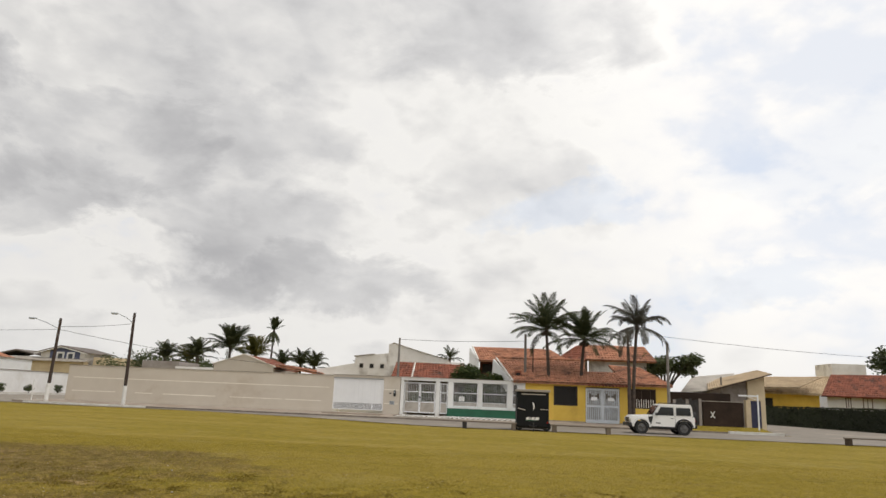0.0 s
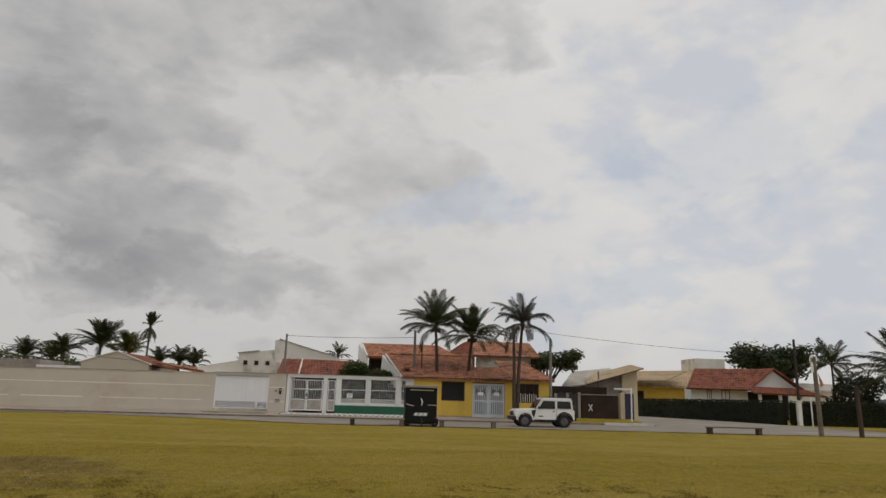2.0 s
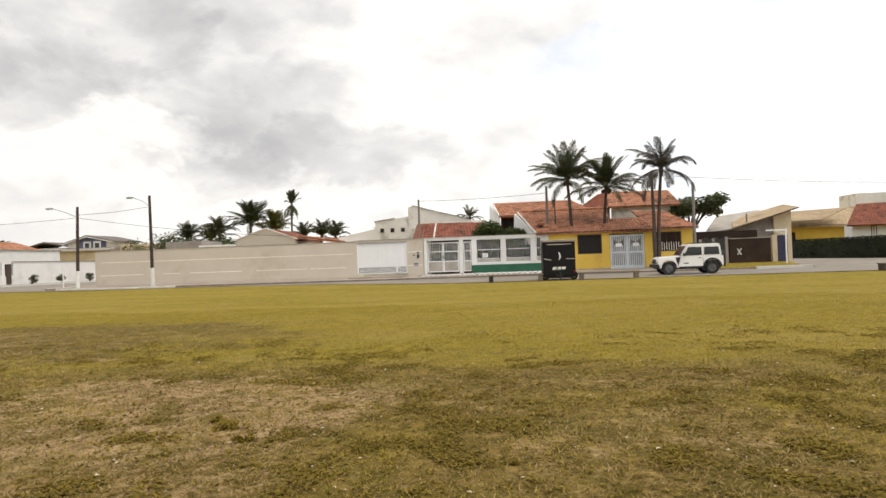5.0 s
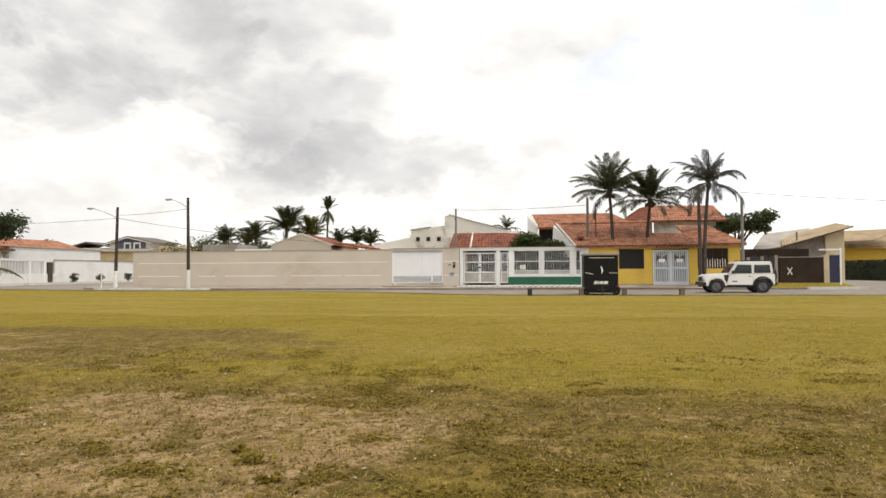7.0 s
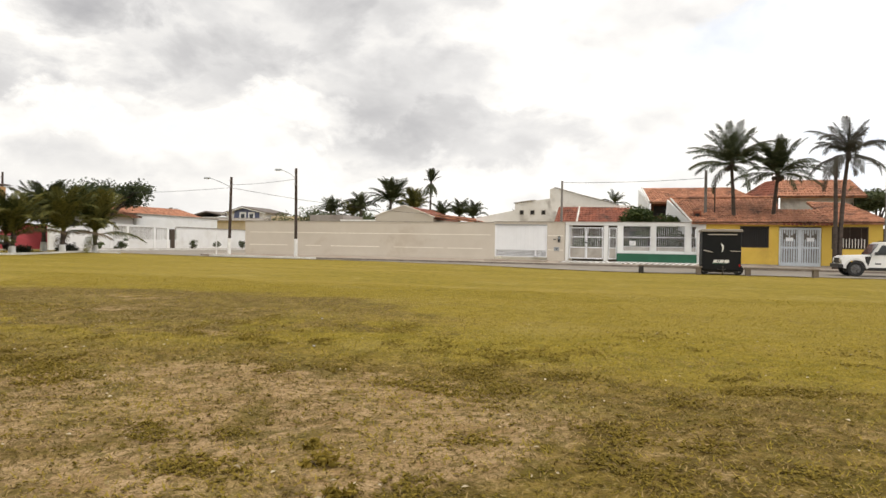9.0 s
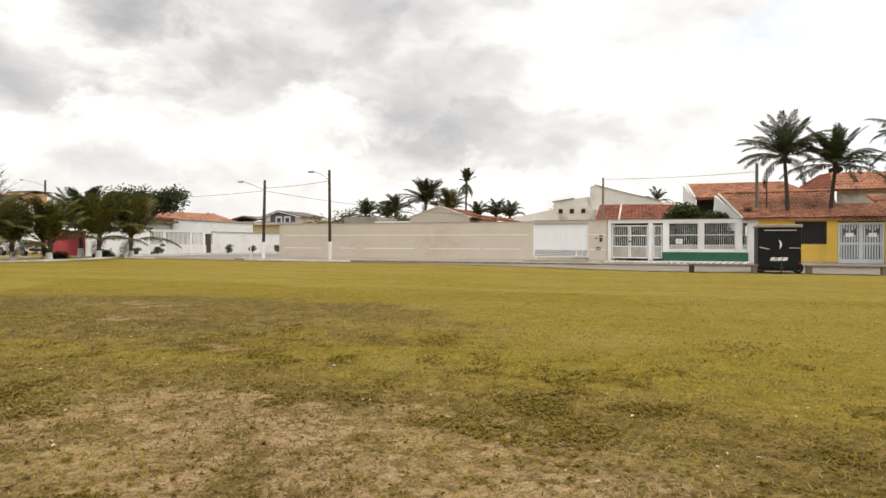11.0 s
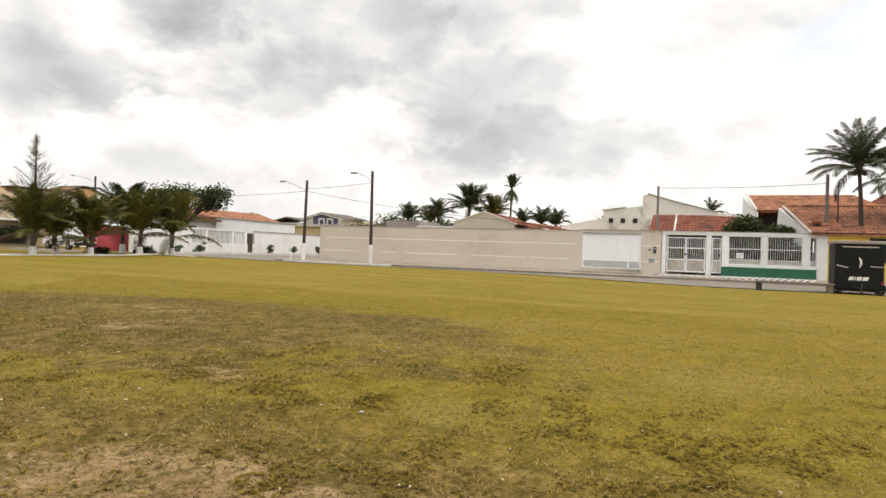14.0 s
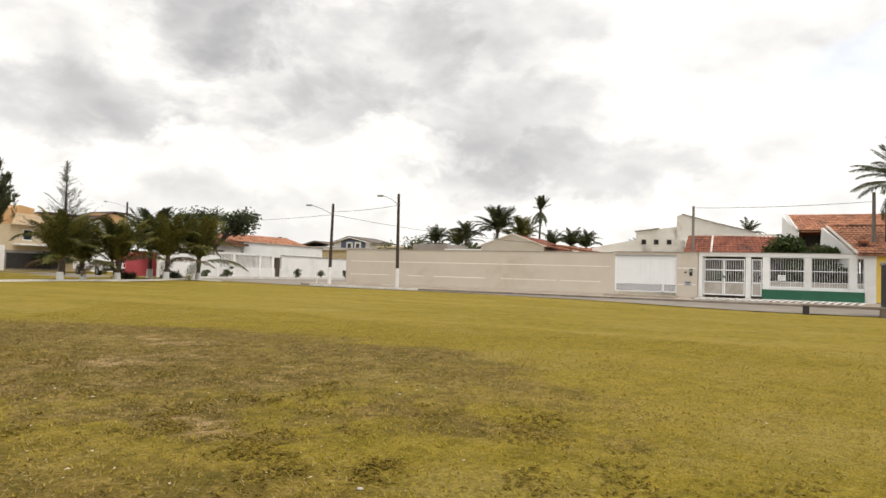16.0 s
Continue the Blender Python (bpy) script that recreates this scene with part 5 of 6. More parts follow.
# ---- white corner house in the west ----
WX = -43.0
g = lambda y: gz(WX, y)
h = thing("wall_white", (WX, 60, 0.3), "long whitewashed street wall with barred sections", "wall", kind="structure")
part("wall_panel", B(WX - 0.2, WX, 61.0, 78.0, 0.1, 2.28), WHITE, h)
part("wall_panel", B(WX - 0.2, WX, 46.4, 52.5, 0.1, 2.05), WHITE, h)
part("coping", B(WX - 0.26, WX + 0.06, 60.8, 78.0, 2.28, 2.36), COPING, h)
# added panel: its dark grey stands for the shade inside the porch
part("porch_shade", B(WX - 1.6, WX - 1.5, 52.4, 60.0, 0.2, 2.2), WOOD_GREY, h, "added dark panel for the porch shade behind the bars")
part("low_wall", B(WX - 0.2, WX, 52.5, 61.0, 0.1, 1.05), WHITE, h)
part("beam", B(WX - 0.22, WX + 0.02, 52.3, 61.0, 2.20, 2.36), WHITE, h)
for y in (52.5, 54.4, 57.8, 59.6):
    part("post", B(WX - 0.24, WX + 0.03, y, y + 0.32, 0.1, 2.2), WHITE, h)
for y0, y1 in ((52.82, 54.4), (54.72, 57.8), (58.12, 59.6)):
    n = int((y1 - y0) / 0.16)
    for i in range(n):
        y = y0 + (y1 - y0) * (i + 0.5) / n
        part("bar", B(WX - 0.10, WX - 0.06, y - 0.035, y + 0.035, 1.05, 2.2), WHITE, h)
part("door", B(WX - 0.12, WX + 0.012, 60.1, 60.75, 0.25, 2.1), WOOD_DARK, h, "narrow brown door")
h = thing("corner_house", (-48, 60, 0.3), "low white house with clay tile roof behind the white wall", "house")
part("front_wall", B(-46.2, -46.0, 50.6, 58.5, 0.0, 3.2), OLD_WHITE, h)
part("side_block", B(-50, -45.6, 58.5, 71, 0.0, 3.45), WHITE, h)
tile_roof("roof", (-45.2, 50.0, 3.20), (-45.2, 58.8, 3.20), (-50.5, 58.8, 4.5), (-50.5, 50.0, 4.3), TILE, h, col=0.3)
tile_roof("roof", (-46.8, 57.2, 3.45), (-46.8, 70.5, 3.50), (-50.5, 70.5, 4.55), (-50.5, 57.2, 4.5), TILE, h, col=0.3)
part("roof_edge", B(-50, -45.5, 58.4, 71.2, 3.45, 3.58), COPING, h)
part("rear_wall", B(-50.7, -50.5, 54.0, 71, 0, 4.2), OLD_WHITE, h)
for y in (51.0, 55.2):
    part("window", B(-46.0, -45.98, y, y + 1.1, 1.5, 2.6), DARK, h, "dark window")

h = thing("pink_wall", (-50.5, 50, 0.3), "pink-red painted garden wall behind the palms", "wall")
part("wall_panel", prism(bmesh.new(), [(-50.6, 48.6, 0.0), (-49.6, 52.9, 0.0), (-49.6, 52.9, 2.15), (-50.6, 50.2, 2.15), (-50.7, 48.6, 1.5)], (-0.2, 0, 0)), PINK, h)
part("coping", prism(bmesh.new(), [(-50.55, 50.2, 2.15), (-49.55, 52.9, 2.15), (-49.55, 52.9, 2.22), (-50.55, 50.2, 2.22)], (-0.3, 0, 0)), COPING, h)

# houses in the west
h = thing("orange_house", (-62, 47, 0.4), "two-storey cream house with ochre parapets and pale tile roof", "house")
part("wall", B(-66, -60, 43.2, 52.8, 0.2, 4.3), CREAM, h)
part("garage_wall", B(-60.0, -59.8, 44.4, 49.6, 0.2, 2.0), GREY_WALL, h, "grey garage wall")
part("garage_door", B(-59.8, -59.74, 44.6, 49.3, 0.4, 1.75), DARK_IRON, h, "dark garage door")
part("porch_pier", B(-59.9, -59.4, 42.4, 44.2, 0.2, 2.4), WHITE, h, "white pier")
part("parapet", prism(bmesh.new(), [(-62.5, 43.0, 4.0), (-62.5, 47.8, 4.0), (-62.5, 48.6, 6.0), (-62.5, 47.2, 6.25), (-62.5, 45.0, 5.4), (-62.5, 43.0, 4.6)], (-3, 0, 0)), ORANGE, h, "sloping ochre parapet")
tile_roof("roof", (-59.4, 44.6, 4.2), (-59.4, 52.8, 4.2), (-62.4, 51.5, 5.45), (-62.4, 46.8, 5.45), TILE_PALE, h, col=0.3)
part("dark_eave", B(-62.6, -60.6, 48.6, 52.4, 5.58, 5.72), BROWN_TILE, h)
part("upper_wall", B(-63.5, -62.0, 48.6, 52.8, 4.2, 5.6), ORANGE, h)
for y in (46.0, 48.1, 50.3):
    w = part("window", B(-60.0, -59.95, y, y + 0.9, 2.9, 3.9), WHITE, h)
    part("pane", B(-59.95, -59.94, y + 0.08, y + 0.82, 2.98, 3.82), GLASS, w, "dark glass pane")
part("balcony", B(-60.0, -58.9, 45.2, 52.0, 2.45, 2.6), WHITE, h)
h = thing("gable_villa", (-63, 55, 0.4), "white villa with dark gable roof and ochre tower", "house")
part("front_wall", prism(bmesh.new(), [(-60.5, 51.5, 0.2), (-60.5, 56.8, 0.2), (-60.5, 56.8, 4.5), (-60.5, 53.6, 5.5), (-60.5, 51.5, 4.9)], (-5, 0, 0)), WHITE, h)
part("roof", prism(bmesh.new(), [(-60.1, 51.2, 4.95), (-60.1, 53.6, 5.70), (-60.1, 57.2, 4.50), (-60.1, 57.2, 4.38), (-60.1, 53.6, 5.56), (-60.1, 51.2, 4.82)], (-5.6, 0, 0)), BROWN_TILE, h, "dark tile roof")
part("tower", B(-64, -61, 54.6, 57.4, 3.5, 6.15), ORANGE, h, "ochre tower")
part("tower_roof", prism(bmesh.new(), [(-60.8, 54.2, 5.8), (-60.8, 55.8, 6.45), (-60.8, 57.8, 6.4), (-60.8, 57.8, 6.28), (-60.8, 55.8, 6.3), (-60.8, 54.2, 5.68)], (-3.6, 0, 0)), BROWN_TILE, h)
for y in (52.6, 54.4):
    w = part("window", B(-60.5, -60.45, y, y + 1.1, 2.9, 4.0), WHITE, h)
    part("pane", B(-60.45, -60.44, y + 0.08, y + 1.02, 2.98, 3.92), GLASS, w, "dark glass pane")

# blue house far up the cross street
h = thing("blue_house", (-67, 110, 0.4), "far two-storey slate blue house with white window surrounds", "house")
part("wall", prism(bmesh.new(), [(-71.0, 110, 0.2), (-63.4, 110, 0.2), (-63.4, 110, 6.3), (-67.4, 110, 7.15), (-71.0, 110, 6.1)], (0, 8, 0)), OLD_WHITE, h)
part("gable_panel", prism(bmesh.new(), [(-69.4, 109.95, 4.7), (-64.2, 109.95, 4.7), (-64.2, 109.95, 6.3), (-67.4, 109.95, 7.0), (-69.4, 109.95, 6.4)], (0, 0.05, 0)), BLUE_WALL, h, "slate blue gable front")
part("roof", prism(bmesh.new(), [(-71.8, 109.4, 6.05), (-67.4, 109.4, 7.32), (-62.6, 109.4, 6.25), (-62.6, 109.4, 6.08), (-67.4, 109.4, 7.14), (-71.8, 109.4, 5.88)], (0, 9, 0)), ROOF_GREY, h)
part("barge_board", prism(bmesh.new(), [(-71.8, 109.3, 5.86), (-67.4, 109.3, 7.12), (-62.6, 109.3, 6.06), (-62.6, 109.3, 5.94), (-67.4, 109.3, 7.0), (-71.8, 109.3, 5.74)], (0, 0.1, 0)), WHITE, h)
part("lower_wall", B(-77, -62.5, 108.6, 109.9, 0.2, 4.7), CREAM, h)
part("lower_roof", prism(bmesh.new(), [(-77.4, 108.0, 4.6), (-62.2, 108.0, 4.6), (-62.2, 110, 5.1), (-77.4, 110, 5.1)], (0, 0, 0.12)), COPING, h)
for x in (-68.2, -66.4):
    w = part("window", B(x - 0.02, x + 1.32, 109.88, 109.94, 4.9, 6.25), WHITE, h, "white window surround")
    part("pane", B(x + 0.28, x + 1.02, 109.85, 109.88, 5.0, 5.95), GLASS, w, "dark glass pane")
part("side_house_wall", B(-80, -71.4, 111, 118, 0.2, 5.4), OLD_WHITE, h)
part("side_roof", prism(bmesh.new(), [(-81, 110.6, 5.3), (-76, 110.6, 6.5), (-71.0, 110.6, 5.6), (-71.0, 110.6, 5.4), (-76, 110.6, 6.3), (-81, 110.6, 5.1)], (0, 7, 0)), ROOF_GREY, h)
part("rear_wing", B(-62.4, -57.5, 111, 118, 0.2, 5.6), CREAM, h)
h.location.x -= 1.1


# ---- houses in the east ----
h = thing("shed_roof_house", (22, 58, 0), "low house with sloping fibre sheet roofs behind the dark wall", "house")
def ribbed_sheet(name, a, b, c, d, material, parent, label="", ribs=22, th=0.05):
    """A corrugated roofing sheet a-b (eave) to d-c (top), with a closed underside."""
    a, b, c, d = map(Vector, (a, b, c, d))
    n = (b - a).cross(d - a).normalized()
    n = -n if n.z < 0 else n
    verts, faces, m = [], [], ribs * 4 + 1
    for low in (0, 1):
        for v in (0, 1):
            for i in range(m):
                u = i / (m - 1)
                p = a.lerp(b, u) if v == 0 else d.lerp(c, u)
                verts.append(tuple(p + n * (0.03 * math.sin(2 * math.pi * ribs * u) - th * low) - ORIGIN[parent]))
    for i in range(m - 1):
        faces.append((i, i + 1, m + i + 1, m + i))
        faces.append((3 * m + i, 3 * m + i + 1, 2 * m + i + 1, 2 * m + i))
        faces.append((2 * m + i, 2 * m + i + 1, i + 1, i))
        faces.append((m + i, m + i + 1, 3 * m + i + 1, 3 * m + i))
    faces += [(0, m, 3 * m, 2 * m), (2 * m - 1, m - 1, 3 * m - 1, 4 * m - 1)]
    me = bpy.data.meshes.new(name)
    me.from_pydata(verts, [], faces)
    me.materials.append(material)
    ob = new(name, me)
    ob.parent = parent
    ORIGIN[ob] = ORIGIN[parent]
    return tagged(ob, label)


ribbed_sheet("roof", (17.6, 57.9, 2.55), (20.3, 57.9, 2.86), (23.6, 63, 4.46), (20.0, 63, 4.02), SHEET, h, "sloping pale sheet roof")
ribbed_sheet("roof", (19.6, 57.5, 2.86), (24.5, 57.5, 4.24), (24.9, 61.5, 4.72), (20.8, 61.5, 3.66), TILE_PALE, h, "sloping brown roof sheet", 26)
part("rafter_edge", prism(bmesh.new(), [(19.7, 57.44, 2.70), (24.5, 57.44, 4.16), (24.5, 57.44, 4.24), (19.7, 57.44, 2.78)], (0, 0.06, 0)), WOOD_DARK, h, "dark eave board")
part("gable_wall", prism(bmesh.new(), [(22.9, 58.3, -0.4), (24.2, 58.3, -0.4), (24.2, 58.3, 4.12), (22.9, 58.3, 3.72)], (0, 5, 0)), CREAM, h, "cream gable strip")
# grey instead of cream here: shade below the roof put into the colour
part("gable_wall", prism(bmesh.new(), [(19.9, 58.5, -0.4), (22.9, 58.5, -0.4), (22.9, 58.5, 3.72), (19.9, 58.5, 2.82)], (0, 4, 0)), GREY_WALL, h, "gable wall in grey that stands for the roof's shade")
part("wall", B(17.7, 19.9, 59.0, 62.5, -0.4, 2.6), GREY_WALL, h)
gh = thing("street_gate", (22.4, 56, 0), "pale yellow gate pillar with dark blue door", "gate")
part("pillar", B(21.85, 22.2, 55.9, 56.3, -0.2, 2.15), CREAM, gh)
part("door", B(22.2, 23.0, 56.05, 56.12, 0.0, 2.1), SIGN_BLUE, gh, "dark blue sheet door")
part("lintel", B(22.2, 23.0, 56.0, 56.2, 2.1, 2.22), CREAM, gh)

h = thing("yellow_bungalow", (44, 100, -0.3), "long yellow bungalow with pale tile roofs", "house")
part("wall", B(38.5, 52, 100, 108, -0.5, 4.0), YELLOW, h)
tile_roof("roof", (37.8, 99.2, 4.0), (52, 99.2, 4.0), (52, 104, 6.7), (44, 104, 6.2), TILE_PALE, h, col=0.45, row=0.6)
tile_roof("roof", (33, 96, 4.4), (43, 96, 4.6), (48, 100, 6.3), (38, 101, 6.0), TILE_PALE, h, col=0.45, row=0.6)
part("fascia", prism(bmesh.new(), [(37.6, 99.0, 4.0), (52, 99.0, 4.0), (52, 99.0, 3.75), (37.6, 99.0, 3.75)], (0, 0.15, 0)), TILE_PALE, h)
part("carport_opening", B(39.0, 41.2, 99.9, 100, -0.4, 3.2), DARK, h, "dark carport opening")
part("tower", B(50.8, 55.5, 103, 108, 4, 8.4), OLD_WHITE, h, "grey-white water tower box")

h = thing("red_tile_cottage", (41, 73, -0.3), "white cottage with red tile roof and porch behind the hedge", "house")
part("wall", B(35.0, 41.2, 72, 73.6, -0.5, 3.1), WHITE, h)
part("porch_wall", B(41.2, 47.2, 74.2, 79, -0.5, 3.0), OLD_WHITE, h)
tile_roof("roof", (34.0, 71.0, 3.05), (41.4, 71.0, 3.05), (43.9, 75.0, 5.45), (36.9, 75.0, 5.30), TILE_DARK, h, col=0.3)
tile_roof("roof", (43.9, 71.2, 5.40), (43.9, 79.0, 5.40), (47.2, 79.0, 3.2), (47.2, 71.2, 3.2), TILE_DARK, h, col=0.3)
tile_roof("roof", (41.2, 71.2, 3.3), (41.2, 75.0, 3.3), (43.9, 75.0, 5.42), (43.9, 71.2, 5.40), TILE_DARK, h, col=0.3)
part("gable", prism(bmesh.new(), [(41.3, 71.6, 3.25), (46.6, 71.6, 3.25), (43.9, 71.6, 5.15)], (0, 0.2, 0)), WHITE, h, "white gable triangle")
tile_roof("porch_roof", (40.6, 69.6, 2.75), (48.6, 69.6, 2.55), (47.0, 71.7, 3.35), (41.0, 71.7, 3.45), TILE_DARK, h, col=0.3)
for x in (41.4, 43.6, 45.9, 48.0):
    part("porch_post", B(x - 0.12, x + 0.12, 69.9, 70.15, -0.4, 2.65), WHITE, h)
# porch shade drawn as a near-black sheet before the wall
part("porch_shade", B(41.3, 47.0, 74.1, 74.2, -0.4, 2.9), DARK, h, "near-black sheet standing for the porch shade")
window(h, 36.7, 37.2, 71.98, 1.8, 3.0, WOOD_DARK)
window(h, 38.3, 39.2, 71.98, 2.0, 3.0, WOOD_DARK)
h.location, h.scale = (45.9, 81.4, -0.48), (1.115, 1.115, 1.115)

gpz = gz(39, 60)
p = thing("gate_pier", (38.9, 60.2, gpz), "white square gate pier in the hedge", "gate pier")
part("pier", B(39.3, 39.65, 60.0, 60.4, gpz - 0.2, 1.95, 0.02), WHITE, p)
part("cap", B(39.24, 39.71, 59.94, 60.46, 1.95, 2.02), WHITE, p)
p = thing("gate_post", (40.1, 59.8, gpz), "thin white gate post with short arm", "post")
part("shaft", T([(40.4, 59.8, gpz - 0.2), (40.38, 59.8, 2.3)], 0.06, 8), WHITE_METAL, p)
part("arm", B(40.35, 41.3, 59.77, 59.83, 2.15, 2.24), WHITE_METAL, p)
h = thing("far_white_house", (62, 90, -0.3), "far low white house beyond the hedge", "house")
part("wall", B(57, 66, 90, 97, -0.5, 3.6), OLD_WHITE, h)
part("roof", prism(bmesh.new(), [(56.5, 89.5, 3.6), (66.5, 89.5, 3.6), (66.5, 93, 4.6), (56.5, 93, 4.6)], (0, 0, 0.15)), SHEET, h)
# hills on the horizon
bm = bmesh.new()
rng = random.Random(11)
prev = None
for i in range(121):
    a = radians(-75 + 150 * i / 120)
    hgt = 18 + 34 * max(0, noise.noise(Vector((i * 0.09, 0.3, 2.0))) + 0.25) + 6 * noise.noise(Vector((i * 0.4, 5, 0)))
    cur = [bm.verts.new((2400 * math.sin(a), 2400 * math.cos(a), -20)), bm.verts.new((2400 * math.sin(a), 2400 * math.cos(a), max(6, hgt)))]
    if prev:
        bm.faces.new((prev[0], cur[0], cur[1], prev[1]))
    prev = cur
# the haze of distance is mixed into this blue-grey colour
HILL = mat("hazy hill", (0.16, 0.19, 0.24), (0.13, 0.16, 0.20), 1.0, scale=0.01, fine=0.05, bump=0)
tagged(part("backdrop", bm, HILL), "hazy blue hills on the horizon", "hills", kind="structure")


# ---- palms ----
def frond_mesh(name, a0, droop, hang, seed, nleaf=62, width=0.25):
    """One pinnate leaf of unit length growing along +x: a bent midrib and two combs of leaflets."""
    r = random.Random(seed)
    n = 22
    pts, ang, p = [], [], Vector((0, 0, 0))
    for i in range(n + 1):
        s = i / n
        a = a0 - droop * s ** 1.4
        pts.append(p.copy())
        ang.append(a)
        p += Vector((math.cos(a), 0.0, math.sin(a))) / n
    verts, faces = [], []

    def quad(q):
        k = len(verts)
        verts.extend(q)
        faces.append(tuple(range(k, k + len(q))))

    for i in range(n):
        w0, w1 = 0.014 * (1 - 0.8 * i / n), 0.014 * (1 - 0.8 * (i + 1) / n)
        up = Vector((0, 0, 0.010))
        quad([pts[i] + Vector((0, -w0, 0)), pts[i + 1] + Vector((0, -w1, 0)), pts[i + 1] + up, pts[i] + up])
        quad([pts[i] + up, pts[i + 1] + up, pts[i + 1] + Vector((0, w1, 0)), pts[i] + Vector((0, w0, 0))])
    for k in range(nleaf):
        s = 0.12 + 0.88 * (k + 0.5) / nleaf
        i = min(n - 1, int(s * n))
        base = pts[i].lerp(pts[i + 1], s * n - i)
        t = Vector((math.cos(ang[i]), 0, math.sin(ang[i])))
        full = width * (0.22 + 0.82 * math.sin(math.pi * min(1.0, 0.14 + 0.80 * s)))
        for side in (-1, 1):
            if r.random() < 0.08:
                continue
            ln = full * r.uniform(0.75, 1.12)
            fwd = 0.75 + 0.7 * s + r.uniform(-0.15, 0.15)
            d = (t * fwd + Vector((0, side * 1.0, 0.30 - hang * 0.55 + r.uniform(-0.2, 0.2)))).normalized()
            d2 = (d + Vector((0, 0, -0.30 - hang * 0.9 + r.uniform(-0.3, 0.15)))).normalized()
            wv = t * 0.0086
            m1 = base + d * ln * 0.55
            e = m1 + d2 * ln * 0.45
            quad([base - wv * 0.6, base + wv * 0.6, m1 + wv, m1 - wv])
            quad([m1 - wv, m1 + wv, e])
    me = bpy.data.meshes.new(name)
    me.from_pydata([tuple(v) for v in verts], [], faces)
    return me


FRONDS = {}


def frond_kind(kind, material, i):
    key = (kind, material.name, i)
    if key not in FRONDS:
        a0, dr, hang = {"up": (1.30, 0.55, 0.10), "mid": (0.80, 0.95, 0.35), "low": (0.22, 0.95, 0.6), "hang": (-0.1, 1.45, 1.0), "arch": (0.95, 2.0, 0.9), "spire": (1.46, 0.22, 0.15), "skirt": (-0.95, 0.5, 0.7), "yup": (1.42, 0.95, 0.3), "ymid": (1.15, 1.9, 0.5)}[kind]
        me = frond_mesh("frond", a0 + 0.08 * (i - 1), dr + 0.12 * (i - 1), hang, hash_seed(kind) + i)
        me.materials.append(material)
        FRONDS[key] = me
    return FRONDS[key]


def hash_seed(text):
    return sum((k + 1) * ord(c) for k, c in enumerate(text))


def palm(x, y, crown_z, length, counts, leaf, label, seed, r=0.16, lean=(0, 0), paint=0.0, base_z=None, dead=0, nuts=False, name="palm_tree"):
    rr = random.Random(seed)
    z0 = gz(x, y) if base_z is None else base_z
    p = thing(name, (x, y, z0), label, "palm tree")
    top = Vector((x + lean[0], y + lean[1], crown_z))
    n = 9
    pts = []
    for i in range(n + 1):
        s = i / n
        pts.append(Vector((x + lean[0] * s * s, y + lean[1] * s * s, z0 - 0.15 + (crown_z - z0 + 0.15) * s)))
    rad = [r * (1.35 if i == 0 else 1.0 - 0.38 * i / n) * (1 + 0.03 * (i % 2)) for i in range(n + 1)]
    part("trunk", T(pts, rad, 10), TRUNK, p)
    if paint:
        part("painted_foot", T([(x, y, z0 - 0.08), (x + lean[0] * 0.02, y, z0 + paint)], [r * 1.42, r * 1.12], 12), WHITEWASH, p, "whitewashed foot")
    part("crown_shaft", T([top - Vector((0, 0, 0.35)), top, top + Vector((0, 0, 0.45 * length / 2.4))], [r * 0.75, r * 1.15, r * 0.2], 10), TRUNK, p)
    if nuts:
        for k in range(7):
            a = rr.uniform(0, 6.28)
            c = top + Vector((0.26 * math.cos(a), 0.26 * math.sin(a), -0.18 - 0.14 * rr.random()))
            bm = bmesh.new()
            bmesh.ops.create_icosphere(bm, subdivisions=2, radius=0.12)
            for v in bm.verts:
                v.co = Vector((v.co.x, v.co.y, v.co.z * 1.2)) + c
            part("coconut", bm, TRUNK, p, smooth=True)
    total = sum(c for _, c in counts)
    k = 0
    for kind, count in counts:
        off = rr.uniform(0, 6.28)
        for i in range(count):
            az = off + 2 * math.pi * i / count + rr.uniform(-0.22, 0.22)
            m = leaf
            if dead and kind in ("low", "hang") and rr.random() < dead:
                m = FROND_DEAD
            f = new("frond", frond_kind(kind, m, k % 3))
            f.parent = p
            f.location = top - Vector((x, y, z0)) + Vector((0.05 * math.cos(az), 0.05 * math.sin(az), 0.10 * (kind == "up")))
            f.rotation_euler = (rr.uniform(-0.25, 0.25), rr.uniform(-0.22, 0.22), az)
            s = length * rr.uniform(0.86, 1.1) * (0.9 if kind == "up" else 1.0)
            f.scale = (s, s, s)
            k += 1
    return p


# three coconut palms at the yellow house
palm(6.85, 51.0, 6.35, 2.75, (("up", 12), ("mid", 13), ("low", 9), ("hang", 2)), FROND, "tall coconut palm with full dark green crown by the yellow house", 3, 0.15, (-0.25, 0), nuts=True)
palm(8.95, 51.3, 5.75, 2.75, (("up", 14), ("mid", 12), ("low", 9), ("hang", 1)), FROND, "coconut palm with dense dark crown over the tiled roof", 8, 0.15, (0.35, 0), nuts=True)
palm(12.1, 48.7, 6.5, 2.5, (("up", 5), ("mid", 5), ("arch", 7), ("hang", 9)), FROND_DRY, "royal palm with drooping greyish fronds and pointed spear", 12, 0.14, (0.35, 0))
p = thing("bare_trunk", (11.85, 48.6, gz(12, 48.6)), "bare slender palm trunk beside the royal palm", "tree trunk")
part("trunk", T([(11.85, 48.6, -0.3), (11.86, 48.6, 3), (11.8, 48.6, 6.4)], [0.14, 0.11, 0.09], 10), TRUNK, p)
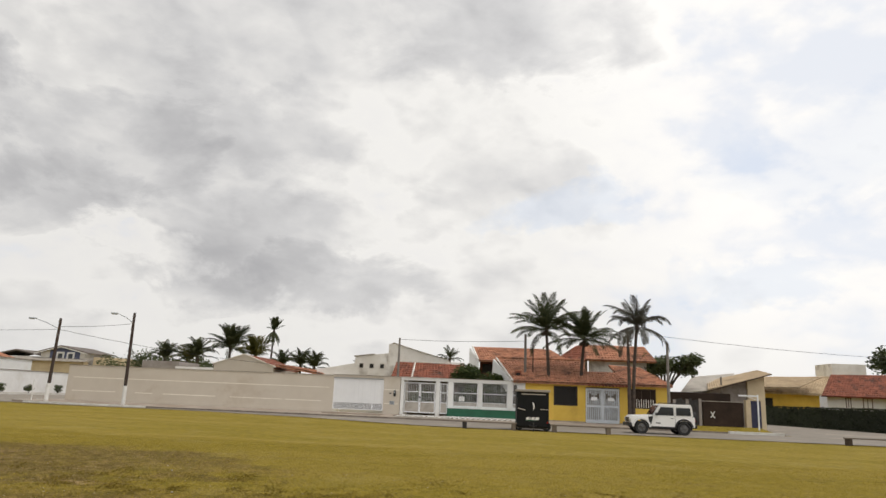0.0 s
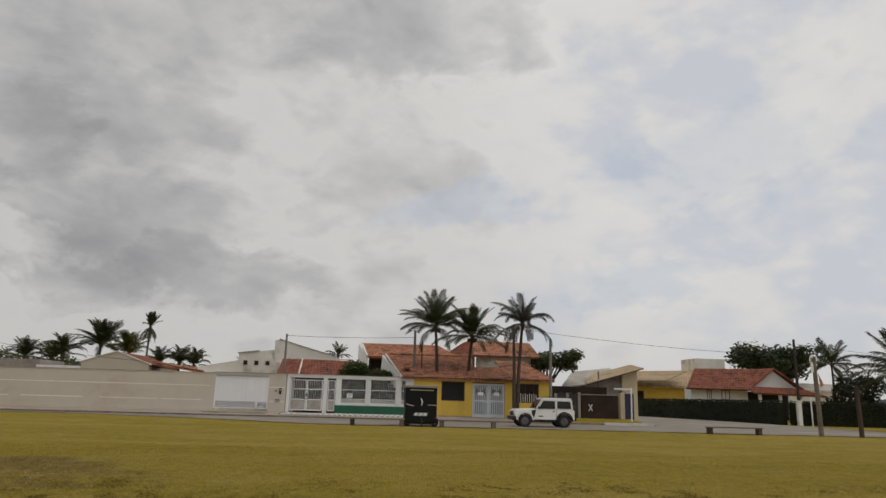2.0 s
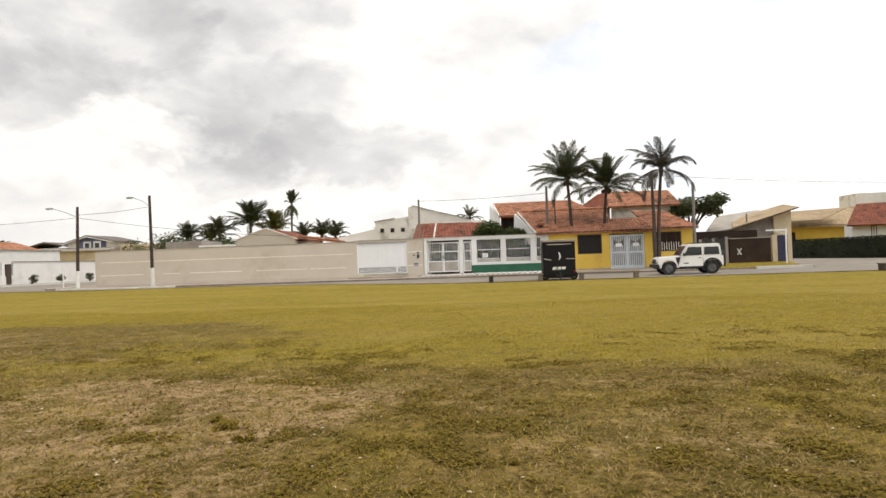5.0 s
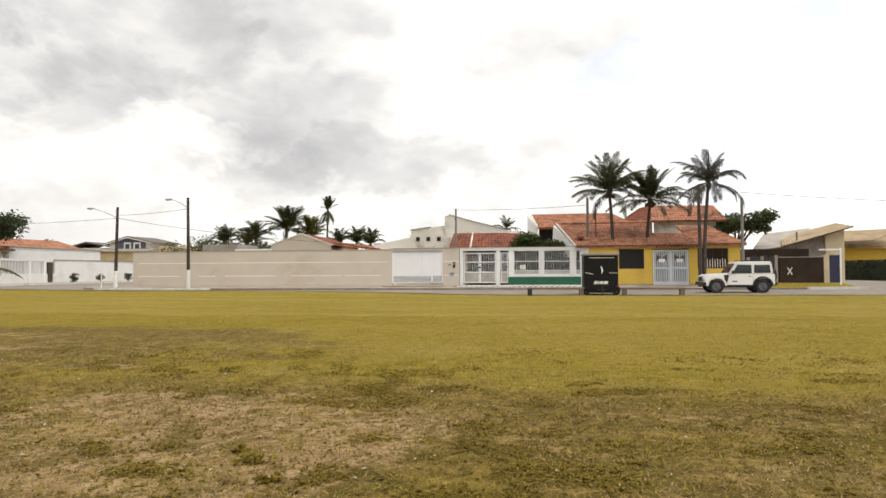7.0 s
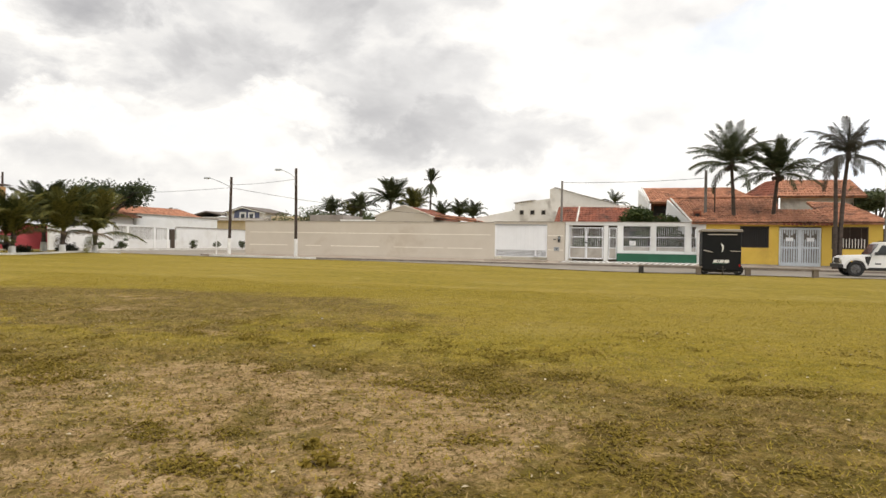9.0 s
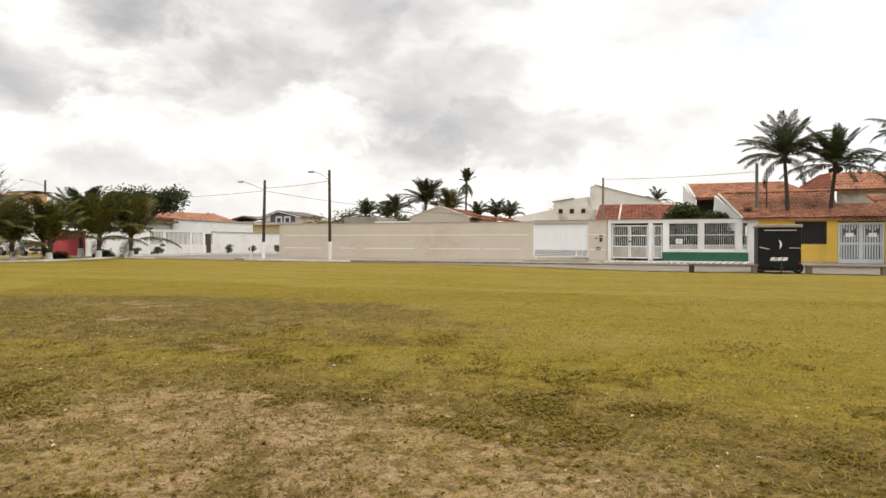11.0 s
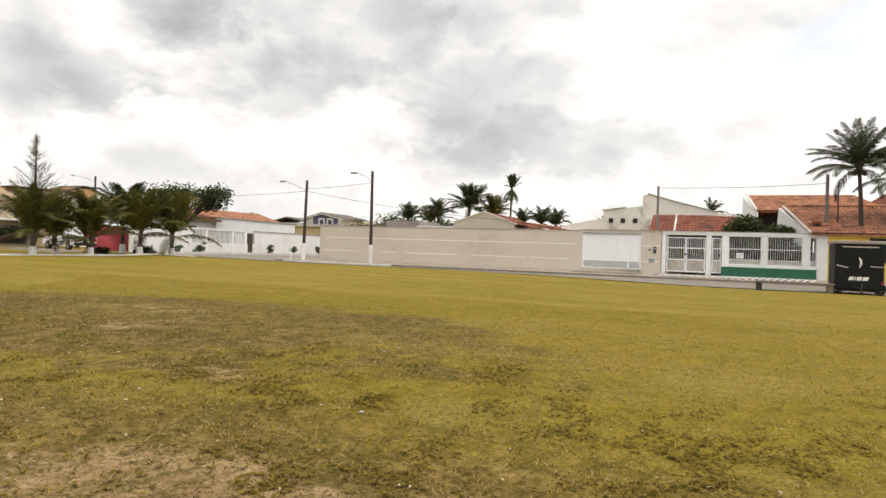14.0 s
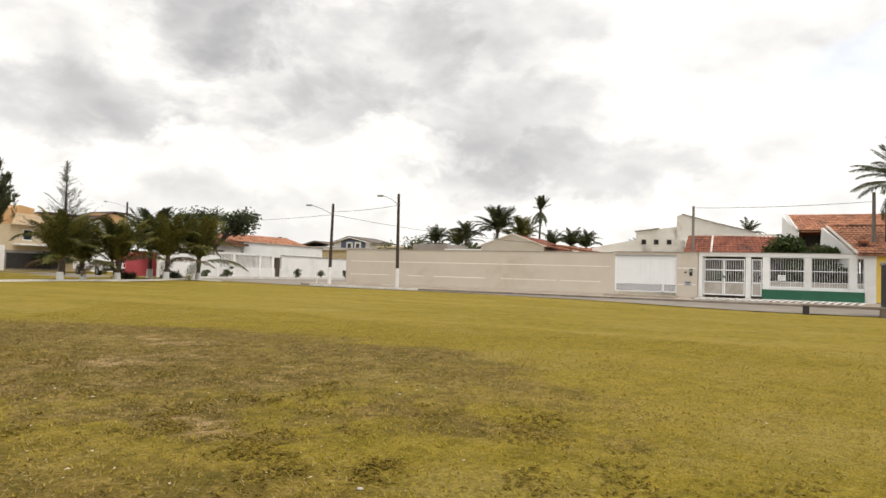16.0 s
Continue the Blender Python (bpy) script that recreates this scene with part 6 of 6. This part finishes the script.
p = thing("palm_spear", (12.45, 48.7, 6.7), "unopened pointed palm spear leaf", "palm leaf")
part("spear", T([(12.45, 48.7, 6.7), (12.47, 48.7, 7.8), (12.49, 48.7, 8.75)], [0.08, 0.06, 0.012], 8), FROND_DRY, p)

# palms behind the beige wall
CURL = (("yup", 12), ("ymid", 12), ("low", 4))
palm(-33.2, 75, 4.3, 2.3, CURL, FROND, "dark palm with arching fronds beyond the wall", 21)
palm(-31.1, 76, 4.1, 2.4, CURL, FROND_YOUNG, "olive palm with dense crown beyond the wall", 22)
palm(-29.5, 75, 4.6, 2.4, CURL, FROND, "dark palm with arching fronds beyond the wall", 23)
palm(-25.9, 75, 5.7, 3.1, (("up", 18), ("yup", 6), ("mid", 13), ("low", 8)), FROND, "coconut palm with broad dark crown beyond the gable", 24)
palm(-23.4, 76, 4.9, 2.7, (("up", 8), ("yup", 10), ("ymid", 9), ("mid", 6)), FROND_YOUNG, "olive palm beside the coconut palm beyond the gable", 25)
palm(-21.3, 75, 7.75, 1.5, (("spire", 16), ("up", 12), ("skirt", 16), ("mid", 3)), FROND, "slender tall palm with narrow tuft beyond the gable", 26, 0.13, (0.1, 0))
palm(-20.0, 75, 3.9, 2.0, CURL, FROND, "dark arching palm in a low row beyond the roofs", 27)
palm(-18.2, 76, 4.1, 2.1, CURL, FROND, "dark arching palm in a low row beyond the roofs", 28)
palm(-16.4, 75, 3.9, 2.0, CURL, FROND, "dark arching palm in a low row beyond the roofs", 29)
palm(-1.75, 75, 5.5, 1.5, (("up", 6), ("mid", 7), ("low", 7)), FROND, "small coconut palm beyond the sloping parapet", 30)
palm(-12.2, 80, 3.7, 1.7, CURL, FROND_DRY, "small greyish palm beyond the roofs", 31)
palm(-65.3, 86.5, 4.9, 1.6, (("arch", 6), ("mid", 5)), FROND, "small palm tuft beyond the white house", 32)

# young coconut palms along the lawn's western kerb
YOUNG = (("up", 13), ("yup", 13), ("ymid", 6), ("low", 3))
palm(-35.0, 33.0, 1.05, 3.0, YOUNG, FROND_YOUNG, "young coconut palm with whitewashed foot and brown lower fronds", 41, 0.15, (0.1, 0), 0.5, dead=0.5)
palm(-36.3, 35.3, 0.9, 2.5, YOUNG, FROND_YOUNG, "small yellowish coconut palm with whitewashed foot", 42, 0.13, (-0.15, 0), 0.5, dead=0.2)
palm(-35.0, 36.6, 1.05, 3.0, YOUNG, FROND_YOUNG, "young coconut palm with two whitewashed stems", 43, 0.15, (0.1, 0), 0.5, dead=0.25)
palm(-35.5, 36.9, 1.0, 2.0, (("up", 4), ("ymid", 6)), FROND_YOUNG, "slanting small coconut stem with whitewashed foot", 44, 0.11, (-0.4, 0), 0.4)
palm(-37.5, 41.0, 1.7, 3.4, (("up", 8), ("yup", 11), ("ymid", 9)), FROND, "dark coconut palm standing behind the row", 45, 0.16, (0, 0), 0.6)
palm(-35.0, 40.2, 1.3, 3.4, YOUNG, FROND_YOUNG, "young coconut palm with full arching crown and whitewashed foot", 46, 0.16, (0.1, 0), 0.5, dead=0.3)
palm(-35.0, 42.9, 1.3, 3.4, YOUNG, FROND_YOUNG, "young coconut palm with full arching crown near the crossing", 47, 0.16, (0, 0), 0.5, dead=0.3)
# palms in the east
palm(53.3, 75, 6.2, 3.3, (("up", 8), ("mid", 8), ("low", 8), ("hang", 3)), FROND, "coconut palm with thin arching crown beyond the hedge", 51, 0.16)
palm(39.8, 48.0, 3.9, 3.6, (("up", 14), ("yup", 8), ("mid", 13), ("low", 11)), FROND, "dense dark coconut palm beside the eastern street", 52, 0.2)
palm(22.5, 84, 5.1, 1.3, (("arch", 6), ("mid", 5)), FROND, "small far palm tuft beyond the sheet roofs", 53)


# ---- broadleaf trees, she-oaks, shrubs ----
def leaf_cloud(centres, n, size, rr, flat=0.6):
    """Many small leaves gathered round limb ends."""
    verts, faces = [], []
    for _ in range(n):
        c, rad = centres[rr.randrange(len(centres))]
        d = Vector((rr.gauss(0, 1), rr.gauss(0, 1), rr.gauss(0, flat)))
        d = d.normalized() * rad * rr.random() ** 0.45
        q = c + Vector((d.x, d.y, d.z * flat))
        u = Vector((rr.gauss(0, 1), rr.gauss(0, 1), rr.gauss(0, 0.5))).normalized()
        w = u.cross(Vector((rr.gauss(0, 1), rr.gauss(0, 1), rr.gauss(0, 1)))).normalized()
        s = size * rr.uniform(0.6, 1.3)
        k = len(verts)
        verts += [tuple(q - u * s), tuple(q + w * s * 0.45), tuple(q + u * s), tuple(q - w * s * 0.45)]
        faces.append((k, k + 1, k + 2, k + 3))
    return verts, faces


def mesh_part(name, verts, faces, material, parent, label=""):
    me = bpy.data.meshes.new(name)
    o = ORIGIN[parent]
    me.from_pydata([(v[0] - o.x, v[1] - o.y, v[2] - o.z) for v in verts], [], faces)
    me.materials.append(material)
    ob = new(name, me)
    ob.parent = parent
    ORIGIN[ob] = o
    return tagged(ob, label)


def broad_tree(x, y, h, rx, ry, rz, leaf, label, seed, n=6000, size=0.16, layers=3, trunk_r=0.22):
    rr = random.Random(seed)
    z0 = gz(x, y)
    t = thing("tree", (x, y, z0), label, "tree")
    fork = Vector((x, y, z0 + (h - z0) * 0.45))
    part("trunk", T([(x, y, z0 - 0.2), (x + 0.1, y, z0 + (h - z0) * 0.25), tuple(fork)], [trunk_r * 1.3, trunk_r, trunk_r * 0.8], 10), BARK, t)
    centres = []
    for k in range(13):
        a, lay = rr.uniform(0, 6.28), k % layers
        q = rr.uniform(0.45, 1.0)
        e = Vector((x + rx * q * math.cos(a), y + ry * q * math.sin(a), h - rz * (0.25 + 1.5 * lay / layers) * rr.uniform(0.8, 1.1)))
        mid = fork.lerp(e, 0.5) + Vector((0, 0, 0.25))
        part("limb", T([tuple(fork), tuple(mid), tuple(e)], [trunk_r * 0.5, trunk_r * 0.28, trunk_r * 0.08], 6), BARK, t)
        centres.append((e, rx * rr.uniform(0.28, 0.46)))
        centres.append((mid.lerp(e, 0.6) + Vector((rr.uniform(-0.4, 0.4), rr.uniform(-0.4, 0.4), 0.1)), rx * rr.uniform(0.22, 0.36)))
    centres.append((Vector((x, y, h - rz * 0.5)), rx * 0.45))
    mesh_part("crown", *leaf_cloud(centres, n, size, rr), leaf, t)
    return t


broad_tree(16.6, 58.5, 5.4, 2.5, 2.0, 1.0, LEAF, "spreading dark almond tree beyond the yellow house", 61, 5200, 0.15)
broad_tree(56.4, 92.0, 9.6, 5.2, 4.0, 2.0, LEAF, "large dark tree beyond the red tile cottage", 62, 7000, 0.24)
broad_tree(59.0, 97.0, 9.0, 4.8, 3.5, 2.2, LEAF, "dark rounded tree behind the hedge", 63, 5000, 0.24)
broad_tree(-45.6, 54.8, 6.0, 4.2, 3.6, 1.2, LEAF, "wide flat-topped almond tree over the white house", 64, 6500, 0.15)


def bush(x, y, z0, w, d, hgt, leaf, label, seed, n=900, size=0.10, name="shrub", lo=0.30, puff=0.26):
    rr = random.Random(seed)
    b = thing(name, (x, y, z0), label, "shrub")
    for k in range(5):
        a = rr.uniform(0, 6.28)
        part("stem", T([(x, y, z0 - 0.05), (x + 0.3 * w * math.cos(a), y + 0.3 * d * math.sin(a), z0 + hgt * 0.7)], [0.03 * min(1, w), 0.01 * min(1, w)], 5), BARK, b)
    cs = [(Vector((x + rr.uniform(-0.36, 0.36) * w, y + rr.uniform(-0.36, 0.36) * d, z0 + hgt * rr.uniform(lo, 0.85))), puff * max(w, hgt * 0.8) * rr.uniform(0.6, 1.0)) for _ in range(11)]
    mesh_part("foliage", *leaf_cloud(cs, n, size, rr, 0.8), leaf, b)
    return b


bush(1.75, 52.6, 1.5, 4.0, 1.4, 2.7, LEAF_LIGHT, "broad green garden tree behind the white fence", 71, 3600, 0.13)
bush(3.2, 52.4, 1.2, 2.0, 1.2, 2.0, LEAF_LIGHT, "leafy green shrub behind the white fence", 72, 2000, 0.12)
bush(1.0, 51.5, 0.3, 1.7, 1.0, 2.1, LEAF, "dark garden shrub behind the barred panel", 66, 1500, 0.10, puff=0.34)
bush(3.0, 51.6, 0.3, 1.9, 1.0, 2.2, LEAF, "dark garden shrub behind the barred panel", 67, 1700, 0.10, puff=0.34)
bush(-2.3, 52.4, 0.2, 2.2, 1.0, 2.1, LEAF_LIGHT, "green garden shrub behind the white gate", 68, 1200, 0.10)
bush(-43.5, 86, 0.2, 9.0, 3.0, 5.4, LEAF, "dark garden foliage far up the side street", 69, 2200, 0.2)
bush(0.4, 56.0, 1.5, 1.6, 1.4, 2.4, LEAF, "dark green shrub beside the red roof", 73, 1500, 0.12)
for k, (yy, hh) in enumerate(((62.0, 0.95), (66.0, 0.9), (70.4, 0.95))):
    bush(-41.9, yy, gz(-42, yy) + 0.1, 0.7, 0.7, hh, LEAF, "small clipped shrub on the pavement below the white wall", 74 + k, 1500, 0.045, lo=0.18, puff=0.40)
bush(-41.9, 52.6, gz(-42, 52), 0.9, 0.8, 1.15, LEAF, "spiky green shrub before the barred wall", 80, 1300, 0.055, lo=0.18, puff=0.38)
bush(-41.9, 50.2, gz(-42, 50), 0.8, 0.8, 0.7, LEAF_LIGHT, "low green shrub before the barred wall", 81, 500, 0.08, lo=0.12)
bush(-36.0, 41.4, gz(-36, 41), 1.6, 0.8, 0.5, HEDGE, "low dark shrub between the palms", 82, 700, 0.08, lo=0.12)
bush(-36.2, 38.2, gz(-36, 38), 1.8, 0.9, 0.45, HEDGE, "low dark shrub between the palms", 83, 700, 0.08, lo=0.12)
bush(-24.5, 66, 0.2, 5.0, 3.0, 3.6, LEAF, "dark garden foliage beyond the beige wall", 85, 2000, 0.16)
bush(-35.5, 84, 0.2, 9.0, 3.0, 5.0, LEAF, "dark garden foliage far up the street", 86, 2500, 0.2)
bush(-58.5, 48.0, 0.4, 3.0, 2.0, 2.2, LEAF, "dark garden shrub before the cream house", 87, 1400, 0.14)


def she_oak(x, y, h, w, label, seed, n_br, dense, leaders=1, wide=0.011):
    """Casuarina: one or several straight leaders with upswept thin branches and needle sprays, each ending in a thin spire."""
    rr = random.Random(seed)
    z0 = gz(x, y)
    t = thing("she_oak", (x, y, z0), label, "tree")
    part("trunk", T([(x, y, z0 - 0.2), (x + 0.05, y, z0 + (h - z0) * 0.5), (x, y, h - 0.3)], [0.2, 0.11, 0.015], 9), BARK, t)
    stems = [(Vector((x, y, z0 + (1.0 if leaders == 1 else 1.9))), Vector((x, y, h)), 1.0)]
    for k in range(leaders - 1):
        a, q = 2.4 * k + rr.uniform(-0.4, 0.4), w * rr.uniform(0.35, 0.85)
        foot = Vector((x, y, z0 + (h - z0) * rr.uniform(0.22, 0.36)))
        top = Vector((x + q * math.cos(a), y + q * math.sin(a), z0 + (h - z0) * rr.uniform(0.66, 0.95)))
        part("limb", T([tuple(foot), tuple(foot.lerp(top, 0.5) + Vector((0.12 * math.cos(a), 0.12 * math.sin(a), -0.15))), tuple(top)], [0.09, 0.05, 0.01], 6), BARK, t)
        stems.append((foot, top, 0.75))
    verts, faces = [], []

    def spray(q, d, L, wid):
        sd = d.cross(Vector((rr.gauss(0, 1), rr.gauss(0, 1), rr.gauss(0, 1)))).normalized() * wid
        m = q + d * L * 0.6
        f = m + (d + Vector((0, 0, -0.35))).normalized() * L * 0.5
        i = len(verts)
        verts.extend((tuple(q - sd), tuple(q + sd), tuple(m + sd), tuple(f), tuple(m - sd)))
        faces.append((i, i + 1, i + 2, i + 3, i + 4))

    for k in range(n_br):
        foot, top, size = stems[k % len(stems)]
        s = rr.random() ** (1.15 if leaders == 1 else 0.9)
        b0 = foot.lerp(top, 0.04 + 0.94 * s)
        a = rr.uniform(0, 6.28)
        taper = (1.0 - s) ** 0.85 if leaders == 1 else (0.95 - 0.88 * s)
        ln = max(0.12, w * size * (0.72 if leaders > 1 else 1.0) * taper * rr.uniform(0.45, 1.1))
        e = b0 + Vector((math.cos(a) * ln, math.sin(a) * ln, ln * (rr.uniform(0.45, 1.0) if leaders == 1 else rr.uniform(0.7, 1.9))))
        part("branch", T([tuple(b0), tuple(b0.lerp(e, 0.5) - Vector((0, 0, 0.06 * ln))), tuple(e)], [0.02, 0.013, 0.004], 4), BARK, t)
        for _ in range(max(4, int(dense * (0.35 + 0.65 * ln / w)))):
            q = b0.lerp(e, rr.uniform(0.12, 1.02)) + Vector((rr.gauss(0, 0.05), rr.gauss(0, 0.05), rr.gauss(0, 0.05)))
            d = Vector((math.cos(a) * 0.55 + rr.gauss(0, 0.4), math.sin(a) * 0.55 + rr.gauss(0, 0.4), rr.uniform(0.3, 1.2))).normalized()
            spray(q, d, rr.uniform(0.18, 0.46) * (1.05 - 0.45 * s), wide)
    for foot, top, size in stems:
        for _ in range(60):
            drop = rr.uniform(0.0, 1.4)
            spray(top - Vector((rr.gauss(0, 0.03 + 0.05 * drop), rr.gauss(0, 0.03 + 0.05 * drop), drop)), Vector((rr.gauss(0, 0.25), rr.gauss(0, 0.25), 1)).normalized(), rr.uniform(0.15, 0.3), wide)
    mesh_part("crown", verts, faces, NEEDLE, t)
    return t


she_oak(-44.5, 39.5, 8.2, 2.5, "slim pale she-oak standing above the palms", 91, 200, 15, wide=0.009)
she_oak(-43.5, 31.4, 7.9, 3.9, "dense dark she-oak with several spires beside the driveway", 92, 300, 300, 10, 0.016)
she_oak(-44.8, 33.8, 7.7, 3.2, "dense dark she-oak with several spires in a clump", 93, 240, 260, 8, 0.016)
she_oak(-42.5, 29.0, 8.2, 3.8, "dense dark she-oak with several spires in a clump", 95, 280, 280, 9, 0.016)


def hedge(pts, hgt, depth, label, seed):
    """A clipped hedge along a line of points: an uneven leafy shell over a dark core."""
    rr = random.Random(seed)
    h = thing("hedge", (*pts[0], gz(*pts[0])), label, "hedge")
    core = bmesh.new()
    verts, faces = [], []
    for (xa, ya), (xb, yb) in zip(pts, pts[1:]):
        ln = math.hypot(xb - xa, yb - ya)
        nx, ny = -(yb - ya) / ln, (xb - xa) / ln
        za, zb = gz(xa, ya), gz(xb, yb)
        c = 0.4 * depth
        prism(core, [(xa - nx * c, ya - ny * c, za - 0.1), (xa + nx * c, ya + ny * c, za - 0.1), (xa + nx * c, ya + ny * c, za + hgt - 0.1), (xa - nx * c, ya - ny * c, za + hgt - 0.1)], (xb - xa, yb - ya, zb - za))
        for _ in range(int(ln * 210)):
            s, v = rr.random(), rr.random()
            face = rr.random()
            o = depth * 0.5 * (1 if face < 0.25 else -1) if face < 0.75 else rr.uniform(-0.5, 0.5) * depth
            zz = hgt * v if face < 0.75 else hgt
            q = Vector((xa + (xb - xa) * s + nx * o, ya + (yb - ya) * s + ny * o, za + (zb - za) * s + zz + 0.08 * noise.noise(Vector((s * ln, v * 3, seed))) + rr.gauss(0, 0.03)))
            u = Vector((rr.gauss(0, 1), rr.gauss(0, 1), rr.gauss(0, 1))).normalized()
            w = u.cross(Vector((rr.gauss(0, 1), rr.gauss(0, 1), rr.gauss(0, 1)))).normalized()
            sz = rr.uniform(0.07, 0.14)
            k = len(verts)
            verts += [tuple(q - u * sz), tuple(q + w * sz * 0.5), tuple(q + u * sz), tuple(q - w * sz * 0.5)]
            faces.append((k, k + 1, k + 2, k + 3))
    part("core", core, HEDGE, h)
    mesh_part("foliage", verts, faces, HEDGE, h)
    return h


hedge([(38.4, 61.0), (36.0, 74.0), (34.0, 86.0)], 2.0, 1.2, "dark clipped hedge along the cross street", 101)
hedge([(39.3, 60.9), (52.0, 59.3), (70.0, 58.0)], 2.0, 1.4, "dark overgrown hedge along the eastern street", 102)
for k, (xx, yy) in enumerate(((47.0, 63.0), (52.0, 62.0), (58.0, 61.5))):
    bush(xx, yy, gz(45, 60), 6.0, 2.8, 5.0 - 0.3 * k, HEDGE, "dark garden shrub behind the hedge", 103 + k, 4200, 0.17)


# ---- turf, weeds and fallen leaves close by ----
def cluster(x, y, sc, off):
    return noise.noise(Vector((x * sc, y * sc, off)))


def worn_at(x, y):
    near = min(0.55, 3.32 - 0.26 * y)
    patch = min(0.46, 0.95 - (0.165 * x + 1.07) ** 2 - (0.29 * y - 4.35) ** 2)
    return max(near, patch, -0.25) + 0.9 * cluster(x, y, 0.9, 1.0)


def scatter(name, count, y1, power, shape, material, label, seed, keep):
    """Strew small leaves over the walked part of the lawn, thinning with distance, as one mesh."""
    rs = np.random.RandomState(seed)
    y = 5.2 + (y1 - 5.2) * rs.rand(count) ** power
    x = 1.4 + (2 * rs.rand(count) - 1) * (3.6 + 0.72 * (y - 3.0))
    odds = rs.rand(count)
    ok = np.array([odds[i] < keep(x[i], y[i]) for i in range(count)])
    x, y = x[ok], y[ok]
    z = np.array([ground_z(a, b) for a, b in zip(x, y)])
    v, per = shape(rs, x, y, z)
    me = bpy.data.meshes.new(name)
    n = len(v) // per
    me.vertices.add(len(v))
    me.vertices.foreach_set("co", v.astype(np.float32).ravel())
    me.loops.add(len(v))
    me.loops.foreach_set("vertex_index", np.arange(len(v), dtype=np.int32))
    me.polygons.add(n)
    me.polygons.foreach_set("loop_start", np.arange(0, len(v), per, dtype=np.int32))
    me.update(calc_edges=True)
    me.materials.append(material)
    return tagged(new(name, me), label, "grass", kind="stuff")


def blade_shape(rs, x, y, z):
    n = len(x)
    a, ln = rs.rand(n) * 6.283, rs.uniform(0.018, 0.046, n)
    w = rs.uniform(0.0022, 0.0045, n) * (1 + 0.035 * y)
    ca, sa, rise = np.cos(a), np.sin(a), ln * rs.uniform(0.15, 0.62, n)
    p0 = np.stack([x - sa * w, y + ca * w, z - 0.002], 1)
    p1 = np.stack([x + sa * w, y - ca * w, z - 0.002], 1)
    p2 = np.stack([x + ca * ln, y + sa * ln, z + rise], 1)
    return np.stack([p0, p1, p2], 1).reshape(-1, 3), 3


def weed_shape(rs, x, y, z):
    out = []
    for i in range(4):
        n = len(x)
        a, ln = rs.rand(n) * 6.283, rs.uniform(0.012, 0.034, n)
        ca, sa, w, hg = np.cos(a), np.sin(a), ln * 0.34, rs.uniform(0.004, 0.022, n)
        out.append(np.stack([np.stack([x, y, z + 0.006], 1),
                             np.stack([x + ca * ln * 0.55 - sa * w, y + sa * ln * 0.55 + ca * w, z + hg], 1),
                             np.stack([x + ca * ln, y + sa * ln, z + hg * 0.8], 1),
                             np.stack([x + ca * ln * 0.55 + sa * w, y + sa * ln * 0.55 - ca * w, z + hg], 1)], 1))
    return np.concatenate(out, 0).reshape(-1, 3), 4


def leaf_shape(rs, x, y, z):
    n = len(x)
    a, ln = rs.rand(n) * 6.283, rs.uniform(0.008, 0.022, n)
    ca, sa, w, t = np.cos(a), np.sin(a), ln * 0.4, rs.uniform(0.0, 0.006, n)
    return np.stack([np.stack([x - ca * ln, y - sa * ln, z + 0.012], 1), np.stack([x - sa * w, y + ca * w, z + 0.018 + t], 1),
                     np.stack([x + ca * ln, y + sa * ln, z + 0.014], 1), np.stack([x + sa * w, y - ca * w, z + 0.016], 1)], 1).reshape(-1, 3), 4


def weedy(x, y):
    thick = max(0.0, 1.0 - ((x - 2.3) / 1.9) ** 2 - ((y - 11.6) / 0.9) ** 2, 1.0 - ((x - 0.4) / 1.2) ** 2 - ((y - 12.4) / 0.7) ** 2)
    return 0.8 * cluster(x, y, 0.75, 7.0) + 0.9 * cluster(x, y, 2.4, 3.0) + 0.22 * thick


scatter("grass", 420000, 22, 1.3, blade_shape, GRASS, "short mown green-gold grass blades", 201, lambda x, y: min(1, max(0.07, 0.80 - worn_at(x, y))))
scatter("dry_grass", 420000, 19, 1.3, blade_shape, STRAW, "dry straw-coloured grass blades", 202, lambda x, y: min(1, max(0.0, 0.12 + worn_at(x, y))))
scatter("weeds", 240000, 15.5, 1.2, weed_shape, WEED, "clumps of small broad-leaved weeds in the turf", 203, lambda x, y: min(1, max(0.05 if y < 11.5 else 0.0, min(1.0, (15.5 - y) / 4.5) * 2.4 * (weedy(x, y) - 0.16))))
scatter("fallen_leaves", 3600, 15, 1.3, leaf_shape, DRY_LEAF, "small pale fallen leaves on the lawn", 204, lambda x, y: 0.5)
for k, (xx, yy, ss) in enumerate(((0.51, 8.73, 0.16), (0.32, 8.98, 0.12), (0.79, 8.41, 0.14))):
    bush(xx, yy, ground_z(xx, yy) - 0.01, ss, ss, ss * 0.4, WEED, "small tuft of weeds on the worn lawn", 210 + k, 160, 0.020, "weed_tuft", lo=0.1)
for xx, yy in ((-2.42, 14.33), (-1.32, 12.06)):
    st = thing("pale_stone", (xx, yy, ground_z(xx, yy)), "small pale stone on the lawn", "stone")
    bm = bmesh.new()
    bmesh.ops.create_icosphere(bm, subdivisions=2, radius=0.013)
    for v in bm.verts:
        v.co = Vector((xx, yy, ground_z(xx, yy) + 0.007)) + Vector((v.co.x * 1.3, v.co.y, v.co.z * 0.6)) * (1 + 0.25 * noise.noise(v.co * 40 + Vector((xx, 0, 0))))
    part("stone", bm, PEBBLE, st, smooth=True)
